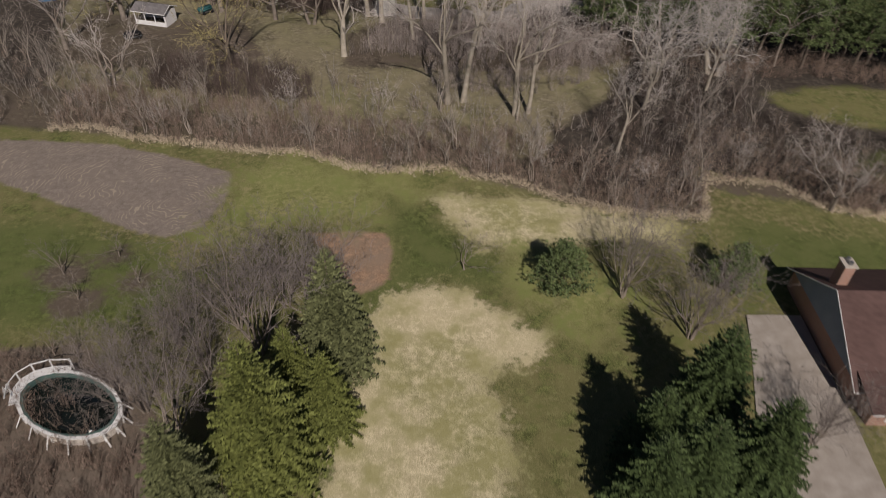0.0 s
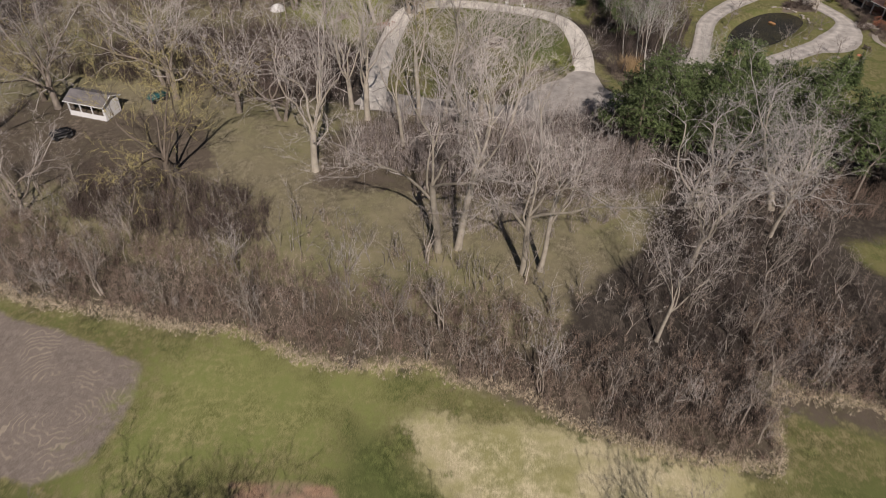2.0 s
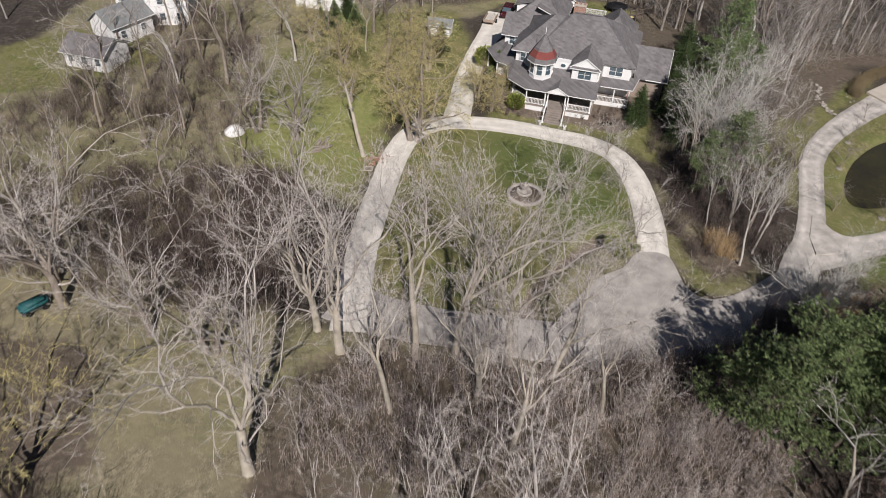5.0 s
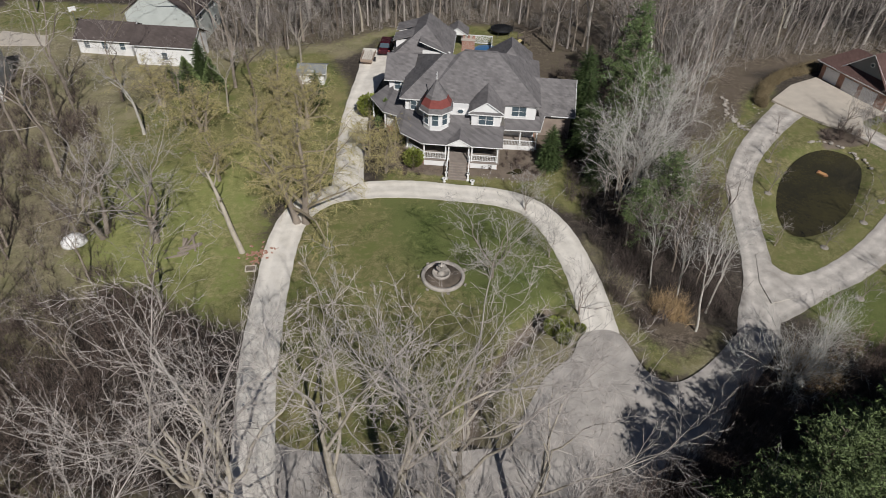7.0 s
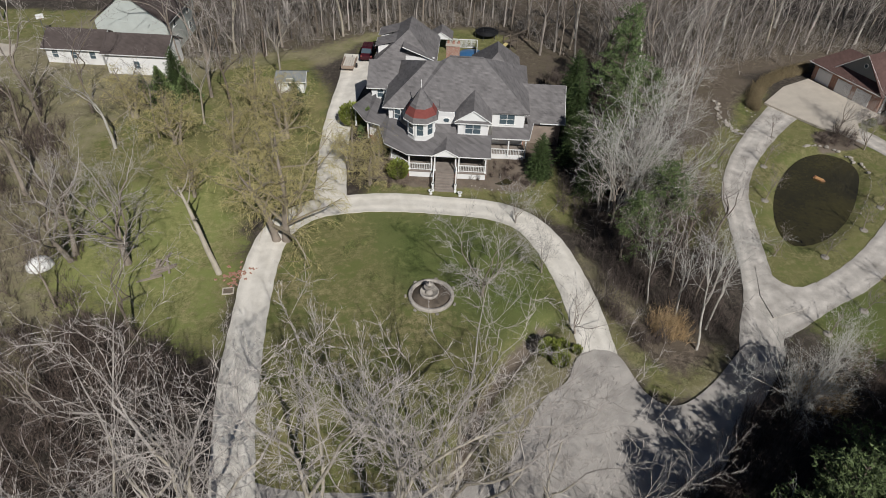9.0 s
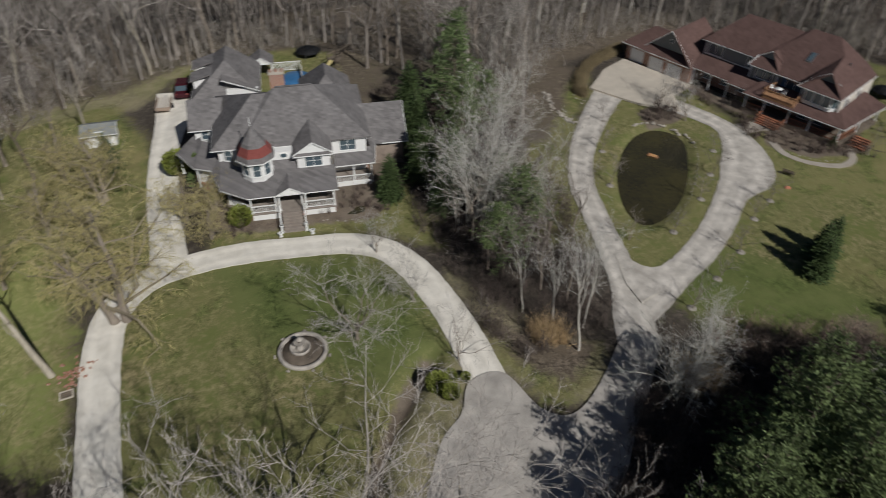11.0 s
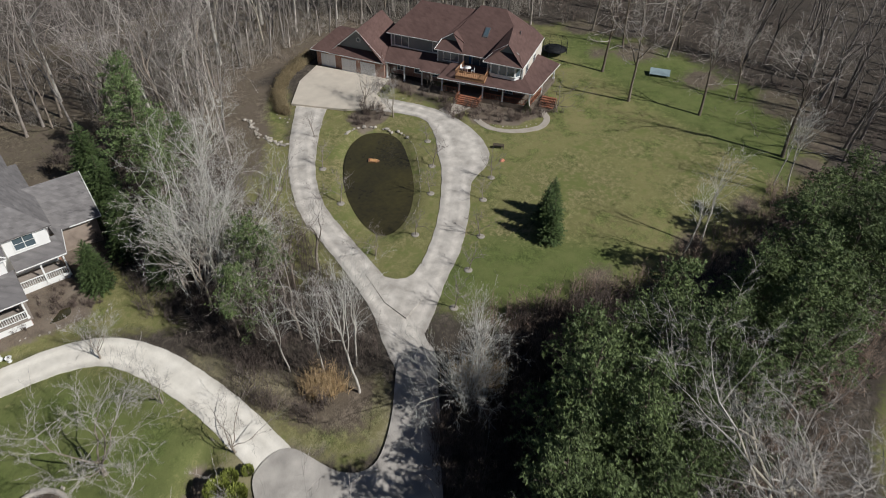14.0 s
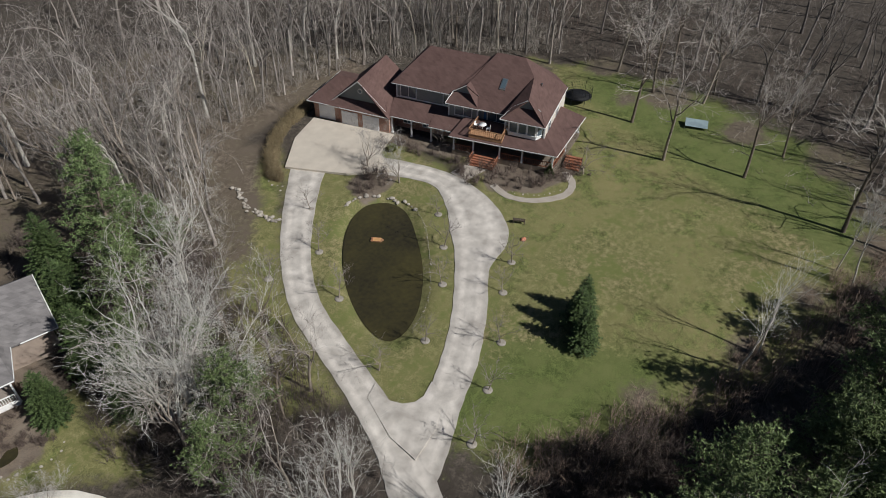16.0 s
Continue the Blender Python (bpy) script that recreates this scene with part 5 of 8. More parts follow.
def garage_house():
    h = new("garage")
    h.matrix_basis = WHITE
    tagged(h, "white garage with grey shingle roof and dormers", "garage")
    walls("wall", [(-12.0, 29.2), (-3.4, 29.2), (-3.4, 39), (-12.0, 39)], 0, 3.1, white_mat, h)
    roof("main_roof", hip(-12.6, -2.9, 28.6, 39.6, 3.0, ((-7.3, 31.5), (-7.3, 36.5), 7.4)), roof_grey, h)
    fascia([(-12.6, 39.6, 3.0), (-12.6, 28.6, 3.0), (-2.9, 28.6, 3.0), (-2.9, 39.6, 3.0)], h)
    for y in (31.2, 35.2):
        walls("dormer_wall", [(-12.1, y), (-9.5, y), (-9.5, y + 2.4), (-12.1, y + 2.4)], 3.0, 4.8, white_mat, h)
        roof("dormer_roof", [[(-12.5, y - 0.3, 4.8), (-12.5, y + 2.7, 4.8), (-8.4, y + 2.7, 6.0), (-8.4, y - 0.3, 6.0)]], roof_grey, h)
        fascia([(-12.5, y - 0.3, 4.8), (-12.5, y + 2.7, 4.8)], h)
    roof("cross_gable", [[(-8, 28.4, 5.9), (-3.0, 28.4, 3.9), (-3.0, 32.5, 3.9), (-8, 32.5, 5.9)]], roof_grey, h)
    fascia([(-8, 28.35, 5.9), (-3.0, 28.35, 3.9)], h)
    walls("gable_wall", [(-7.6, 28.8), (-3.2, 28.8), (-3.2, 29.3), (-7.6, 29.3)], 2.6, 4.1, white_mat, h)


garage_house()


def pavilion():
    h = new("pavilion")
    h.matrix_basis = WHITE
    tagged(h, "small white garden pavilion with gable and fence", "pavilion")
    for x in (-4.3, -1.3):
        for y in (39.6, 42.4):
            post(h, x, y, 0, 2.7, 0.16, trim_mat)
    roof("roof", [[(-4.7, 39.2, 2.6), (-2.8, 39.2, 3.8), (-2.8, 42.8, 3.8), (-4.7, 42.8, 2.6)], [(-0.9, 39.2, 2.6), (-2.8, 39.2, 3.8), (-2.8, 42.8, 3.8), (-0.9, 42.8, 2.6)]], roof_grey, h)
    prism("gable", [[(-4.4, 39.3, 2.6), (-1.2, 39.3, 2.6), (-2.8, 39.3, 3.65)], [(-4.4, 39.36, 2.6), (-1.2, 39.36, 2.6), (-2.8, 39.36, 3.65)]], trim_mat, h, "")
    fascia([(-4.8, 39.15, 2.6), (-2.8, 39.15, 3.86), (-0.8, 39.15, 2.6)], h)
    for a, b in (((-1.3, 42.2), (3.2, 42.2)), ((3.2, 42.2), (3.2, 36.5))):
        railing(h, a, b, 0, 1.5, trim_mat, 0.14, "fence_rail")


pavilion()


# ---------------------------------------------------------------- the brown house
def brown_house():
    h = new("house")
    h.matrix_basis = BROWN
    tagged(h, "large two-storey house with brown shingle roofs and brick", "house")
    # garage block
    walls("wall", [(-0.4, 0.3), (4.0, 0.3), (4.0, 0.0), (11.9, 0.0), (11.9, 9.5), (-0.4, 9.5)], -0.2, 2.75, brick_mat, h, "brown-red brick")
    for x0, x1, y in ((0.4, 3.0, 0.3), (4.3, 6.9, 0.0), (7.7, 10.3, 0.0)):
        d = box_part("garage_door", x0, x1, y - 0.06, y + 0.05, 0.12, 2.25, door_mat, h, "pale grey panelled garage door")
        for i in range(4):
            for j in range(4):
                bx = x0 + 0.12 + j * (x1 - x0 - 0.16) / 4
                box_part("panel", bx, bx + (x1 - x0) / 4 - 0.12, y - 0.085, y - 0.05, 0.22 + i * 0.51, 0.62 + i * 0.51, door_mat, d)
    roof("garage_roof", [[(-1.1, -0.4, 2.9), (4.2, -0.4, 2.9), (4.6, 4.7, 5.05), (1.3, 4.7, 5.05)], [(-1.1, 10.0, 2.9), (4.2, 10.0, 2.9), (4.6, 4.7, 5.05), (1.3, 4.7, 5.05)], [(-1.1, -0.4, 2.9), (1.3, 4.7, 5.05), (-1.1, 10.0, 2.9)]], roof_brown, h, "brown shingles")
    fascia([(-1.12, 10.0, 2.9), (-1.12, -0.42, 2.9), (2.4, -0.42, 2.9)], h, drop=0.05)
    roof("pent_roof", [[(2.2, -0.35, 2.85), (11.9, -0.35, 2.85), (11.0, 1.2, 3.85), (3.2, 1.2, 3.85)]], roof_brown, h)
    fascia([(2.2, -0.38, 2.85), (11.9, -0.38, 2.85)], h)
    prism("front_gable", [[(2.9, 1.1, 3.6), (11.1, 1.1, 3.6), (7.0, 1.1, 6.9)], [(2.9, 1.25, 3.6), (11.1, 1.25, 3.6), (7.0, 1.25, 6.9)]], grey_siding, h, "grey-green siding gable")
    roof("gable_roof", [[(2.3, 0.5, 3.05), (7.0, 0.5, 7.1), (7.0, 9.8, 7.1), (2.3, 9.8, 3.05)], [(12.1, -0.5, 2.75), (7.0, 0.5, 7.1), (7.0, 9.8, 7.1), (12.1, 9.8, 2.75)]], roof_brown, h)
    fascia([(2.3, 0.46, 3.05), (7.0, 0.46, 7.1), (11.3, 0.2, 3.45)], h)
    bm = bmesh.new()
    bmesh.ops.create_cone(bm, cap_ends=True, segments=14, radius1=0.36, radius2=0.36, depth=0.1, matrix=Matrix.Translation((7, 1.05, 5.3)) @ pose(0, 0, 0, 90))
    w = part("round_window", bm, trim_mat, h)
    bm = bmesh.new()
    bmesh.ops.create_cone(bm, cap_ends=True, segments=14, radius1=0.27, radius2=0.27, depth=0.12, matrix=Matrix.Translation((7, 1.04, 5.3)) @ pose(0, 0, 0, 90))
    part("pane", bm, glass_mat, w)
    # link and ground-floor walls
    walls("wall", [(11.9, 2.6), (22.0, 2.6), (22.0, 2.0), (34.2, 2.0), (34.2, 12), (11.9, 12)], -0.2, 3.2, brick_mat, h)
    roof("link_roof", [[(11.6, 0.2, 2.95), (18.0, 0.2, 2.95), (18.0, 4.1, 3.98), (11.0, 4.1, 3.98)]], roof_brown, h)
    roof("link_roof", [[(18.0, -0.3, 2.9), (22.4, -0.3, 2.9), (22.4, 4.1, 3.98), (18.0, 4.1, 3.98)]], roof_brown, h)
    fascia([(12.0, 0.18, 2.95), (18.0, 0.18, 2.95), (18.0, -0.34, 2.9), (21.9, -0.34, 2.9)], h)
    for x in (12.2, 15.2, 18.2):
        post(h, x, 0.4, 0.2, 2.85, 0.2, trim_mat)
    for x in (13.6, 16.6, 19.4, 24.2, 29.6, 32.0):
        window(h, x, 2.58 if x < 22 else 1.98, 0.9, 1.1, 1.5, 0, 2, 2)
    bm = bmesh.new()
    box(bm, 26.3, 27.5, 1.92, 2.02, 0.8, 2.9)
    part("front_door", bm, wood_mat, h, "reddish wooden front door")
    # upper storey
    walls("wall", [(11.35, 4.0), (20.0, 4.0), (20.0, 2.6), (24.2, 2.6), (24.2, 3.2), (28.4, 3.2), (28.4, 1.6), (33.9, 1.6), (33.9, 12), (11.35, 12)], 3.2, 5.9, grey_siding, h, "grey siding of the upper storey")
    walls("wall", [(11.35, 4.0), (20.0, 4.0), (20.0, 6.0), (11.35, 6.0)], 5.8, 6.3, grey_siding, h)
    walls("wall", [(33.85, 1.5), (34.02, 1.5), (34.02, 12.3), (33.85, 12.3)], 2.6, 5.75, beige_siding, h, "pale sunlit end wall")
    for x, y, z in ((11.38, 3.97, 6.2), (19.95, 2.57, 5.6), (24.15, 2.57, 5.6), (28.45, 1.57, 5.7), (33.9, 1.5, 5.7)):
        box_part("corner_trim", x - 0.09, x + 0.09, y - 0.03, y + 0.09, 3.4, z, trim_mat, h)
    beam_part("wall_trim", (11.3, 3.96, 4.12), (19.9, 3.96, 4.12), 0.06, 0.13, trim_mat, h)
    roof("left_roof", [[(10.8, 3.5, 6.3), (24.4, 3.5, 6.3), (24.4, 10.0, 9.7), (14.1, 10.0, 9.7)]], roof_brown, h, "brown shingles")
    roof("left_roof", [[(10.8, 3.5, 6.3), (14.1, 10.0, 9.7), (10.8, 16.5, 6.3)]], roof_brown, h)
    roof("left_roof", [[(10.8, 16.5, 6.3), (24.4, 16.5, 6.3), (24.4, 10.0, 9.7), (14.1, 10.0, 9.7)]], roof_brown, h)
    fascia([(10.8, 16.5, 6.3), (10.8, 3.48, 6.3), (20.2, 3.48, 6.3)], h)
    # taller right block
    roof("right_roof", [[(24.2, 2.2, 5.7), (28.2, 2.2, 5.7), (30.3, 7.7, 9.05), (28.3, 10.0, 10.5), (24.2, 10.0, 10.5), (21.9, 5.6, 7.7)]], roof_brown, h, "brown shingle hip roof")
    roof("right_roof", [[(21.9, 5.6, 7.7), (24.2, 10.0, 10.5), (23.3, 10.0, 9.72), (19.7, 3.5, 6.32)]], roof_brown, h)
    roof("right_roof", [[(34.2, 0.4, 6.0), (34.1, 12.8, 5.9), (28.3, 10.0, 10.5), (30.3, 7.7, 9.05), (31.15, 2.4, 8.35)]], roof_brown, h)
    roof("right_roof", [[(34.1, 12.8, 5.9), (28.3, 10.0, 10.5), (24.2, 10.0, 10.5), (22.0, 16.5, 6.3), (31.5, 16.0, 5.9)]], roof_brown, h)
    roof("wing_roof", [[(28.0, 0.4, 6.0), (31.15, 2.4, 8.35), (30.3, 7.7, 9.05), (28.2, 2.2, 5.75)]], roof_brown, h)
    fascia([(34.22, 0.4, 6.0), (34.12, 12.8, 5.9)], h)
    fascia([(24.3, 2.16, 5.7), (28.1, 2.16, 5.7)], h)
    # front gables
    for x0, x1, y, z, c, gy, gz, top in ((19.6, 24.5, 2.0, 5.75, 22.0, 3.9, 6.75, 7.95), (28.0, 34.2, 0.4, 6.0, 31.1, 2.5, 7.05, 8.3)):
        k = 1.9
        roof("pent_roof", [[(x0, y, z), (x1, y, z), (c + k, gy, gz), (c - k, gy, gz)]], roof_brown, h, "", 0.12)
        prism("gable", [[(c - k, gy - 0.02, gz - 0.1), (c + k, gy - 0.02, gz - 0.1), (c, gy - 0.02, top - 0.03)], [(c - k, gy + 0.12, gz - 0.1), (c + k, gy + 0.12, gz - 0.1), (c, gy + 0.12, top - 0.03)]], grey_siding, h, "grey siding gable")
        fascia([(x0, y - 0.03, z), (x1, y - 0.03, z)], h)
        fascia([(x0, y - 0.03, z), (c - k, gy - 0.2, gz + 0.05), (c, gy - 0.2, top + 0.06)], h, drop=0.02)
    roof("gable_roof", [[(24.5, 2.0, 5.75), (23.9, 3.7, 6.75), (22.0, 3.7, 8.0), (21.9, 5.6, 7.75)]], roof_brown, h)
    roof("gable_roof", [[(19.6, 2.0, 5.75), (20.1, 3.7, 6.75), (22.0, 3.7, 8.0), (21.9, 5.6, 7.75), (19.7, 3.5, 6.32)]], roof_brown, h)
    window(h, 13.2, 3.98, 4.3, 2.3, 1.62, 0, 2, 1)
    window(h, 19.2, 3.98, 4.3, 1.25, 1.62, 0, 1, 1)
    window(h, 22.1, 2.58, 4.0, 2.4, 1.5, 0, 2, 1)
    window(h, 26.7, 3.18, 3.75, 2.5, 1.75, 0, 2, 1)
    box_part("curtain", 24.9, 25.25, 3.14, 3.19, 3.75, 5.4, blue_mat, h, "pale teal shutter")
    # bay window
    walls("bay_wall", [(28.7, 1.65), (29.2, 0.75), (33.0, 0.75), (33.6, 1.65)], 3.7, 5.85, trim_mat, h, "white trimmed bay")
    for x in (29.85, 31.1, 32.35):
        window(h, x, 0.74, 4.25, 1.0, 1.45, 0, 1, 1)
    window(h, 28.93, 1.18, 4.25, 0.75, 1.45, -61, 1, 1)
    window(h, 33.32, 1.18, 4.25, 0.75, 1.45, 56, 1, 1)
    for y in (3.5, 7.5):
        window(h, 34.04, y, 3.9, 1.2, 1.4, 90, 2, 1)
    # porch
    roof("porch_roof", [[(21.6, -1.7, 3.05), (36.5, -1.0, 3.05), (34.0, 2.4, 4.0), (22.4, 2.9, 4.0)]], roof_brown, h)
    roof("porch_roof", [[(36.5, -1.0, 3.05), (37.6, 10.6, 3.05), (34.0, 10.0, 4.3), (34.0, 2.4, 4.0)]], roof_brown, h)
    roof("porch_roof", [[(21.6, -1.7, 3.05), (21.7, 0.4, 3.05), (22.4, 2.9, 4.0)]], roof_brown, h)
    fascia([(21.7, 0.2, 3.05), (21.6, -1.74, 3.05), (36.5, -1.04, 3.05), (37.64, 10.6, 3.05)], h)
    # The dark brown carries the shade on the skirt below the porch.
    walls("porch_floor", [(22.0, -1.3), (36.2, -0.7), (37.2, 10.2), (34.0, 10.2), (34.0, 1.9), (22.0, 1.9)], 0.0, 0.8, bark_dark, h, "porch deck coloured dark brown for the shade on its skirt")
    for x, y in ((22.2, -1.2), (25.0, -1.1), (28.7, -0.95), (31.8, -0.8), (35.9, -0.6), (36.5, 4.2), (37.0, 9.8)):
        post(h, x, y, 0.8, 2.95, 0.2, trim_mat)
    stairs(h, 25.2, 28.5, -3.0, -1.2, 0.0, 0.8, 5, wood_mat)
    for x in (25.1, 28.6):
        railing(h, (x, -2.9), (x, -1.1), 0.3, 1.0, wood_mat, 0.3, "stair_rail")
    for a, b in (((28.7, -0.95), (35.9, -0.6)), ((22.2, -1.2), (25.0, -1.1)), ((36.0, -0.5), (36.5, 4.2))):
        railing(h, a, b, 0.8, 0.9, wood_mat, 0.25)
    stairs(h, 36.9, 39.2, 1.5, 3.6, -0.1, 0.8, 5, wood_mat)
    # balcony on the porch roof
    b = walls("balcony", [(24.3, -1.2), (28.9, -1.0), (28.7, 2.6), (24.4, 2.6)], 3.2, 3.6, deck_mat, h, "orange wooden balcony with rails")
    for p, q in (((24.3, -1.2), (28.9, -1.0)), ((24.3, -1.2), (24.4, 2.4)), ((28.9, -1.0), (28.7, 2.4))):
        railing(b, p, q, 3.6, 0.95, deck_mat, 0.28)
    # skylight and vents
    sk = roof("skylight", [[(26.2, 5.2, 7.67), (27.0, 5.2, 7.67), (27.0, 6.7, 8.58), (26.2, 6.7, 8.58)]], metal_mat, h, "", 0.2)
    roof("pane", [[(26.3, 5.35, 7.79), (26.9, 5.35, 7.79), (26.9, 6.55, 8.52), (26.3, 6.55, 8.52)]], glass_mat, sk, "", 0.06)
    for x, y, z in ((31.5, 7.5, 8.1), (20, 12, 8.4)):
        post(h, x, y, z - 0.5, z + 0.35, 0.14, metal_mat, "vent_pipe")


brown_house()


def brick_house():
    h = new("house")
    tagged(h, "brick house with brown shingle roof, slate-blue gable and tall chimney", "house")
    walls("wall", [(36.4, 37.6), (56, 37.6), (56, 52.2), (36.4, 52.2)], -0.2, 2.4, brick_mat, h, "orange-red brick")
    prism("gable", [[(36.35, 37.6, 2.3), (36.35, 52.2, 2.3), (36.35, 44.9, 6.5)], [(36.55, 37.6, 2.3), (36.55, 52.2, 2.3), (36.55, 44.9, 6.5)]], slate_siding, h, "slate-blue gable siding")
    roof("roof", [[(36.0, 36.9, 2.2), (56.6, 36.9, 2.2), (56.6, 44.9, 6.8), (36.0, 44.9, 6.8)]], roof_brown, h, "brown shingles")
    roof("roof", [[(36.0, 52.9, 2.2), (56.6, 52.9, 2.2), (56.6, 44.9, 6.8), (36.0, 44.9, 6.8)]], roof_brown, h)
    fascia([(56.6, 36.87, 2.2), (36.0, 36.87, 2.2)], h)
    fascia([(35.98, 36.9, 2.22), (35.98, 44.9, 6.82), (35.98, 52.9, 2.22)], h)
    walls("wall", [(36.9, 35.0), (45, 35.0), (45, 37.6), (36.9, 37.6)], -0.2, 2.3, brick_mat, h, "orange-red brick")
    roof("porch_roof", [[(36.5, 34.5, 2.35), (45.4, 34.5, 2.35), (45.4, 38.4, 3.25), (36.5, 38.4, 3.25)]], roof_brown, h)
    fascia([(36.5, 34.46, 2.35), (45.4, 34.46, 2.35)], h)
    window(h, 39.0, 34.98, 0.9, 1.3, 1.2, 0, 2, 2)
    box_part("chimney", 37.0, 38.0, 46.6, 47.8, 4.0, 8.0, brick_mat, h, "tall orange brick chimney")
    box_part("chimney_cap", 36.88, 38.12, 46.48, 47.92, 8.0, 8.14, concrete_mat, h)
    for y in (46.9, 47.5):
        box_part("flue", 37.35, 37.65, y - 0.14, y + 0.14, 8.14, 8.5, metal_mat, h)


brick_house()
slab("pavement_2", [(30.7, 47.8), (33.3, 47.9), (36.2, 47.9), (36.2, 36), (35.6, 24), (24.6, 24), (28.0, 36.7), (29.8, 43.5)], path_mat, "grey concrete driveway beside the brick house", 0.06, "driveway")


def plain_house(name_label, at, w, d, z, top, ridge_in, roof_mat, wall_mat, wing=None, wins=4):
    h = new("house")
    h.matrix_basis = at
    tagged(h, name_label, "house")
    walls("wall", [(0, 0), (w, 0), (w, d), (0, d)], -0.2, z, wall_mat, h)
    roof("roof", [[(-0.4, -0.5, z), (w + 0.4, -0.5, z), (w + 0.4, d / 2, top), (-0.4, d / 2, top)], [(-0.4, d + 0.5, z), (w + 0.4, d + 0.5, z), (w + 0.4, d / 2, top), (-0.4, d / 2, top)]], roof_mat, h)
    for x in (0.02, w - 0.08):
        prism("gable_end", [[(x, 0, z), (x, d, z), (x, d / 2, top - 0.15)], [(x + 0.06, 0, z), (x + 0.06, d, z), (x + 0.06, d / 2, top - 0.15)]], wall_mat, h, "")
    fascia([(-0.4, -0.53, z), (w + 0.4, -0.53, z), (w + 0.42, d / 2, top)], h)
    for i in range(wins):
        window(h, w * (i + 0.5) / wins, -0.02, 1.0, 0.9, 1.2, 0, 1, 2)
        if z > 5:
            window(h, w * (i + 0.5) / wins, -0.02, 3.8, 0.9, 1.2, 0, 1, 2)
    return h


plain_house("white single-storey outbuilding with grey roof among bare trees", pose(-66.2, 171.0, 0, 0, 0, -12), 7.4, 6.0, 2.6, 4.6, 0, roof_grey, white_mat, wins=3)
plain_house("white house wing with light grey roof", pose(-61.5, 178.5, 0, 0, 0, 62), 8.0, 5.5, 3.2, 5.6, 0, roof_light, white_mat, wins=2)
plain_house("tall white house with grey roof beyond bare trees", pose(-64.0, 186.5, 0, 0, 0, 14), 11.5, 9.0, 6.0, 9.5, 0, roof_grey, white_mat, wins=4)
roof_dark = shingles("dark_brown_shingles", (0.105, 0.085, 0.078), (0.075, 0.060, 0.055), 0.16)
pale_siding = material("pale_siding", (0.55, 0.58, 0.54), (0.48, 0.51, 0.47), 0.7, 12)
plain_house("low white front wing with dark brown roof", pose(-36.4, 200.6, 0, 0, 0, -12), 9.6, 6.0, 3.4, 5.4, 0, roof_dark, white_mat, wins=1)
plain_house("pale green house with its gable facing a lawn", pose(-27.6, 206.0, 0, 0, 0, 78), 12, 11.5, 5.4, 10.2, 0, roof_dark, pale_siding, wins=2)
plain_house("low white wing with dark brown roof", pose(-46.5, 205.4, 0, 0, 0, -12), 9, 6, 2.6, 4.6, 0, roof_dark, white_mat, wins=3)


# ---------------------------------------------------------------- garden things
def lathe(name, profile, segs, mat, parent, at=(0, 0, 0), label="", smooth=True, sx=1.0, sy=1.0):
    """A turned shape from (radius, height) pairs."""
    bm = bmesh.new()
    rings = []
    for r, z in profile:
        rings.append([bm.verts.new((at[0] + sx * r * math.cos(6.28319 * k / segs), at[1] + sy * r * math.sin(6.28319 * k / segs), at[2] + z)) for k in range(segs)])
    for a, b in zip(rings[:-1], rings[1:]):
        for k in range(segs):
            bm.faces.new((a[k], a[(k + 1) % segs], b[(k + 1) % segs], b[k]))
    bm.faces.new(rings[0][::-1])
    bm.faces.new(rings[-1])
    return part(name, bm, mat, parent, label, smooth)


def rock_mesh(seed, flat=0.6):
    rng = random.Random(seed)
    bm = bmesh.new()
    bmesh.ops.create_icosphere(bm, subdivisions=1, radius=0.5)
    for v in bm.verts:
        v.co *= rng.uniform(0.78, 1.15)
        v.co.z *= flat
    me = bpy.data.meshes.new("stone")
    bm.to_mesh(me)
    bm.free()
    me.materials.append(rock_mat)
    return me


ROCKS = [rock_mesh(300 + i) for i in range(5)]


def stones(name, line, size, label, step=0.8, jitter=0.2, category="stone edging", rows=1, seed=1):
    """A row of stones; each is a part."""
    rng = random.Random(seed)
    root = new(name)
    pts = smooth_line(line, 4)
    carry, n = 0.0, 0
    for a, b in zip(pts[:-1], pts[1:]):
        d = float(np.hypot(*(b - a)))
        while carry < d:
            q = a + (b - a) * (carry / max(d, 1e-6))
            for r in range(rows):
                x, y = q[0] + rng.gauss(0, jitter), q[1] + rng.gauss(0, jitter)
                s = size * rng.uniform(0.6, 1.35)
                ob = new("stone", ROCKS[n % 5])
                ob.parent = root
                ob.matrix_basis = Matrix.Translation((x, y, height(x, y) + 0.12 * s + r * 0.25 * size)) @ pose(0, 0, 0, 0, 0, rng.uniform(0, 360)) @ Matrix.Diagonal((s * rng.uniform(0.8, 1.5), s, s, 1))
                n += 1
            carry += step * rng.uniform(0.7, 1.3)
        carry -= d
    return tagged(root, label, category)


stones("stone_edging", [(61.6, 168.4), (64.5, 168.0), (66.3, 166.4), (67.4, 163.4), (66.9, 161)], 0.5, "pale boulders edging the pond bank", 0.62, 0.15, seed=2)
stones("stone_edging", [(67, 161), (65.3, 158), (60.3, 152.9), (56, 149.6), (51.3, 147.9)], 0.13, "small stones along the pond rim", 0.3, 0.06, seed=3)
stones("stone_wall", [(55.4, 181.6), (54.4, 179), (53.7, 176.6), (53.9, 174.4), (54.6, 172.2)], 0.5, "low dry wall of pale boulders", 0.42, 0.2, "stone wall", 2, seed=4)
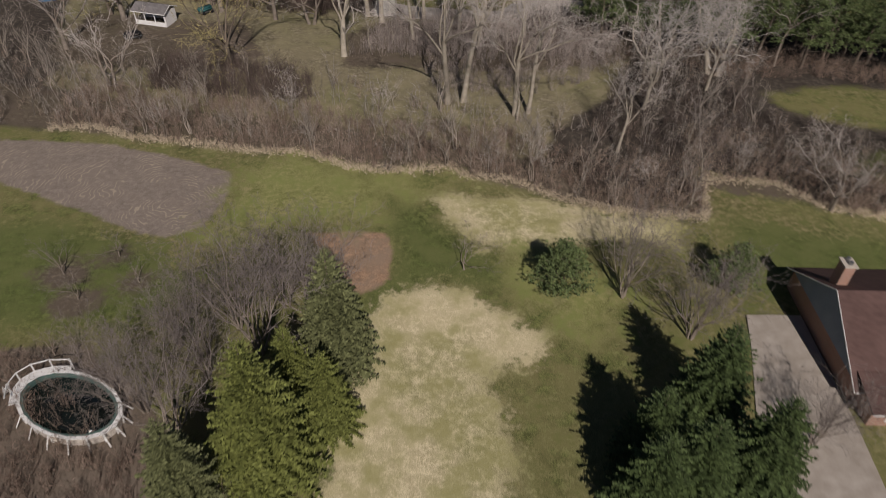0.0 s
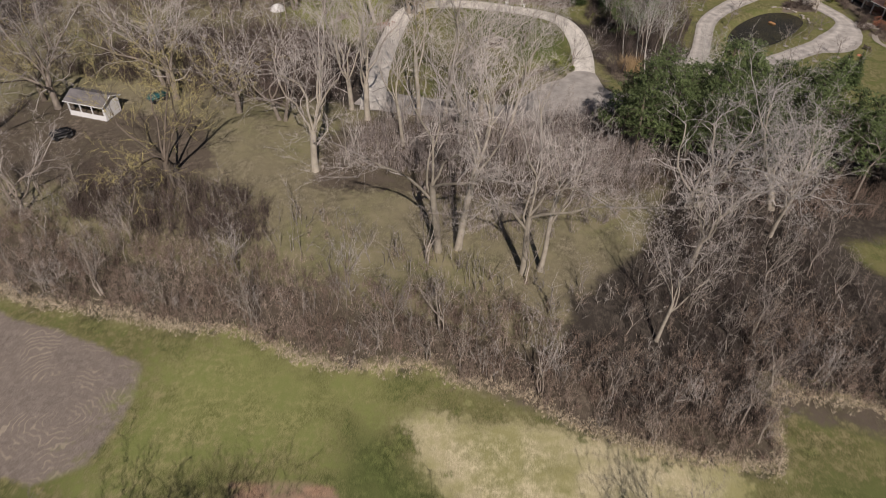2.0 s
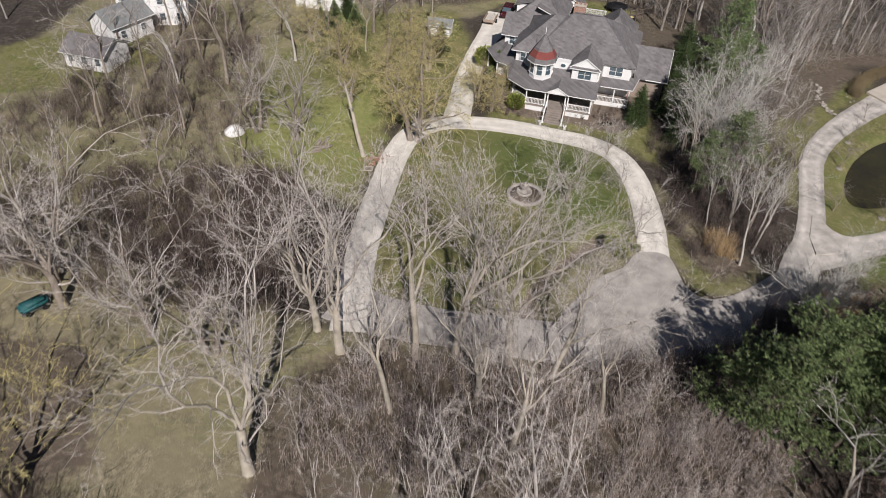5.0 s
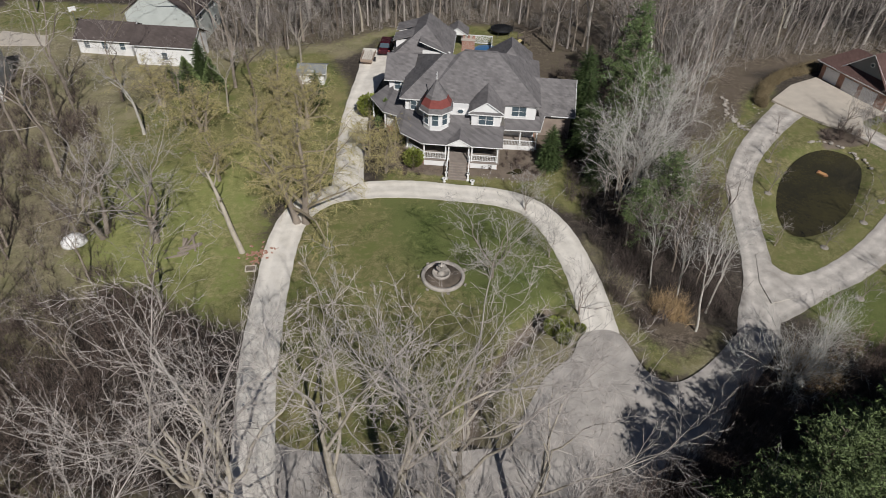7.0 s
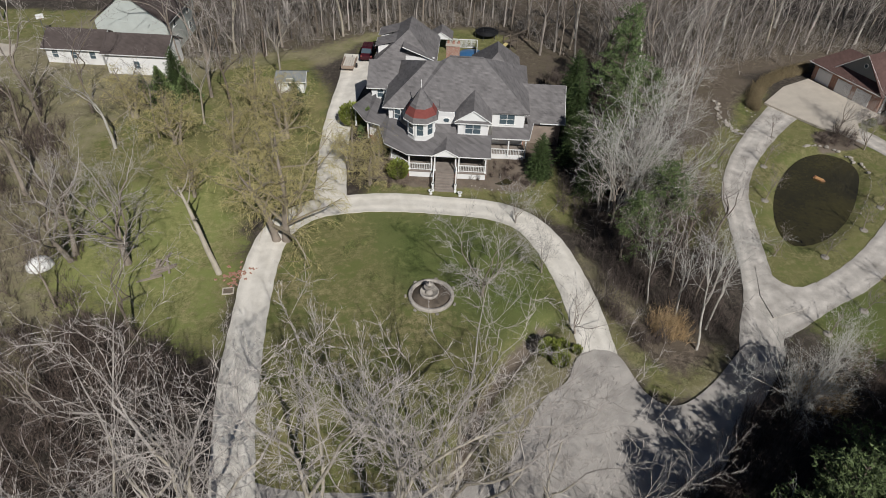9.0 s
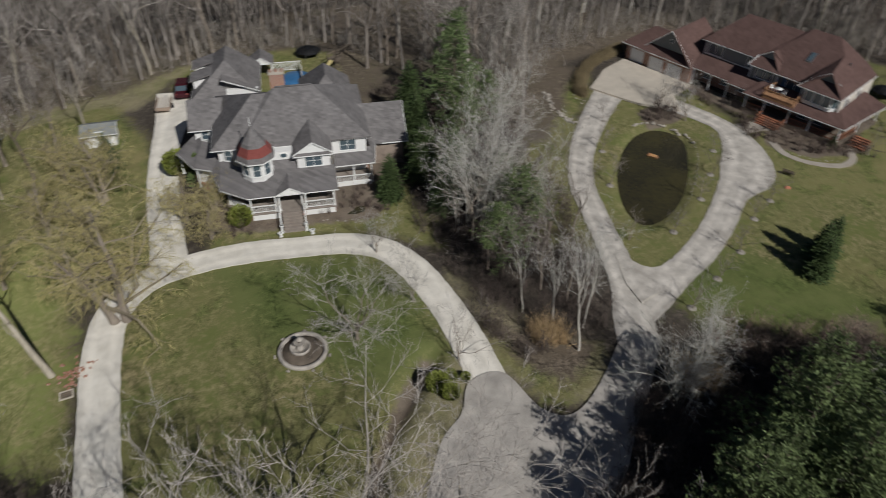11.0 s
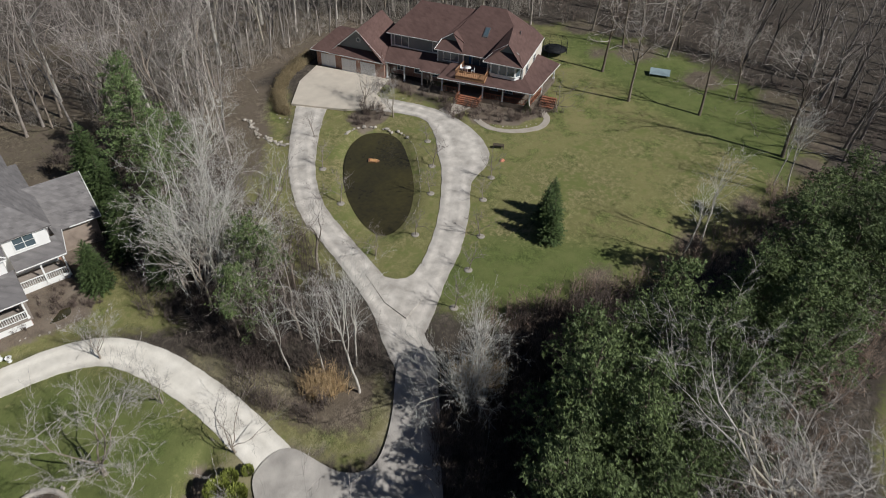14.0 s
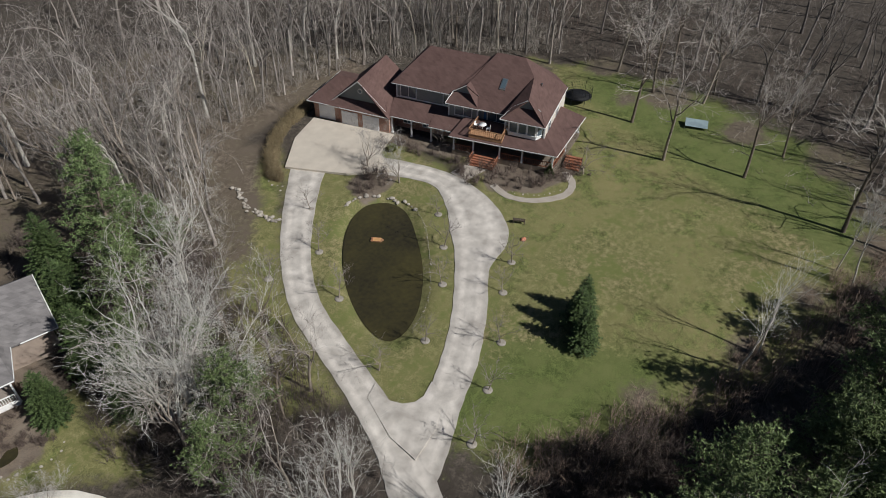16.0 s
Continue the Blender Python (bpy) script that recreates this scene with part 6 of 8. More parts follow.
stones("stone_wall", [(66.5, 187.6), (62.5, 184), (59.8, 180.6), (58.9, 177.4), (60.2, 177.4)], 0.32, "pale boulders at the foot of the hedge", 0.7, 0.2, "stone wall", seed=5)
stones("stone_edging", [(14.2, 164.2), (16.6, 163.0), (19.0, 161.8), (21.6, 161.4), (23, 163)], 0.26, "small pale rocks edging the flower bed", 0.8, 0.15, seed=6)
stones("stone_edging", [(77.5, 154.6), (79.5, 151.4), (82.5, 149.6), (85.5, 149.6)], 0.22, "small rocks edging the garden bed", 0.7, 0.15, seed=7)


fountain_stone = material("weathered_stone", (0.47, 0.43, 0.38), (0.28, 0.25, 0.22), 1.4, 12, bump=0.5, per_object=0.2)


def fountain(x, y):
    root = new("fountain")
    root.matrix_basis = Matrix.Translation((x, y, height(x, y)))
    tagged(root, "tiered grey stone garden fountain inside a round stone bed", "fountain")
    lathe("bed_wall", [(2.35, -0.2), (2.38, 0.34), (2.3, 0.42), (2.05, 0.42), (2.0, 0.3), (1.98, 0.1)], 40, fountain_stone, root)
    lathe("soil", [(2.0, 0.0), (2.0, 0.16), (1.0, 0.2)], 32, bark_dark, root, label="brown soil and dead leaves")
    lathe("basin", [(0.95, 0.1), (1.0, 0.5), (0.95, 0.55), (0.85, 0.52), (0.82, 0.35)], 28, fountain_stone, root, (-0.15, 0.35, 0))
    lathe("pedestal", [(0.5, 0.3), (0.34, 0.5), (0.22, 0.8), (0.3, 1.0)], 16, fountain_stone, root, (-0.15, 0.35, 0))
    lathe("bowl", [(0.15, 0.95), (0.55, 1.1), (0.6, 1.2), (0.5, 1.16), (0.15, 1.08)], 24, fountain_stone, root, (-0.15, 0.35, 0))
    lathe("upper_bowl", [(0.14, 1.1), (0.12, 1.4), (0.34, 1.5), (0.36, 1.58), (0.1, 1.52), (0.09, 1.75), (0.02, 1.9)], 20, fountain_stone, root, (-0.15, 0.35, 0))
    for k in range(7):
        w = radians(20 + k * 51)
        bm = bmesh.new()
        box(bm, -0.16, 0.16, -0.1, 0.1, 0, 0.22)
        bmesh.ops.bevel(bm, geom=bm.edges[:], offset=0.02, segments=1, affect="EDGES")
        bm.transform(Matrix.Translation((2.65 * math.cos(w), 2.65 * math.sin(w), 0)) @ pose(0, 0, 0, 0, 0, math.degrees(w) + 90))
        part("block", bm, rock_mat, root, "pale stone block")


fountain(6.6, 145.2)


def car(at, paint, label, kind="car"):
    root = new(kind)
    root.matrix_basis = at
    tagged(root, label, "car")
    prof = [(-2.35, 0.45), (-2.4, 0.85), (-2.3, 1.0), (-1.95, 1.15), (-1.55, 1.72), (-1.2, 1.8), (0.55, 1.78), (0.9, 1.68), (1.45, 1.12), (2.2, 0.98), (2.4, 0.8), (2.38, 0.45)]
    bm = bmesh.new()
    sides = []
    for s in (-1, 1):
        sides.append([bm.verts.new((x, s * (0.92 if z < 1.1 else 0.72), z)) for x, z in prof])
    n = len(prof)
    for i in range(n):
        bm.faces.new((sides[0][i], sides[0][(i + 1) % n], sides[1][(i + 1) % n], sides[1][i]))
    bm.faces.new(sides[0][::-1])
    bm.faces.new(sides[1])
    bmesh.ops.triangulate(bm, faces=[f for f in bm.faces if len(f.verts) > 4])
    part("body", bm, paint, root, smooth=False)
    for name, q in (("windscreen", [(0.93, -0.66, 1.66), (0.93, 0.66, 1.66), (1.44, 0.8, 1.16), (1.44, -0.8, 1.16)]), ("rear_window", [(-1.56, -0.64, 1.72), (-1.56, 0.64, 1.72), (-1.93, 0.8, 1.2), (-1.93, -0.8, 1.2)])):
        v = [Vector(p) for p in q]
        out = (v[1] - v[0]).cross(v[2] - v[0]).normalized()
        out = out if out.z > 0 else -out
        link_mesh(name, [p + out * 0.012 for p in v], [(0, 1, 2, 3)], glass_mat, False, root, "dark glass")
    for s in (-1, 1):
        for x0, x1 in ((-1.35, -0.5), (-0.42, 0.6)):
            link_mesh("side_window", [(x0, s * 0.90, 1.16), (x1, s * 0.90, 1.16), (x1 - 0.05, s * 0.765, 1.62), (x0 + 0.05, s * 0.765, 1.62)], [(0, 1, 2, 3)], glass_mat, False, root, "dark glass")
        for x in (-1.45, 1.5):
            bm = bmesh.new()
            bmesh.ops.create_cone(bm, cap_ends=True, segments=18, radius1=0.35, radius2=0.35, depth=0.24, matrix=Matrix.Translation((x, s * 0.86, 0.35)) @ pose(0, 0, 0, 90))
            w = part("wheel", bm, black_mat, root)
            bm = bmesh.new()
            bmesh.ops.create_cone(bm, cap_ends=True, segments=14, radius1=0.2, radius2=0.2, depth=0.26, matrix=Matrix.Translation((x, s * 0.87, 0.35)) @ pose(0, 0, 0, 90))
            part("rim", bm, metal_mat, w)
        box_part("headlight", 2.3, 2.41, s * 0.7 - 0.16, s * 0.7 + 0.16, 0.72, 0.86, trim_mat, root)
        box_part("tail_light", -2.42, -2.33, s * 0.72 - 0.12, s * 0.72 + 0.12, 0.85, 1.05, roof_red, root)
    return root


maroon = material("maroon_paint", (0.055, 0.010, 0.016), (0.042, 0.008, 0.012), 2, 20, rough=0.25, bump=0)
car(pose(4.0, 202.6, 0.1, 0, 0, 78) @ Matrix.Diagonal((1.12, 1.1, 1.2, 1)), maroon, "dark maroon van parked on the gravel driveway", "van")


trailer_mat = material("weathered_tan_boards", (0.38, 0.30, 0.235), (0.27, 0.205, 0.16), 1.5, 14, bump=0.2)


def trailer(at):
    root = new("trailer")
    root.matrix_basis = at
    tagged(root, "small tan utility trailer loaded with boards", "trailer")
    box_part("bed", -1.6, 1.6, -0.85, 0.85, 0.5, 0.62, trailer_mat, root)
    for s in (-1, 1):
        box_part("side_board", -1.6, 1.6, s * 0.85 - 0.04, s * 0.85 + 0.04, 0.62, 0.95, trailer_mat, root)
        bm = bmesh.new()
        bmesh.ops.create_cone(bm, cap_ends=True, segments=16, radius1=0.32, radius2=0.32, depth=0.2, matrix=Matrix.Translation((0, s * 0.98, 0.32)) @ pose(0, 0, 0, 90))
        part("wheel", bm, black_mat, root)
    box_part("tailboard", -1.64, -1.58, -0.85, 0.85, 0.62, 0.95, trailer_mat, root)
    beam_part("tow_bar", (1.6, 0, 0.5), (2.7, 0, 0.45), 0.1, 0.1, metal_mat, root)
    for i in range(5):
        beam_part("board", (-1.4, -0.6 + i * 0.3, 0.7 + 0.05 * (i % 3)), (1.5, -0.5 + i * 0.27, 0.74 + 0.05 * (i % 2)), 0.24, 0.08, beige_siding, root)


trailer(pose(0.7, 198.8, 0.1, 0, 0, 78) @ Matrix.Diagonal((1.15, 1.15, 1.15, 1)))


def trampoline(at, label):
    root = new("trampoline")
    root.matrix_basis = at
    tagged(root, label, "trampoline")
    lathe("mat", [(1.75, 0.84), (1.75, 0.87)], 28, black_mat, root)
    bm = bmesh.new()
    for k in range(28):
        a, b = 6.28319 * k / 28, 6.28319 * (k + 1) / 28
        for r0, r1, z in ((1.76, 2.05, 0.9),):
            v = [bm.verts.new((r * math.cos(w), r * math.sin(w), zz)) for zz in (z - 0.05, z) for r, w in ((r0, a), (r1, a), (r1, b), (r0, b))]
            for f in ((3, 2, 1, 0), (4, 5, 6, 7), (1, 2, 6, 5), (3, 0, 4, 7)):
                bm.faces.new([v[i] for i in f])
    part("pad", bm, black_mat, root, "black edge pad")
    for k in range(6):
        w = 6.28319 * k / 6
        x, y = 2.0 * math.cos(w), 2.0 * math.sin(w)
        beam_part("leg", (x, y, -0.05), (x, y, 0.86), 0.06, 0.06, metal_mat, root)
        beam_part("net_pole", (x * 1.03, y * 1.03, 0.2), (x * 1.03, y * 1.03, 2.5), 0.04, 0.04, black_mat, root)
    bm = bmesh.new()
    for k in range(48):
        w = 6.28319 * k / 48
        beam(bm, (2.0 * math.cos(w), 2.0 * math.sin(w), 0.9), (2.0 * math.cos(w), 2.0 * math.sin(w), 2.45), 0.012, 0.012)
    for z in (1.3, 1.7, 2.1, 2.45):
        for k in range(24):
            a, b = 6.28319 * k / 24, 6.28319 * (k + 1) / 24
            beam(bm, (2.0 * math.cos(a), 2.0 * math.sin(a), z), (2.0 * math.cos(b), 2.0 * math.sin(b), z), 0.015, 0.015)
    part("net", bm, black_mat, root, "thin dark safety net")


trampoline(pose(25.1, 208.5, 0.05), "round black trampoline with net behind the white house")
trampoline(pose(104.5, 160.5, 0.05), "round black trampoline with net beside the brown house")


def swimming_pool():
    root = new("swimming_pool")
    root.matrix_basis = pose(-31.5, 34.5, 0, 0, 0, -24)
    tagged(root, "oval above-ground pool with white rim and dark green water", "pool")
    a, b = 5.0, 2.9
    lathe("wall", [(1.0, -0.1), (1.0, 1.15), (0.99, 1.15), (0.99, 0.3)], 36, beige_siding, root, sx=a, sy=b, smooth=False, label="pale ribbed pool wall")
    lathe("liner", [(0.985, 0.5), (0.985, 1.158), (0.9, 1.158), (0.89, 0.86)], 36, material("pool_liner", (0.10, 0.17, 0.15), (0.06, 0.11, 0.10), 0.6, 6), root, sx=a, sy=b, smooth=False)
    lathe("water", [(0.88, 0.8), (0.88, 0.9)], 36, material("dark_pool_water", (0.010, 0.014, 0.012), (0.006, 0.009, 0.008), 0.5, 4, rough=0.08, bump=0.02, spec=0.5), root, sx=a, sy=b)
    for k in range(18):
        w0, w1 = 6.28319 * k / 18, 6.28319 * (k + 1) / 18
        q = [(r * a * math.cos(w), r * b * math.sin(w)) for r, w in ((0.97, w0), (1.06, w0), (1.06, w1), (0.97, w1))]
        walls("rim_plate", q, 1.162, 1.21, trim_mat, root)
        beam_part("upright", (1.03 * a * math.cos(w0), 1.03 * b * math.sin(w0), 0), (1.03 * a * math.cos(w0), 1.03 * b * math.sin(w0), 1.16), 0.14, 0.1, trim_mat, root)
    for k in range(6, 11):
        w0, w1 = 6.28319 * k / 18, 6.28319 * (k + 1) / 18
        q = [((a * r + e) * math.cos(w), (b * r + e) * math.sin(w)) for r, e, w in ((1.065, 0, w0), (1.065, 0.5, w0), (1.065, 0.5, w1), (1.065, 0, w1))]
        walls("deck", q, 1.06, 1.19, trim_mat, root, "white narrow pool deck")
        post(root, q[1][0], q[1][1], -0.1, 2.1, 0.1, trim_mat)
        beam_part("deck_rail", (*q[1], 2.05), (*q[2], 2.05), 0.08, 0.08, trim_mat, root)
    for k in (12, 13, 14, 15, 16, 17, 0, 1, 2):
        w0 = 6.28319 * k / 18
        beam_part("brace", (1.06 * a * math.cos(w0), 1.06 * b * math.sin(w0), 1.1), ((1.06 * a + 0.7) * math.cos(w0), (1.06 * b + 0.7) * math.sin(w0), 0.0), 0.09, 0.07, trim_mat, root)
    for s in (-0.28, 0.28):
        beam_part("ladder_rail", (-6.6, -1.2 + s, 0), (-5.7, -1.2 + s, 1.9), 0.06, 0.06, trim_mat, root)
    for i in range(4):
        beam_part("rung", (-6.5 + i * 0.22, -1.48, 0.3 + i * 0.4), (-6.5 + i * 0.22, -0.92, 0.3 + i * 0.4), 0.08, 0.05, trim_mat, root)


swimming_pool()


def garden_shelter():
    root = new("garden_shelter")
    root.matrix_basis = pose(-54.2, 114.4, 0, 0, 0, -13)
    tagged(root, "white open-sided garden shelter with dark grey roof", "shelter")
    for x in (0, 1.9, 3.8, 5.7):
        post(root, x, 0, 0, 2.4, 0.14, trim_mat)
    for x in (0, 5.7):
        post(root, x, 3.2, 0, 2.4, 0.14, trim_mat)
    box_part("back_wall", -0.1, 5.8, 3.2, 3.3, 0, 2.4, white_mat, root)
    box_part("low_wall", 0, 5.7, -0.05, 0.05, 0, 0.75, trim_mat, root)
    roof("roof", [[(-0.4, -0.4, 2.4), (6.1, -0.4, 2.4), (6.1, 1.7, 3.3), (-0.4, 1.7, 3.3)], [(-0.4, 3.8, 2.4), (6.1, 3.8, 2.4), (6.1, 1.7, 3.3), (-0.4, 1.7, 3.3)]], roof_grey, root)
    fascia([(-0.4, -0.43, 2.4), (6.1, -0.43, 2.4), (6.13, 1.7, 3.3), (6.1, 3.8, 2.4)], root)
    box_part("end_wall", 5.75, 5.85, 0, 3.3, 0, 2.4, white_mat, root)


garden_shelter()


def covered_cart(at, mat, label):
    root = new("cart")
    root.matrix_basis = at
    tagged(root, label, "cart")
    bm = bmesh.new()
    box(bm, -1.4, 1.4, -0.75, 0.75, 0.35, 1.15)
    bmesh.ops.bevel(bm, geom=bm.edges[:], offset=0.28, segments=3, affect="EDGES")
    part("cover", bm, mat, root, smooth=True)
    box_part("bed", -1.35, 1.35, -0.7, 0.7, 0.3, 0.45, metal_mat, root)
    for x in (-0.8, 0.8):
        for s in (-1, 1):
            bm = bmesh.new()
            bmesh.ops.create_cone(bm, cap_ends=True, segments=14, radius1=0.26, radius2=0.26, depth=0.18, matrix=Matrix.Translation((x, s * 0.74, 0.26)) @ pose(0, 0, 0, 90))
            part("wheel", bm, black_mat, root)


covered_cart(pose(-43.6, 119.6, 0.05, 0, 0, 48), material("teal_tarp", (0.03, 0.12, 0.12), (0.02, 0.085, 0.09), 1.5, 8, rough=0.5), "dark teal tarp-covered garden cart")
covered_cart(pose(-52.7, 108.4, 0.05, 0, 0, 35), black_mat, "small black covered cart on the grass")


def mound(at, sx, sy, sz, mat, label, category, name):
    """A soft heaped or draped shape."""
    rng = random.Random(int(sx * 100 + sy * 10))
    bm = bmesh.new()
    bmesh.ops.create_uvsphere(bm, u_segments=18, v_segments=10, radius=1)
    for v in bm.verts:
        v.co.z = max(v.co.z, -0.05)
        k = 1 + rng.uniform(-0.07, 0.07)
        v.co = Vector((v.co.x * sx * k, v.co.y * sy * k, v.co.z * sz))
    ob = part(name, bm, mat, None, smooth=True)
    ob.matrix_basis = at
    return tagged(ob, label, category)


mound(pose(-34.0, 155.0, 0, 0, 0, 20), 1.4, 1.1, 1.2, white_mat, "white tarp draped over a heap among bare trees", "tarp", "tarp")
mound(pose(-46.8, 212.5, 0), 1.4, 1.0, 0.8, blue_mat, "bright blue tarp over a heap", "tarp", "tarp")
mound(pose(20.9, 200.9, 0), 2.6, 2.6, 0.7, blue_mat, "round blue pool cover behind the white house", "pool cover", "pool_cover")
shed = plain_house("small grey-white garden shed by the woods", pose(-10.2, 191.6, 0, 0, 0, -8), 3.8, 2.8, 2.0, 2.8, 0, roof_light, white_mat, wins=1)
shed["category"] = "shed"


raft_mat = material("orange_raft_boards", (0.62, 0.36, 0.16), (0.45, 0.24, 0.10), 2.0, 14, bump=0.2)


def raft():
    root = new("raft")
    root.matrix_basis = pose(60.0, 160.9, -0.42, 0, 0, -55)
    tagged(root, "small orange wooden raft floating on the pond", "raft")
    bm = bmesh.new()
    line = [(-0.75, -0.36), (0.4, -0.36), (0.8, 0.0), (0.4, 0.36), (-0.75, 0.36)]
    lo, hi = [bm.verts.new((x * 0.9, y * 0.85, 0)) for x, y in line], [bm.verts.new((x, y, 0.18)) for x, y in line]
    for i in range(5):
        bm.faces.new((lo[i], lo[(i + 1) % 5], hi[(i + 1) % 5], hi[i]))
    bm.faces.new(hi)
    bm.faces.new(lo[::-1])
    part("hull", bm, deck_mat, root)
    for i in range(4):
        box_part("board", -0.68, 0.42, -0.29 + i * 0.15, -0.17 + i * 0.15, 0.18, 0.21, raft_mat, root)
    box_part("crossbar", -0.62, -0.5, -0.3, 0.3, 0.21, 0.26, wood_mat, root)


raft()


def bench(at):
    root = new("bench")
    root.matrix_basis = at
    tagged(root, "dark wooden garden bench beside the driveway", "bench")
    for i in range(3):
        box_part("seat_slat", -0.75, 0.75, -0.25 + i * 0.17, -0.11 + i * 0.17, 0.42, 0.47, bark_dark, root)
    for i in range(3):
        box_part("back_slat", -0.75, 0.75, 0.25, 0.29, 0.55 + i * 0.15, 0.66 + i * 0.15, bark_dark, root)
    for x in (-0.68, 0.68):
        for y in (-0.2, 0.24):
            box_part("leg", x - 0.04, x + 0.04, y - 0.04, y + 0.04, 0, 0.95 if y > 0 else 0.42, bark_dark, root)


bench(pose(73.2, 149.8, 0.0, 0, 0, 120))
mound(pose(71.0, 147.6, 0.0), 0.42, 0.3, 0.26, material("orange_plastic", (0.60, 0.26, 0.16), (0.45, 0.15, 0.08), 2, 10, rough=0.4), "small orange plastic toy on the grass", "toy", "toy")


def goal(at):
    root = new("cold_frame")
    root.matrix_basis = at
    tagged(root, "low pale blue plastic-covered garden frame on lawn", "cold frame")
    m = material("pale_blue_plastic", (0.30, 0.38, 0.40), (0.24, 0.31, 0.34), 1.5, 10, rough=0.4)
    roof("cover", [[(-1.6, -0.9, 0.5), (1.6, -0.9, 0.5), (1.6, 0.9, 0.85), (-1.6, 0.9, 0.85)]], m, root, "", 0.05)
    for x in (-1.55, 1.55):
        beam_part("frame_side", (x, -0.9, 0.4), (x, 0.9, 0.75), 0.07, 0.07, metal_mat, root)
        for y, z in ((-0.88, 0.45), (0.88, 0.8)):
            beam_part("leg", (x, y, -0.05), (x, y, z), 0.06, 0.06, metal_mat, root)


goal(pose(109.0, 143.0, 0.0, 0, 0, -68))

# young trees along the teardrop drive, each on a mulch ring
young = bare_tree(95, 3.6, 1, 0.35, (20, 50), 8, 4, 4, 3, 0.05, 0.045, bark=bark_grey, twig=twig_grey, thick=0.45, label="thin staked young tree on a mulch ring")
SAPS = [(68.1, 158.3), (63.8, 153.9), (58.8, 149.9), (51.5, 146.1), (50.0, 156.9), (56.2, 140.1), (50.6, 137.6), (62.0, 144.1), (66.7, 146.3), (47.1, 165.0), (40.4, 155.6), (45.1, 135.2), (53.9, 164.3), (58.7, 171.0)]
plant([young], [(x, y, 0.85 + 0.3 * ((i * 5) % 7) / 7) for i, (x, y) in enumerate(SAPS)], "young trees along the drive")
mulch_mat = material("grey_mulch", (0.36, 0.33, 0.29), (0.22, 0.195, 0.165), 3, 20, bump=0.5)
for x, y in SAPS:
    ring_ob = lathe("mulch_ring", [(0.5, 0.0), (0.42, 0.06), (0.1, 0.1)], 14, mulch_mat, None, (0, 0, 0))
    ring_ob.matrix_basis = Matrix.Translation((x, y, height(x, y)))
    tagged(ring_ob, "low ring of grey-brown mulch round a young tree", "mulch", "mulch rings")


# hedge beside the forecourt
def hedge():
    line = smooth_line([(75.0, 190.3), (70.4, 188.7), (65.8, 186.1), (62.2, 182.6), (60.2, 179.4)], 10)
    rng = np.random.default_rng(12)
    root = new("hedge")
    tagged(root, "clipped brown leafless hedge beside the forecourt", "hedge")
    pts = []
    for q in line:
        for _ in range(20):
            pts.append((q[0] + rng.normal(0, 0.36), q[1] + rng.normal(0, 0.36)))
    ob = thicket("foliage", pts, 13, 1.5, 0.35, 10, 4, material("hedge_twigs", (0.27, 0.215, 0.125), (0.155, 0.12, 0.068), 0.4, 5, island=0.35, bump=0), "dense tan-brown hedge twigs", 0.02)
    ob.parent = root
    del ob["category"]


hedge()


def snag():
    rng = random.Random(7)
    tr, cr = Tubes(), Tubes()
    trunk = bent(rng, Vector((0, 0, -0.3)), Vector((-0.30, 0.36, 1)), 10.5, 7, 0.03, 0.02)
    tr.tube(trunk, [0.36, 0.32, 0.3, 0.27, 0.24, 0.2, 0.15, 0.07], 8)
    for t, w in ((0.45, 2.6), (0.62, 5.2), (0.8, 1.0), (0.86, 3.6), (0.93, 0.2), (0.97, 4.5)):
        p, d = along(trunk, t)
        limb = bent(rng, p, d * 0.6 + Vector((math.cos(w), math.sin(w), 0.1)), 2.6, 4, 0.2, 0.05)
        cr.tube(limb, [0.1, 0.08, 0.06, 0.045, 0.02], 5)
        for _ in range(7):
            q, e = along(limb, rng.uniform(0.3, 1))
            cr.spike(q, q + Vector((rng.gauss(0, 0.6), rng.gauss(0, 0.6), rng.gauss(0.3, 0.4))), 0.02)
    root = new("dead_tree")
    root.matrix_basis = Matrix.Translation((-15.2, 151.6, height(-15.2, 151.6)))
    link_mesh("trunk", tr.v, tr.f, bark_pale, True, root)
    link_mesh("branches", cr.v, cr.f, bark_pale, False, root)
    tagged(root, "leaning dead tree with a pale broken trunk", "dead tree")


snag()


def heap(name, x, y, n, size, mat, label, category, spread):
    rng = random.Random(n)
    root = new(name)
    root.matrix_basis = Matrix.Translation((x, y, height(x, y)))
    bm0 = bmesh.new()
    box(bm0, -size[0] / 2, size[0] / 2, -size[1] / 2, size[1] / 2, 0, size[2])
    first = part(name.split("_")[0], bm0, mat, root)
    for i in range(n):
        ob = first if i == 0 else new(name.split("_")[0], first.data)
        ob.parent = root
        ob.matrix_basis = pose(rng.gauss(0, spread), rng.gauss(0, spread), 0.02 + size[2] * (i % 3) * 0.8, rng.uniform(-8, 8), rng.uniform(-8, 8), rng.uniform(0, 180))
    tagged(root, label, category)


heap("brick_pile", -13.6, 151.0, 46, (0.3, 0.16, 0.12), brick_mat, "scattered pile of old red bricks", "brick pile", 0.75)
heap("log_pile", -21.5, 152.5, 7, (2.6, 0.22, 0.2), bark_grey, "few fallen grey logs on the grass", "logs", 1.3)


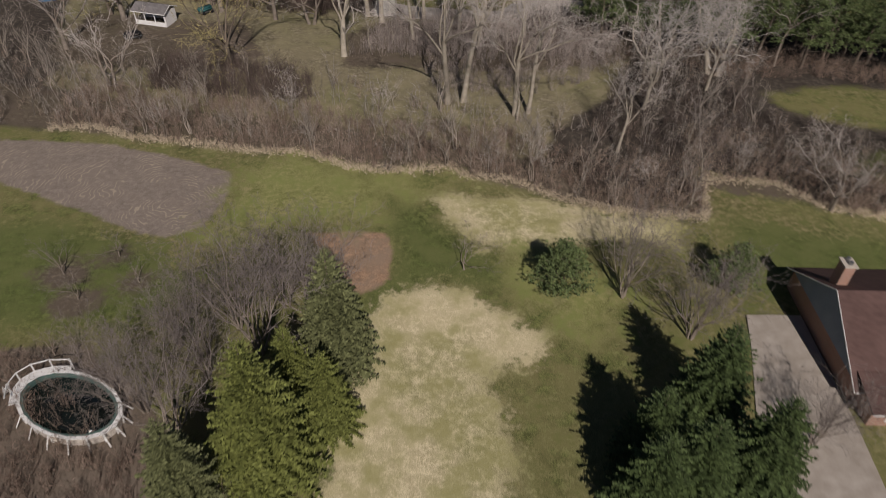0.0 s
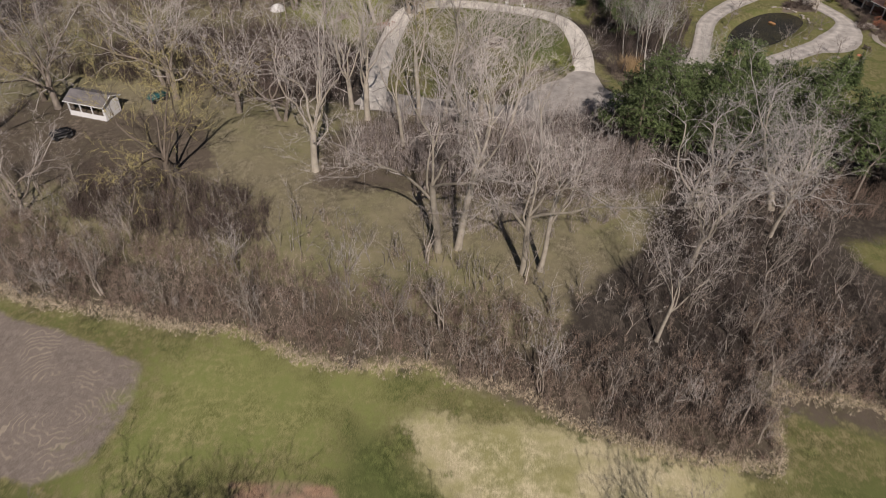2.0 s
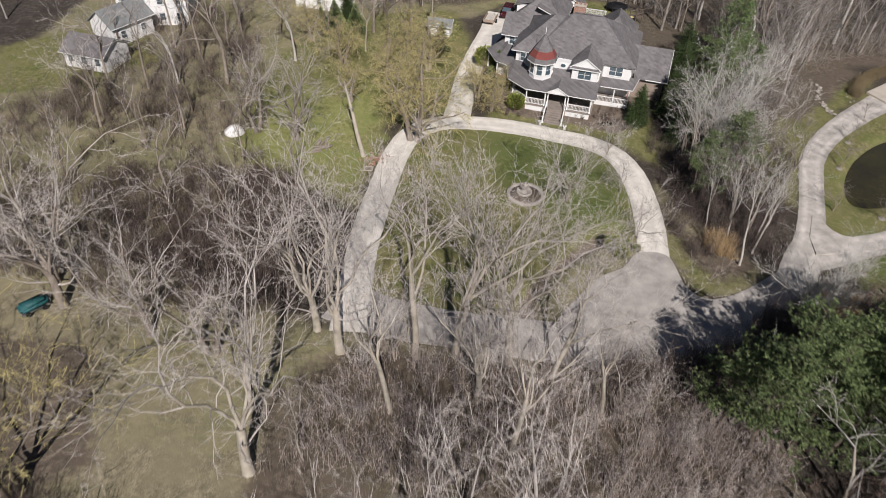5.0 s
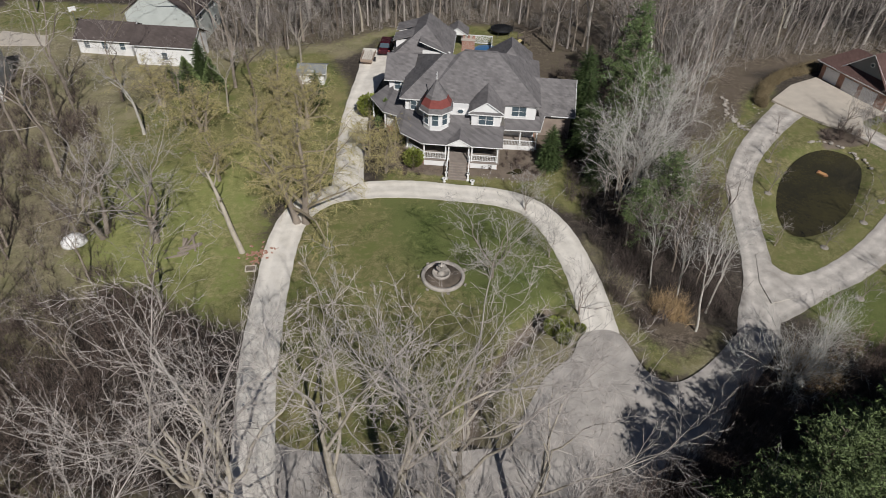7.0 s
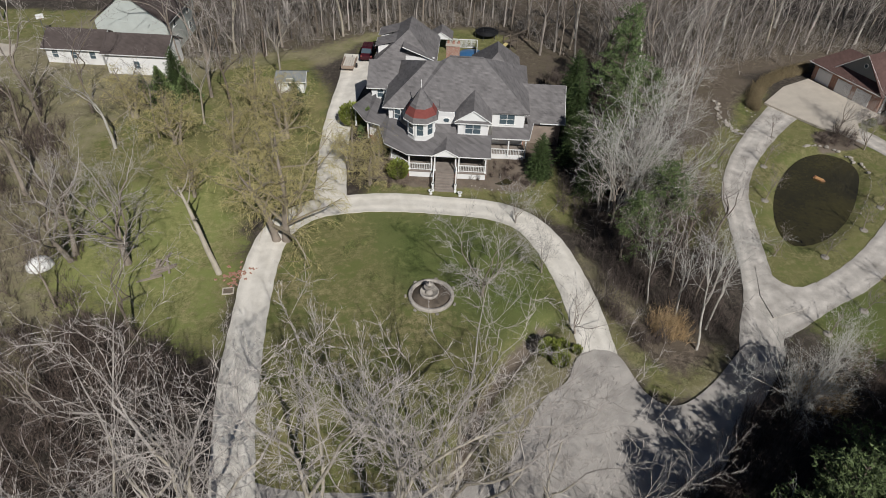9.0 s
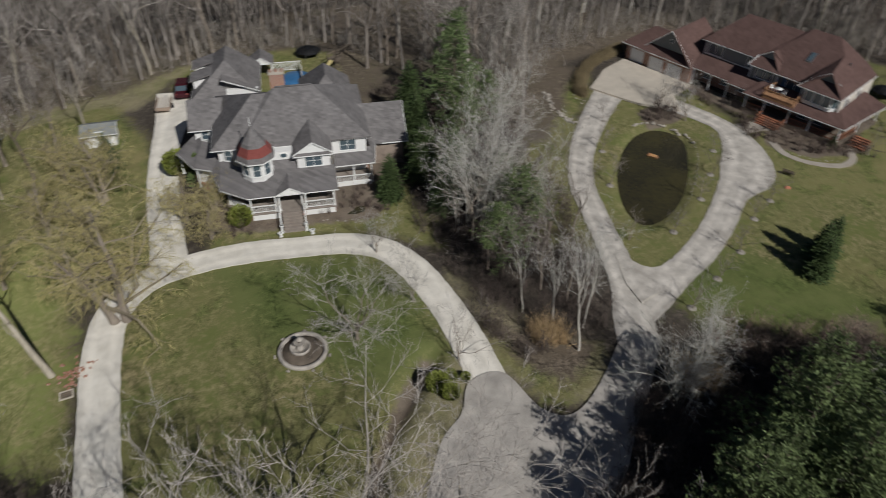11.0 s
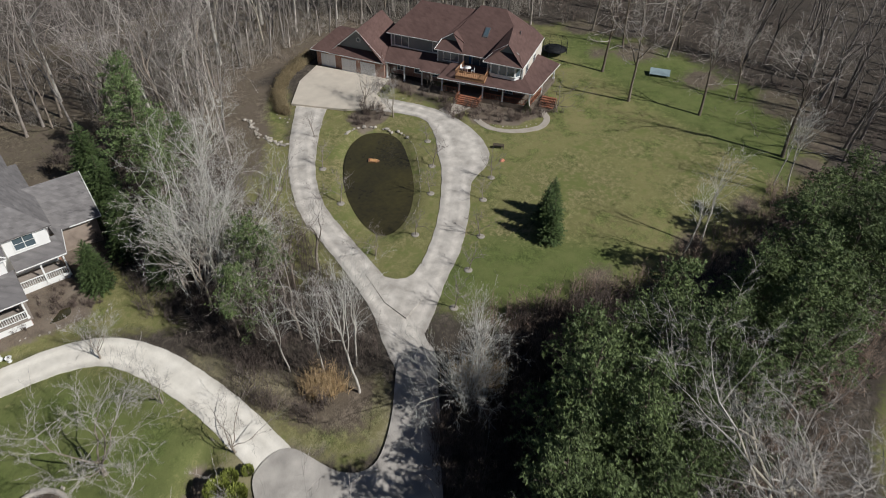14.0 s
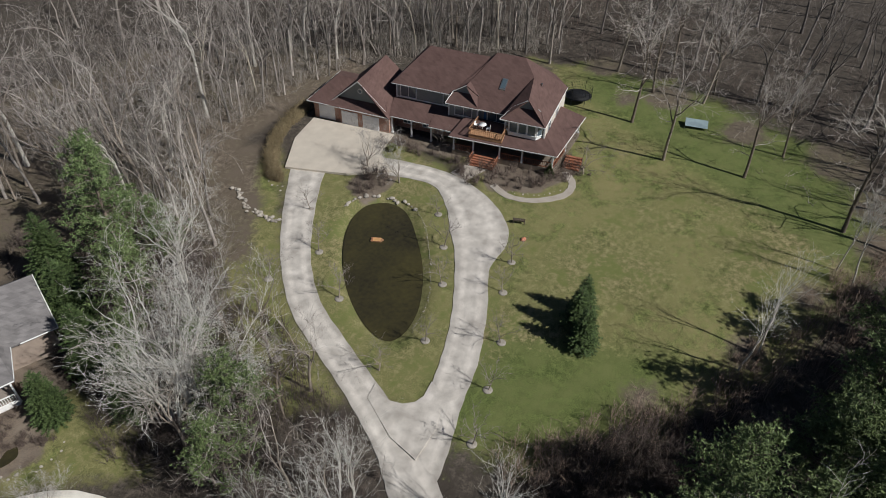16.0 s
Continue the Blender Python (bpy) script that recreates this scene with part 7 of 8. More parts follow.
def drain(x, y):
    root = new("drain")
    root.matrix_basis = Matrix.Translation((x, y, height(x, y)))
    tagged(root, "square iron drain grate in a concrete rim", "drain")
    for x0, x1, y0, y1 in ((-0.6, 0.6, -0.5, -0.38), (-0.6, 0.6, 0.38, 0.5), (-0.6, -0.48, -0.38, 0.38), (0.48, 0.6, -0.38, 0.38)):
        box_part("rim", x0, x1, y0, y1, -0.1, 0.1, concrete_mat, root)
    for i in range(6):
        box_part("bar", -0.48, 0.48, -0.36 + i * 0.135, -0.3 + i * 0.135, 0.0, 0.06, bark_dark, root)


drain(-14.1, 148.8)


# clipped evergreens and shrubs
def evergreen(seed, r, h, mat, label, cone=False):
    rng = random.Random(seed)
    verts, tris = [], []
    for _ in range(1500):
        z = rng.random()
        w = rng.uniform(0, 6.28319)
        k = (1 - z) if cone else math.sqrt(max(0.0, 1 - (2 * z - 1) ** 2)) * 0.95 + 0.05
        q = Vector((math.cos(w) * r * k, math.sin(w) * r * k, z * h)) * rng.uniform(0.8, 1.04)
        d = Vector((math.cos(w), math.sin(w), 0.5 + z)).normalized()
        s = d.cross(Vector((rng.gauss(0, 1), rng.gauss(0, 1), rng.gauss(0, 1)))).normalized() * 0.12
        n = len(verts)
        verts += [q - s, q + s, q + d * rng.uniform(0.18, 0.38)]
        tris.append((n, n + 1, n + 2))
    root = new("evergreen_shrub")
    tr = Tubes()
    tr.tube([Vector((0, 0, -0.1)), Vector((0, 0, h * 0.6))], [0.08, 0.04], 5)
    link_mesh("stem", tr.v, tr.f, bark_dark, False, root)
    ob = new("foliage", tri_mesh("foliage", [tuple(v) for v in verts], tris, mat))
    ob.parent = root
    return tagged(root, label, "shrub")


box_mat = material("yellow_green_leaves", (0.23, 0.255, 0.055), (0.13, 0.155, 0.032), 1.0, 9, island=0.4, bump=0, rough=0.6)
balls = [evergreen(401, 1.4, 2.6, box_mat, "rounded yellow-green evergreen shrub")]
plant(balls, [(0.2, 180.4, 1.15), (5.3, 166.6, 0.9), (16.6, 136.2, 0.7), (18.0, 136.6, 0.5), (17.4, 134.9, 0.6), (19.4, 136.1, 0.35), (75.0, 172.4, 0.4)], "rounded evergreens")
cones = [evergreen(402, 1.5, 3.6, pine_mat, "conical green evergreen shrub", True)]
plant(cones, [(2.4, 177.4, 1.1), (3.8, 172.0, 0.7), (-26.6, 190.3, 1.5), (-23.2, 191, 1.3), (-29.5, 192, 1.0), (84.2, 152.6, 0.5)], "conical evergreens")
thicket("bed_shrubs", sampled(rng0, 130, [[(75.3, 159), (77.5, 155), (82, 151.5), (88, 148.5), (90, 153), (82, 158), (78, 166)], [(64.5, 168.6), (68, 167.4), (71.6, 168.5), (70.6, 172), (66, 172)], [(73.5, 175.5), (76.8, 175), (79, 168), (77, 167)]]), 14, 1.7, 0.5, 16, 5, brush_brown, "leafless dark shrubs in the garden beds")
thicket("bed_shrubs", sampled(rng0, 60, [[(14, 165), (22, 163), (25, 168), (18, 168.5)], [(3.5, 164.8), (8.5, 164.6), (8, 166.2), (4, 167)]]), 15, 1.0, 0.5, 14, 4, brush_brown, "leafless brown shrubs beside the porch")
ribbon("path_1", [(77.6, 157.0), (76.8, 154.0), (78.2, 150.9), (81.6, 148.7), (84.6, 149.2), (86.4, 151.4)], 1.0, path_mat, "curved grey concrete garden path", 0.05)
ribbon("path_2", [(76.0, 161.6), (79.0, 161.2), (80.6, 160.8)], 2.7, path_mat, "short grey concrete entrance path", 0.055)
bm = bmesh.new()
ring = [bm.verts.new((18.4 + 1.15 * math.cos(k * 0.5236) * (1 + 0.25 * math.sin(k * 2)), 164.2 + 0.75 * math.sin(k * 0.5236), height(18.4, 164.2) + 0.06)) for k in range(12)]
bm.faces.new(ring)
tagged(part("garden_pond", bm, water_mat, None), "small dark garden pond among rocks", "pond")


def planter(x, y):
    root = new("planter")
    root.matrix_basis = Matrix.Translation((x, y, height(x, y) + 0.02))
    tagged(root, "white stone urn planter with dead stems", "planter")
    lathe("urn", [(0.2, 0), (0.22, 0.06), (0.1, 0.16), (0.26, 0.42), (0.32, 0.55), (0.26, 0.53), (0.2, 0.45)], 16, trim_mat, root)
    tr = Tubes()
    rng = random.Random(5)
    for _ in range(14):
        tr.spike(Vector((0, 0, 0.45)), Vector((rng.gauss(0, 0.2), rng.gauss(0, 0.2), rng.uniform(0.7, 1.0))), 0.012)
    link_mesh("stems", tr.v, tr.f, bark_dark, False, root)


planter(12.5, 162.4)
planter(9.0, 163.2)


def hoop(x, y):
    root = new("basketball_hoop")
    root.matrix_basis = pose(x, y, 0, 0, 0, 30)
    tagged(root, "basketball hoop with white backboard on a pole", "basketball hoop")
    beam_part("pole", (0, 0, -0.1), (0, 0, 3.4), 0.12, 0.12, metal_mat, root)
    box_part("backboard", -0.6, 0.6, -0.45, -0.4, 2.9, 3.7, trim_mat, root)
    beam_part("arm", (0, 0, 3.3), (0, -0.4, 3.3), 0.08, 0.08, metal_mat, root)
    bm = bmesh.new()
    for k in range(12):
        a, b = 6.28319 * k / 12, 6.28319 * (k + 1) / 12
        beam(bm, (0.23 * math.cos(a), -0.75 + 0.23 * math.sin(a), 3.05), (0.23 * math.cos(b), -0.75 + 0.23 * math.sin(b), 3.05), 0.03, 0.03)
    part("rim", bm, deck_mat, root)


hoop(-50.1, 216.5)


def play_frame():
    root = new("climbing_frame")
    root.matrix_basis = pose(28.0, 203.0, 0, 0, 0, 35)
    tagged(root, "dark wooden climbing frame with a yellow slide", "climbing frame")
    for x in (-0.8, 0.8):
        for y in (-0.8, 0.8):
            beam_part("post", (x, y, -0.1), (x, y, 2.4), 0.14, 0.14, bark_dark, root)
    box_part("platform", -0.9, 0.9, -0.9, 0.9, 1.3, 1.42, bark_dark, root)
    for y in (-0.8, 0.8):
        beam_part("rail", (-0.8, y, 2.1), (0.8, y, 2.1), 0.1, 0.1, bark_dark, root)
    roof("slide", [[(-0.9, -0.35, 1.4), (-0.9, 0.35, 1.4), (-3.4, 0.35, 0.2), (-3.4, -0.35, 0.2)]], material("yellow_plastic", (0.62, 0.52, 0.25), (0.55, 0.45, 0.2), 2, 10, rough=0.4), root, "yellow slide", 0.06)
    beam_part("swing_bar", (0.8, 0, 2.3), (4.2, 0, 2.3), 0.14, 0.14, bark_dark, root)
    for s in (-0.9, 0.9):
        beam_part("swing_leg", (4.2, 0, 2.3), (4.4, s, -0.1), 0.12, 0.12, bark_dark, root)


play_frame()


def balcony_table():
    root = new("garden_table")
    root.matrix_basis = BROWN @ pose(25.6, 0.6, 3.75)
    tagged(root, "white round garden table with chairs on the balcony", "table")
    lathe("tabletop", [(0.55, 0.7), (0.55, 0.74)], 18, trim_mat, root)
    beam_part("stem", (0, 0, 0), (0, 0, 0.7), 0.08, 0.08, trim_mat, root)


balcony_table()


def garden_chair(m):
    root = new("garden_chair")
    root.matrix_basis = m
    tagged(root, "white garden chair on the balcony", "chair", "balcony chairs")
    box_part("seat", -0.25, 0.25, -0.25, 0.25, 0.4, 0.45, trim_mat, root)
    box_part("backrest", -0.25, 0.25, 0.22, 0.27, 0.45, 0.9, trim_mat, root)
    for x in (-0.22, 0.22):
        for y in (-0.22, 0.22):
            box_part("leg", x - 0.025, x + 0.025, y - 0.025, y + 0.025, 0, 0.4, trim_mat, root)
    return root


chair = garden_chair(BROWN @ pose(24.7, 0.7, 3.75, 0, 0, 80))
copy_thing(chair, BROWN @ pose(26.5, 0.5, 3.75, 0, 0, -80))


def far_shed():
    h = plain_house("small white outbuilding at the edge of the woods", pose(-80.5, 125.5, 0, 0, 0, 12), 6.5, 4.0, 2.3, 3.4, 0, roof_light, white_mat, wins=2)
    h["category"] = "outbuilding"


far_shed()
mound(pose(-73.8, 124.0, 0, 0, 0, 20), 1.8, 0.9, 0.9, blue_mat, "blue tarp over a small boat by the outbuilding", "tarp", "tarp")


# ---------------------------------------------------------------- the planting

cottonwoods = [limb_tree(11, 23, 0.36, 5, (7, 22), 11, 8, 7, 0.33, bark_pale, twig_pale, thick=0.85, kink=0.17, rise=0.06, lean=0.03, bare=0.26, label="tall leafless cottonwood with pale sunlit bark"),
               limb_tree(12, 22, 0.4, 4, (7, 22), 12, 8, 7, 0.31, bark_pale, twig_pale, thick=0.85, kink=0.16, rise=0.06, lean=0.05, bare=0.24, label="tall leafless cottonwood with a forked pale trunk"),
               limb_tree(13, 21, 0.24, 6, (10, 30), 10, 8, 6, 0.40, bark_pale, twig_pale, thick=0.85, kink=0.19, rise=0.06, low=2, label="broad leafless tree with a pale trunk")]
plant(cottonwoods, [(0.2, 89.4, 1.26, 40), (2.4, 89.9, 1.3), (-16.8, 103.8, 1.2), (9.8, 86.4, 1.12), (11.7, 86.9, 0.95), (-11.8, 117.4, 1.12), (-0.6, 118.2, 1.14), (-4.4, 117.6, 1.1), (4.6, 117.8, 1.14), (8.8, 116.4, 0.8), (13.2, 112.6, 0.6), (-14.6, 120.0, 1.0), (5, 108, 0.8), (-6, 111, 0.85), (1.8, 113, 0.85), (22.9, 77.5, 0.6, 200), (39.6, 95.2, 0.72), (28.8, 89.0, 0.75)], "tall trees of the meadow")
oaks = [limb_tree(21, 17, 0.22, 6, (14, 42), 9, 7, 6, 0.42, bark_grey, twig_pale, kink=0.2, low=3, label="spreading leafless tree with grey bark"),
        limb_tree(22, 15, 0.24, 3, (14, 42), 8, 6, 6, 0.32, bark_grey, twig_pale, kink=0.18, stems=2, low=1, label="leafless tree with a forked grey trunk")]
plant(oaks, [(-57, 116, 1.15), (-43.8, 124, 1.15), (-30.7, 117.5, 0.95), (46.8, 66, 0.7), (-41, 120.4, 1.15), (-50, 92, 0.8), (-62, 104, 0.9), (-31, 156, 0.95), (-25, 154.4, 0.9), (-24, 116, 0.9)], "spreading trees")
white_oak = limb_tree(23, 16, 0.18, 5, (22, 58), 11, 8, 6, 0.36, bark_pale, twig_silver, thick=0.85, kink=0.32, rise=0.05, stems=2, low=2, label="broad leafless tree with pale twisting branches")
plant([white_oak], [(31.6, 100.4, 1.15), (42.0, 100.4, 1.25)], "pale spreading trees")
willows = [bare_tree(31, 12, 2, 0.16, (34, 74), 11, 8, 8, 8, 0.1, 0.36, reach=1.0, bark=bark_grey, twig=willow_limb, droop=0.2, thick=0.8, kink=0.28, label="willow with yellow-green budding twigs")]
dark_willow = limb_tree(32, 15, 0.22, 6, (14, 44), 9, 9, 9, 0.4, bark_dark, dark_willow_limb, thick=1.0, kink=0.22, low=3, stems=1, label="dark-limbed willow with yellow-green budding twigs")
plant([dark_willow], [(-33.9, 98.4, 1.22), (-60, 118, 0.95)], "budding willows")
plant(willows, [(-8.8, 156.4, 1.2), (-10.5, 168, 0.72), (-15, 174, 0.7), (-9, 178, 0.8), (-23, 178, 0.7), (-0.5, 170, 0.55), (-19.5, 166, 0.6), (1.8, 165.8, 0.42), (3, 170.5, 0.42), (-30, 186, 0.7), (-13, 184, 0.7)], "budding willows")
small = [limb_tree(41, 7, 0.18, 5, (24, 58), 6, 6, 4, 0.14, bark_grey, twig_grey, thick=0.8, kink=0.2, label="small spreading leafless garden tree")]
vases = [limb_tree(42, 9.5, 0.12, 3, (7, 24), 8, 6, 6, 0.085, bark_grey, twig_grey, thick=0.62, stems=5, label="leafless multi-stemmed vase-shaped tree with fine grey twigs"),
         limb_tree(44, 10, 0.16, 3, (8, 26), 9, 7, 6, 0.10, bark_grey, twig_grey, thick=0.62, stems=4, label="leafless garden tree with pale upright stems")]
plant(vases, [(18.7, 50.2, 1.35), (-16.8, 41.6, 1.5), (24.2, 44.6, 1.3), (-12.6, 45.4, 1.25), (-21, 38.6, 1.25), (-15.4, 47.6, 1.1), (-19.6, 44.6, 1.2), (-25.2, 34.6, 1.05), (-24.5, 42, 0.9), (-28.2, 36.5, 0.8), (31.6, 33.0, 0.95), (-22, 32.5, 1.2)], "vase-shaped garden trees")
lawn_tree = limb_tree(43, 8, 0.2, 6, (18, 48), 9, 8, 8, 0.16, bark_grey, twig_silver, thick=0.62, kink=0.18, label="leafless garden tree with fine grey twigs on lawn")
plant([lawn_tree], [(69.9, 172.2, 0.7), (70.1, 166.6, 0.75), (11.9, 144.8, 1.3), (18.1, 156.3, 0.6), (18.9, 147.4, 0.65)], "lawn trees")
plant(small, [(2.3, 53.6, 0.7), (-39.6, 51.4, 0.6), (-35, 54.5, 0.5), (-31.4, 50.5, 0.42), (-36.6, 47.8, 0.5), (-35.8, 40.6, 0.5), (-33.8, 41.0, 0.45), (79.1, 167.4, 0.5), (19.9, 138.4, 0.8), (45.8, 147, 0.6), (87.6, 149.4, 0.75)], "small garden trees")
slender = [limb_tree(53, 12, 0.4, 3, (4, 15), 9, 6, 4, 0.1, bark_white, twig_white, thick=0.6, kink=0.09, lean=0.03, label="slender leafless tree with an upright whitish stem")]
plant(slender, [(68.3, 120.5, 0.9), (71.5, 119.8, 1.0), (31.1, 135.0, 1.2), (36.2, 126.4, 1.05), (87.7, 115.5, 1.0), (30.3, 138.7, 0.95), (89.5, 117.5, 0.85), (40.2, 128.0, 0.85), (34.4, 140.5, 0.9), (33.2, 137.4, 1.0), (28.6, 141.6, 0.8)], "slender pale trees")
birches = [limb_tree(51, 12, 0.2, 3, (10, 32), 8, 8, 7, 0.13, bark_white, twig_white, thick=0.62, kink=0.17, stems=4, label="leafless multi-stemmed tree with whitish bark"),
           limb_tree(52, 13, 0.25, 3, (8, 28), 8, 8, 7, 0.14, bark_white, twig_white, thick=0.62, kink=0.16, stems=3, label="leafless tree with whitish upright stems")]
plant(birches, [(29.6, 156.1, 1.15), (31.8, 156.6, 1.25), (36.4, 162.5, 0.95), (41, 171.5, 1.0), (36.4, 126.5, 0.85), (33.6, 153.4, 0.9), (35.4, 125.6, 0.75)], "whitish trees")
lone = spruce(61, 8.6, 2.5, spruce_mat, "dense green spruce in a small clump on lawn")
plant([lone], [(64.8, 136.0, 0.66), (62.6, 135.4, 0.72), (60.9, 133.6, 0.70)], "clump of spruces")
firs = [spruce(62, 14.5, 3.9, blue_spruce_mat, "tall conical blue-green spruce", 44, flat=0.26)]
plant(firs, [(-9.4, 40.2, 1.0), (-18.5, 25.5, 0.85)], "blue spruces of the garden")
dark_firs = [spruce(63, 13, 4.3, spruce_mat, "tall dark green spruce", 42, flat=0.26)]
# Spruces from (28.4, 160.5) to (32.2, 181.0) are added to darken a shaded gap.
plant(dark_firs, [(22.2, 34.6, 1.0), (16.6, 30.4, 0.82), (19.2, 27.2, 0.9), (24.5, 28.4, 0.95), (15.6, 26.0, 0.9), (23.2, 165.2, 0.5), (28.4, 160.5, 0.62), (28.6, 167.5, 0.68), (30.2, 174.0, 0.72), (32.2, 181.0, 0.75), (-25.3, 195, 0.5), (-7.4, 185.2, 0.42)], "dark spruces")
olive_mat = material("olive_spruce_needles", (0.205, 0.225, 0.062), (0.115, 0.135, 0.035), 0.8, 8, island=0.4, bump=0, rough=0.7)
olive_firs = [spruce(64, 15.5, 4.9, olive_mat, "broad yellow-green conifer with drooping sprays", 46, flat=0.24)]
plant(olive_firs, [(-13.6, 29.6, 1.0), (-9.3, 33.8, 0.62), (-12.6, 36.2, 0.62)], "yellow-green conifers")
pines = [pine(71, 13, 3.6, "dark green pine with irregular crown"), pine(72, 12, 3.4, "green pine with long tufted branches"), pine(73, 11, 3.8, "broad green pine with dense needles")]
PINES = [(34, 110), (36, 114), (43, 113), (53, 112.5), (64, 112), (76, 111), (88, 108), (92, 98), (78, 98), (64, 102), (52, 104), (44, 106), (38, 106)]
stand = sampled(rng0, 30, [PINES], gap=3.9)
# Pines at (33.6, 167.6) and (36.4, 172.5) are added, unseen, to cast shade.
plant(pines, [(x, y, 0.85 + 0.35 * ((i * 7) % 5) / 5) for i, (x, y) in enumerate(stand)] + [(33.6, 167.6, 1.0), (29.4, 147.4, 0.85), (32.8, 150.6, 1.0), (27.8, 113.2, 1.15), (25.8, 110.2, 1.28), (23.8, 112.6, 1.05), (29.4, 110.4, 1.05), (32.4, 110.2, 1.08), (35.4, 111.0, 1.12), (39.0, 112.8, 1.15), (43.0, 113.0, 1.15), (47.6, 114.6, 1.12), (51.2, 116.0, 1.05), (30.4, 113.4, 1.05), (33.4, 114.6, 1.12), (36.8, 116.2, 1.18), (40.4, 117, 1.18), (44.6, 116.4, 1.12), (36.4, 172.5, 0.85), (58, 106, 1.2), (63, 107.5, 1.25), (69, 106, 1.2), (75, 105, 1.25), (60, 111, 1.1), (67, 110.5, 1.15), (31, 163.5, 0.8), (34.5, 159, 0.7)], "pines")
round_pine = pine(75, 6.2, 3.0, "low broad garden pine with dense dark needles", pine_mat, 0.06, 46)
plant([round_pine], [(12.5, 50.8, 1.05), (29.9, 52.0, 0.9)], "garden pines")
tall_pine = pine(74, 15.5, 4.5, "tall conifer with soft sunlit green needle pads", material("sunlit_pine_needles", (0.175, 0.232, 0.09), (0.09, 0.132, 0.05), 0.8, 8, island=0.5, bump=0, rough=0.65), 0.08, 56)
plant([tall_pine], [(38.6, 180.2, 1.02), (42.6, 176.8, 0.55), (41.0, 186.4, 0.75)], "tall conifers")
woods = [limb_tree(81 + i, 17 + i, 0.34, 3, (6, 24), 7, 5, 5, 0.17 + 0.02 * i, kink=0.2, bark=(bark_grey, bark_pale, bark_dark, bark_grey, bark_white)[i], twig=(twig_grey, twig_pale, twig_grey, twig_pale, twig_pale)[i], label="slender leafless woodland tree") for i in range(5)]
east_woods = [limb_tree(86 + i, 18, (0.42, 0.5, 0.36)[i], 4, (8, 27), 9, 6, 6, 0.21, (bark_dark, bark_grey, bark_dark)[i], twig_pale, thick=0.85, kink=0.2, low=2, label="tall leafless tree with a dark trunk and pale fan-shaped crown") for i in range(3)]
BACK = [(-90, 222), (-52, 222), (-24, 216), (-23, 198), (-8, 196), (-4, 207), (8, 213), (30, 213), (33, 196), (40, 184), (46, 178), (54, 186), (64, 192), (76, 194), (88, 192), (104, 182), (116, 166), (124, 150), (120, 128), (112, 116), (120, 96), (168, 96), (178, 190), (130, 268), (-90, 268)]
MID = [(25, 150), (36, 150), (41, 166), (34, 168), (28.5, 168)]
LEFT = [(-95, 125), (-50, 126), (-22, 119), (-15.5, 126), (-15.5, 140), (-28, 148), (-40, 166), (-56, 166), (-70, 158), (-85, 156), (-95, 175)]
spots = sampled(rng0, 40, [[(46, 180), (54, 188), (64, 195), (76, 198), (90, 196), (106, 186), (118, 170), (110, 190), (80, 208), (50, 204), (30, 215), (8, 218), (-6, 212), (-24, 206), (-22, 200), (-6, 204), (8, 213), (30, 211), (34, 197)]], gap=3.4)
left_spots = sampled(rng0, 38, [LEFT], gap=5.2)
plant([woods[0], woods[2], woods[3]], [(x, y, (0.8 + 0.4 * ((i * 13) % 17) / 17) * 0.62) for i, (x, y) in enumerate(left_spots)], "woodland trees")
plant(woods, [(x, y, (0.8 + 0.4 * ((i * 13) % 17) / 17) * (0.62 if x < -15 and y < 170 else 0.8 if y < 180 and x < 45 else 1)) for i, (x, y) in enumerate(spots)] + [(-25.7, 180, 0.75), (-20.2, 183.3, 0.75), (-16.6, 186.4, 0.9), (-20, 191, 1.0), (-31, 178, 0.75), (-13, 190, 0.9), (-10, 194.5, 0.9), (-36, 188, 0.9), (-44, 183, 0.8), (-47, 168, 0.7)], "woodland trees")
plant([woods[0], woods[3], woods[2]], [(x, y, 0.5 + 0.25 * ((i * 5) % 7) / 7) for i, (x, y) in enumerate(sampled(rng0, 24, [[(25.5, 143), (33, 138), (40, 150), (43.5, 162), (36, 168), (29, 161)]], gap=2.3))] + [(46, 106, 0.75), (53, 104, 0.7)], "woodland trees")
plant(east_woods, [(104.1, 150.9, 1.0), (97.9, 142.8, 0.95), (101.0, 132.6, 0.95), (97.4, 119, 1.12), (117.8, 160.7, 0.95), (109.3, 130.3, 0.75), (114.6, 152.7, 0.9), (116.4, 145.1, 0.85), (120.2, 144.9, 0.95), (123, 153.3, 1.0)], "dark woodland trees")
FRONT = BELT[1:20] + [(x, y + 11) for x, y in reversed(BELT[1:20])]
sapl = [limb_tree(91, 8, 0.25, 3, (8, 30), 6, 5, 3, 0.08, bark_pale, twig_grey, thick=0.8, lean=0.14, label="thin leafless sapling in the brush"),
        limb_tree(92, 7, 0.2, 2, (8, 30), 5, 5, 3, 0.07, bark_grey, twig_pale, thick=0.8, stems=3, label="leafless multi-stemmed sapling in the brush")]
NEAR = [(-16, 104), (14, 104), (28, 104), (30, 114), (22, 116.5), (12, 118), (4, 119), (-8, 120)]
plant(sapl, [(x, y, 0.6 + 0.6 * ((i * 11) % 13) / 13) for i, (x, y) in enumerate(sampled(rng0, 10, [NEAR], gap=3) + sampled(rng0, 14, [FRONT], gap=4)) if x < 20 or y < 100], "saplings")
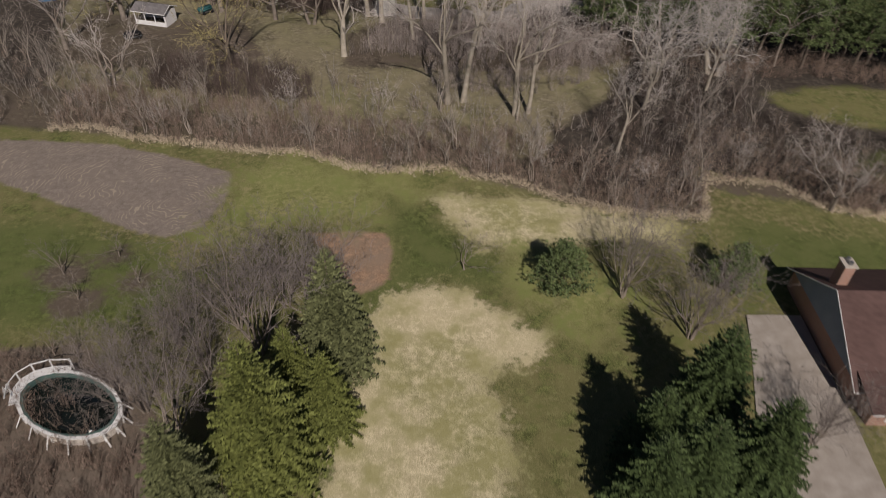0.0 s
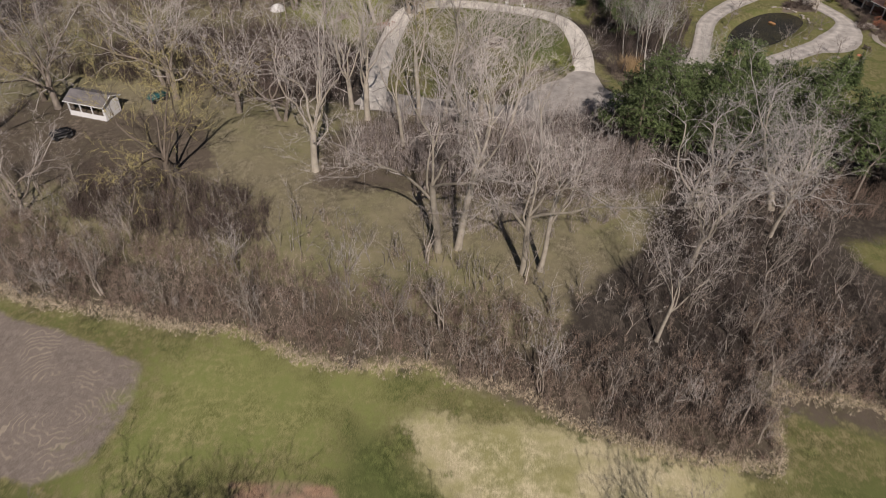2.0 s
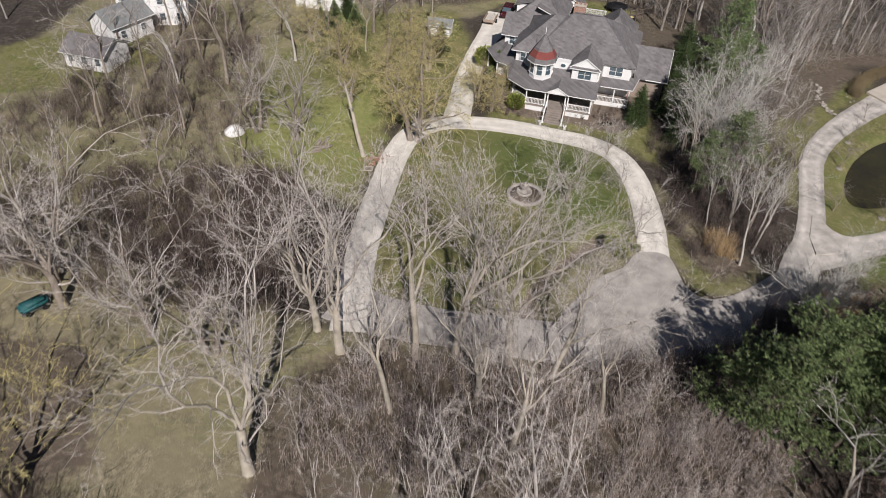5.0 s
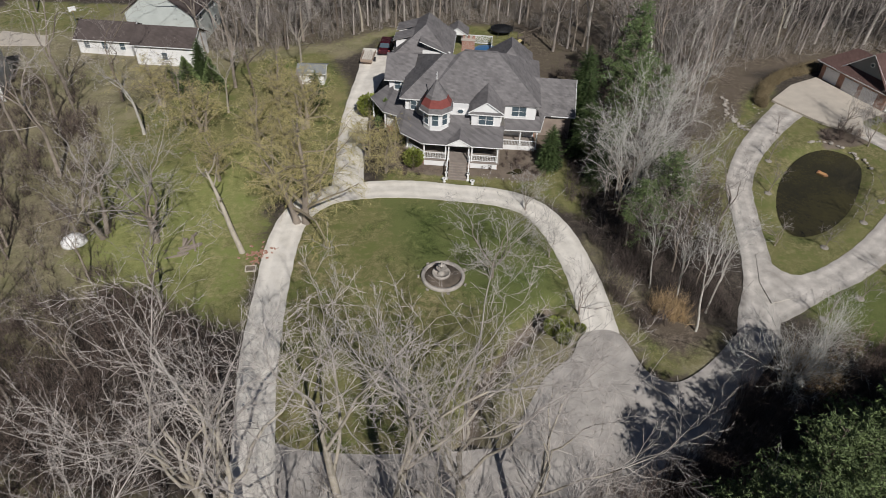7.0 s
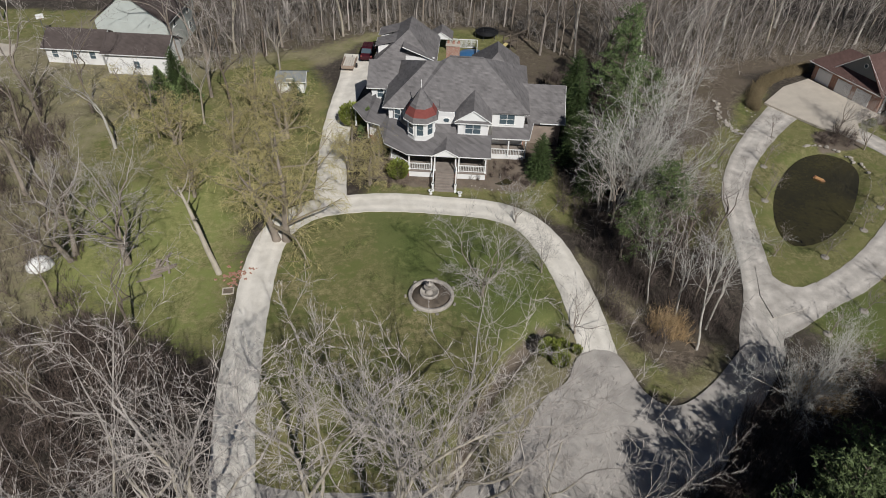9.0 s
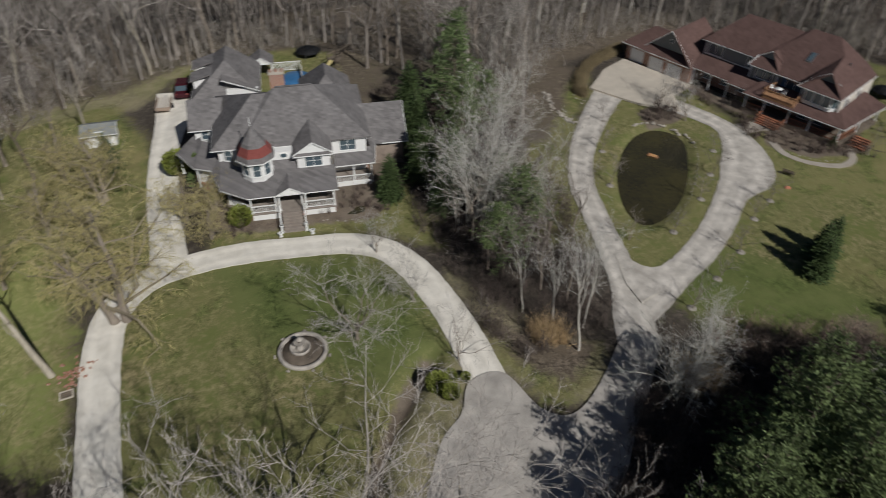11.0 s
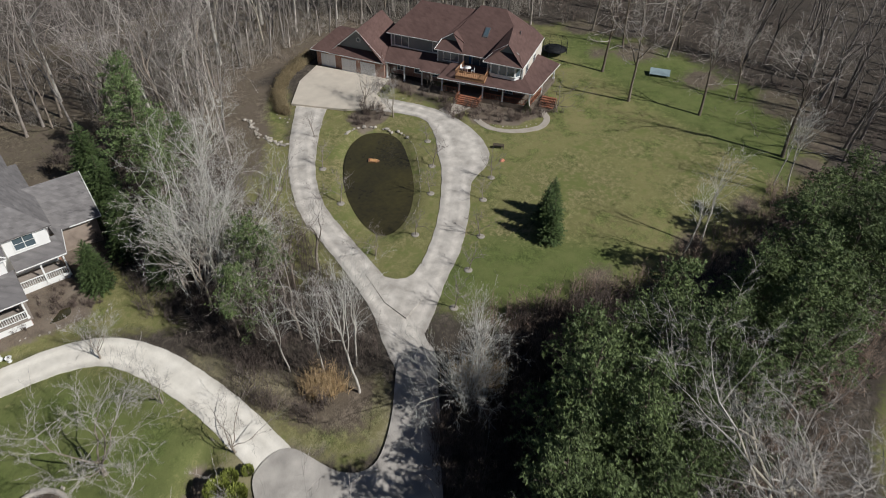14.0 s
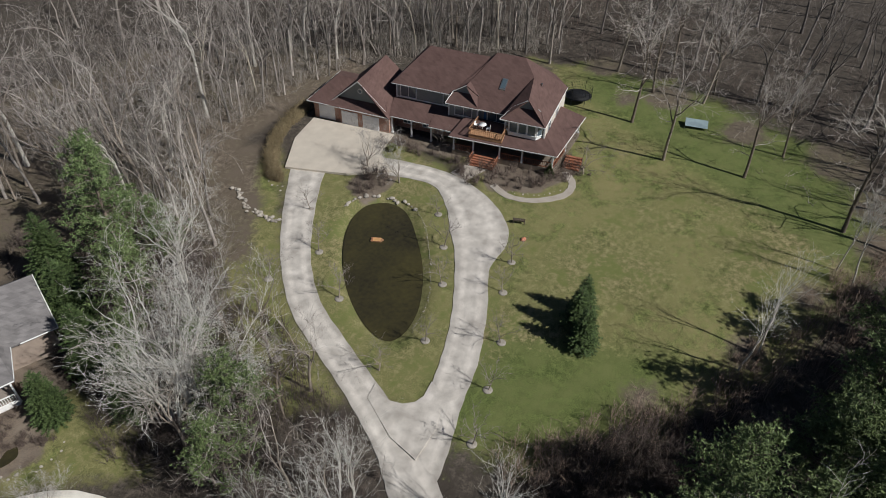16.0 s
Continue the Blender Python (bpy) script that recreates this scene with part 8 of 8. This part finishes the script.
far_woods("brush_saplings", sapl, [(x, y, 0.6 + 0.6 * ((i * 11) % 13) / 13) for i, (x, y) in enumerate(sampled(rng0, 90, [BELT], gap=2.9) + sampled(rng0, 8, [NEAR], gap=3) + sampled(rng0, 6, [MID], gap=2)) if x < 20 or y < 100 or y > 140], material("sapling_bark", (0.42, 0.37, 0.315), (0.24, 0.205, 0.17), 0.3, 6, island=0.4, bump=0), "thin leafless saplings standing in the brush")
wood_far = material("far_wood_bark", (0.34, 0.30, 0.265), (0.17, 0.145, 0.125), 0.25, 6, island=0.35, bump=0)
far_kinds = [limb_tree(181 + i, 17 + 1.5 * i, 0.36, 3, (5, 22), 5, 4, 2, 0.18 + 0.02 * i, thick=1.2, label="slender leafless tree at the edge of the woods") for i in range(3)]
EAST = [(116, 110), (170, 96), (180, 190), (125, 206), (112, 186), (120, 168), (127, 150)]
WEST = [(-140, 110), (-75, 120), (-75, 170), (-80, 215), (-140, 215)]
far_spots = sampled(rng0, 90, [BACK, WEST], gap=2.9)
far_woods("far_woods", far_kinds, [(x, y, 0.85 + 0.3 * ((i * 5) % 7) / 7) for i, (x, y) in enumerate(far_spots)], wood_far, "dense far woodland of leafless trees")
# Darker copy of the far bark, with the east woods' shade in its colour.
shaded_wood = material("shaded_wood_bark", (0.25, 0.218, 0.198), (0.095, 0.08, 0.07), 0.25, 6, island=0.35, bump=0)
far_woods("dark_woods", far_kinds, [(x, y, 0.85 + 0.3 * ((i * 5) % 7) / 7) for i, (x, y) in enumerate(sampled(rng0, 34, [[(94, 100), (124, 96), (130, 124), (122, 128), (112, 116), (100, 112)]], gap=3) + sampled(rng0, 62, [EAST, [(112, 116), (126, 102), (142, 112), (134, 166), (122, 164), (120, 130)]], gap=2.2))], shaded_wood, "leafless woods beyond the lawn, bark darkened for shade")
poles = [limb_tree(281 + i, 15 + 2 * i, 0.32, 3, (5, 24), 5, 3, 2, 0.12 + 0.02 * i, thick=1.3, kink=0.17, label="slender leafless tree at the edge of the woods") for i in range(4)]
EDGE = [[(38, 196), (34, 214), (20, 226), (-10, 226), (-28, 212), (-24, 200), (-8, 206), (8, 213), (30, 212)], [(38, 190), (46, 178), (54, 187), (64, 193), (76, 196), (90, 195), (96, 206), (70, 216), (44, 208)], [(90, 194), (106, 184), (118, 170), (126, 184), (112, 204), (96, 208)], [(46.5, 172), (53, 179), (48, 185), (45, 180)]]
far_woods("woodland", poles, [(x, y, 0.7 + 0.5 * ((i * 5) % 11) / 11) for i, (x, y) in enumerate(sampled(rng0, 215, EDGE, gap=2.1))], material("woodland_bark", (0.40, 0.36, 0.325), (0.145, 0.125, 0.11), 0.3, 6, island=0.6, bump=0), "slender grey leafless trees at the edge of the woods")
brush_trees = [bare_tree(291 + i, 6 + 2 * i, 1 + i, 0.12, (20, 52), 6 - i, 4, 3, 2, 0.12, 0.06, thick=0.75, kink=0.3, label="thin leafless sapling at the edge of the woods") for i in range(2)]
far_woods("woodland_saplings", brush_trees, [(x, y, 0.6 + 0.6 * ((i * 5) % 11) / 11) for i, (x, y) in enumerate(sampled(rng0, 70, EDGE, gap=1.5))], brush_pale, "thin grey leafless saplings at the edge of the woods")
plant(brush_trees, [(48, 186, 1.0), (30, 214, 1.0)], "saplings")
plant(poles, [(56, 192, 1.0), (36, 200, 0.9), (20, 220, 1.0), (110, 190, 1.0)], "woodland trees")
plant(far_kinds, [(46, 190, 1.0), (-26, 203, 1.0), (92, 200, 1.0)], "woodland trees")
thicket("brush", sampled(rng0, 1050, [FRONT]), 5, 2.5, 0.55, 9, 7, brush_mat, "dense leafless grey-brown brush thicket", 0.017)
thicket("brush", sampled(rng0, 420, [BELT]), 65, 2.0, 0.6, 9, 6, brush_mat, "low leafless grey-brown brush behind the thicket", 0.017)
thicket("undergrowth", sampled(rng0, 330, [[(16, 68), (31, 66), (34, 74), (46, 70), (62, 66), (62, 80), (46, 88), (44, 97), (28, 100), (20, 84)]]), 35, 3.0, 0.4, 10, 4, brush_shaded, "leafless brush below the pines, twigs darkened for shade", 0.022)
thicket("tall_brush", sampled(rng0, 420, [BELT]), 33, 4.6, 0.42, 4, 7, brush_pale, "tall pale leafless stems above the brush", 0.032)
thicket("bramble", sampled(rng0, 760, [FRONT]), 6, 1.8, 0.65, 12, 5, brush_red, "reddish-brown leafless bramble thicket")
UNDER = [[(24, 136), (36, 136), (41, 148), (44, 160), (46, 176), (38, 195), (29, 190), (27, 172), (24, 160)], [(36, 126), (46, 130), (62, 121), (60, 117), (42, 118), (32, 116)], [(21, 117), (36, 117), (37, 124), (30, 122.5), (22, 119)], [(34.5, 119), (46, 117), (47, 129), (38.5, 127)]]
thicket("undergrowth", sampled(rng0, 560, [[(44, 134), (54, 128.5), (62, 123.4), (74, 119.8), (90, 117.4), (98, 113), (74, 112), (60, 115), (44, 119)], [(-42, 40), (-36, 41), (-27, 30), (-19, 30), (-14, 24), (-40, 20), (-50, 30)]]), 17, 2.8, 0.35, 10, 4, brush_red, "leafless purple-brown shrubs at the lawn edge", 0.022)
thicket("undergrowth", sampled(rng0, 420, [[(35.5, 124), (41, 128.5), (47, 129.5), (56, 124.5), (56, 117), (40, 116), (31, 117)]]), 47, 3.2, 0.35, 11, 4, brush_shaded, "leafless thicket beside the asphalt lane, twigs darkened for shade", 0.024)
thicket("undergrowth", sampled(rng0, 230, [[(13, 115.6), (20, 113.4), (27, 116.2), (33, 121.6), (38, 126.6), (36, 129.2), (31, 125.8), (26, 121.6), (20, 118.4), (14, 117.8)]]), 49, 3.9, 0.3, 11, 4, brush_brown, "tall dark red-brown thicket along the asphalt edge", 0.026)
thicket("undergrowth", sampled(rng0, 560, UNDER), 7, 3.0, 0.35, 11, 4, brush_shaded, "leafless undergrowth between trees, twigs darkened for shade", 0.022)
thicket("undergrowth", sampled(rng0, 560, [[(-62, 126), (-22, 119), (-15.5, 126), (-15.5, 139), (-28, 147), (-50, 142)]]), 31, 3.8, 0.35, 11, 4, brush_brown, "red-brown leafless thicket beside the lawn", 0.024)
thicket("woodland_undergrowth", sampled(rng0, 1500, EDGE), 8, 3.2, 0.55, 6, 4, brush_pale, "sparse grey leafless saplings on the woodland floor", 0.017)
thicket("woodland_undergrowth", sampled(rng0, 500, [BACK]), 28, 3.2, 0.5, 6, 3, brush_pale, "sparse grey leafless saplings deep in the woods")
EASTSIDE = [(106, 112), (126, 102), (150, 112), (150, 190), (122, 190), (117, 172), (121, 158), (117, 140), (113, 126)]
thicket("woodland_undergrowth", sampled(rng0, 520, [EASTSIDE]), 61, 3.0, 0.55, 5, 4, brush_brown, "sparse brown leafless saplings in the dark woods", 0.02)
thicket("fallen_branches", sampled(rng0, 340, [EASTSIDE, [(98, 117), (114, 124), (116, 150), (110, 150)]]), 63, 2.2, 3.5, 2, 3, brush_pale, "pale fallen branches on the lawn edge", 0.022, category="branches")
thicket("fallen_branches", sampled(rng0, 900, EDGE + [MID]), 29, 2.6, 3.5, 3, 3, brush_pale, "pale fallen branches on the woodland floor", 0.03, category="branches")
thicket("undergrowth", sampled(rng0, 640, [LEFT]), 37, 3.2, 0.4, 9, 4, brush_brown, "brown leafless thicket between trees", 0.022)
# Darkened twigs fill the deeply shaded gap between the drives.
thicket("undergrowth", sampled(rng0, 420, [[(24, 139), (35, 136), (41, 149), (45, 166), (44, 176), (36, 178), (29, 172), (24.5, 160)]]), 39, 2.6, 0.4, 9, 4, brush_shaded, "leafless shrubs between the two driveways, twigs darkened for shade", 0.018)
thicket("undergrowth", sampled(rng0, 360, [[(27, 105), (44, 99), (60, 100), (74, 97), (74, 103), (52, 108), (34, 109)]]), 41, 2.4, 0.4, 9, 4, brush_red, "low red-brown brush under spreading trees", 0.02)
thicket("undergrowth", sampled(rng0, 680, [NEAR]), 43, 3.6, 0.3, 9, 4, brush_mauve, "dense pinkish-grey leafless brush between tall trees", 0.02)
thicket("undergrowth", sampled(rng0, 210, [[(-2, 93), (8, 91), (20, 95), (28, 104), (14, 105), (-4, 105)]]), 51, 2.4, 0.45, 9, 4, brush_mauve, "sparse pinkish-grey leafless brush in the meadow", 0.018)
thicket("undergrowth", sampled(rng0, 330, [[(-46, 92), (-30, 88), (-19, 89), (-21, 96), (-30, 99), (-44, 101)]]), 53, 3.2, 0.4, 11, 4, brush_brown, "dark red-brown leafless brush under the willow", 0.022)
WOODSIDE = [(-62, 152), (-40, 153.5), (-29, 155.5), (-34, 169), (-43, 198), (-64, 198)]
thicket("undergrowth", sampled(rng0, 430, [WOODSIDE]), 57, 3.6, 0.4, 9, 4, brush_brown, "brown-grey leafless thicket behind the lawn", 0.024)
plant([woods[0], woods[3]], [(x, y, 0.6 + 0.25 * (i % 3)) for i, (x, y) in enumerate(sampled(rng0, 16, [WOODSIDE], gap=4.5))], "woodland trees")
thicket("dry_reeds", sampled(rng0, 90, [[(36.0, 126.8), (39.8, 125.4), (40.6, 128.2), (37.4, 129.6)]]), 19, 4.0, 0.34, 14, 1, reed_mat, "tall clump of tan-orange dry reeds", 0.026, category="reeds")
thicket("dry_reeds", sampled(rng0, 80, [[(27.6, 137), (30.4, 136.4), (30.6, 138.8), (28, 139.2)]]), 9, 2.5, 0.42, 16, 1, reed_mat, "clump of tan dry reeds", category="reeds")
edge = []
for (ax, ay), (bx, by) in zip(BELT[1:20], BELT[2:21]):
    n = int(math.hypot(bx - ax, by - ay) * 30)
    edge += [(ax + (bx - ax) * (i + 0.5) / n + rng0.normal(0, 0.25), ay + (by - ay) * (i + 0.5) / n + rng0.normal(-0.1, 0.55)) for i in range(n)]
thicket("dry_grass", edge, 10, 0.6, 1.0, 5, 1, material("dry_grass_blades", (0.62, 0.53, 0.40), (0.46, 0.38, 0.27), 0.3, 4, island=0.3, bump=0), "strip of tall dry grass along the brush", category="grass")
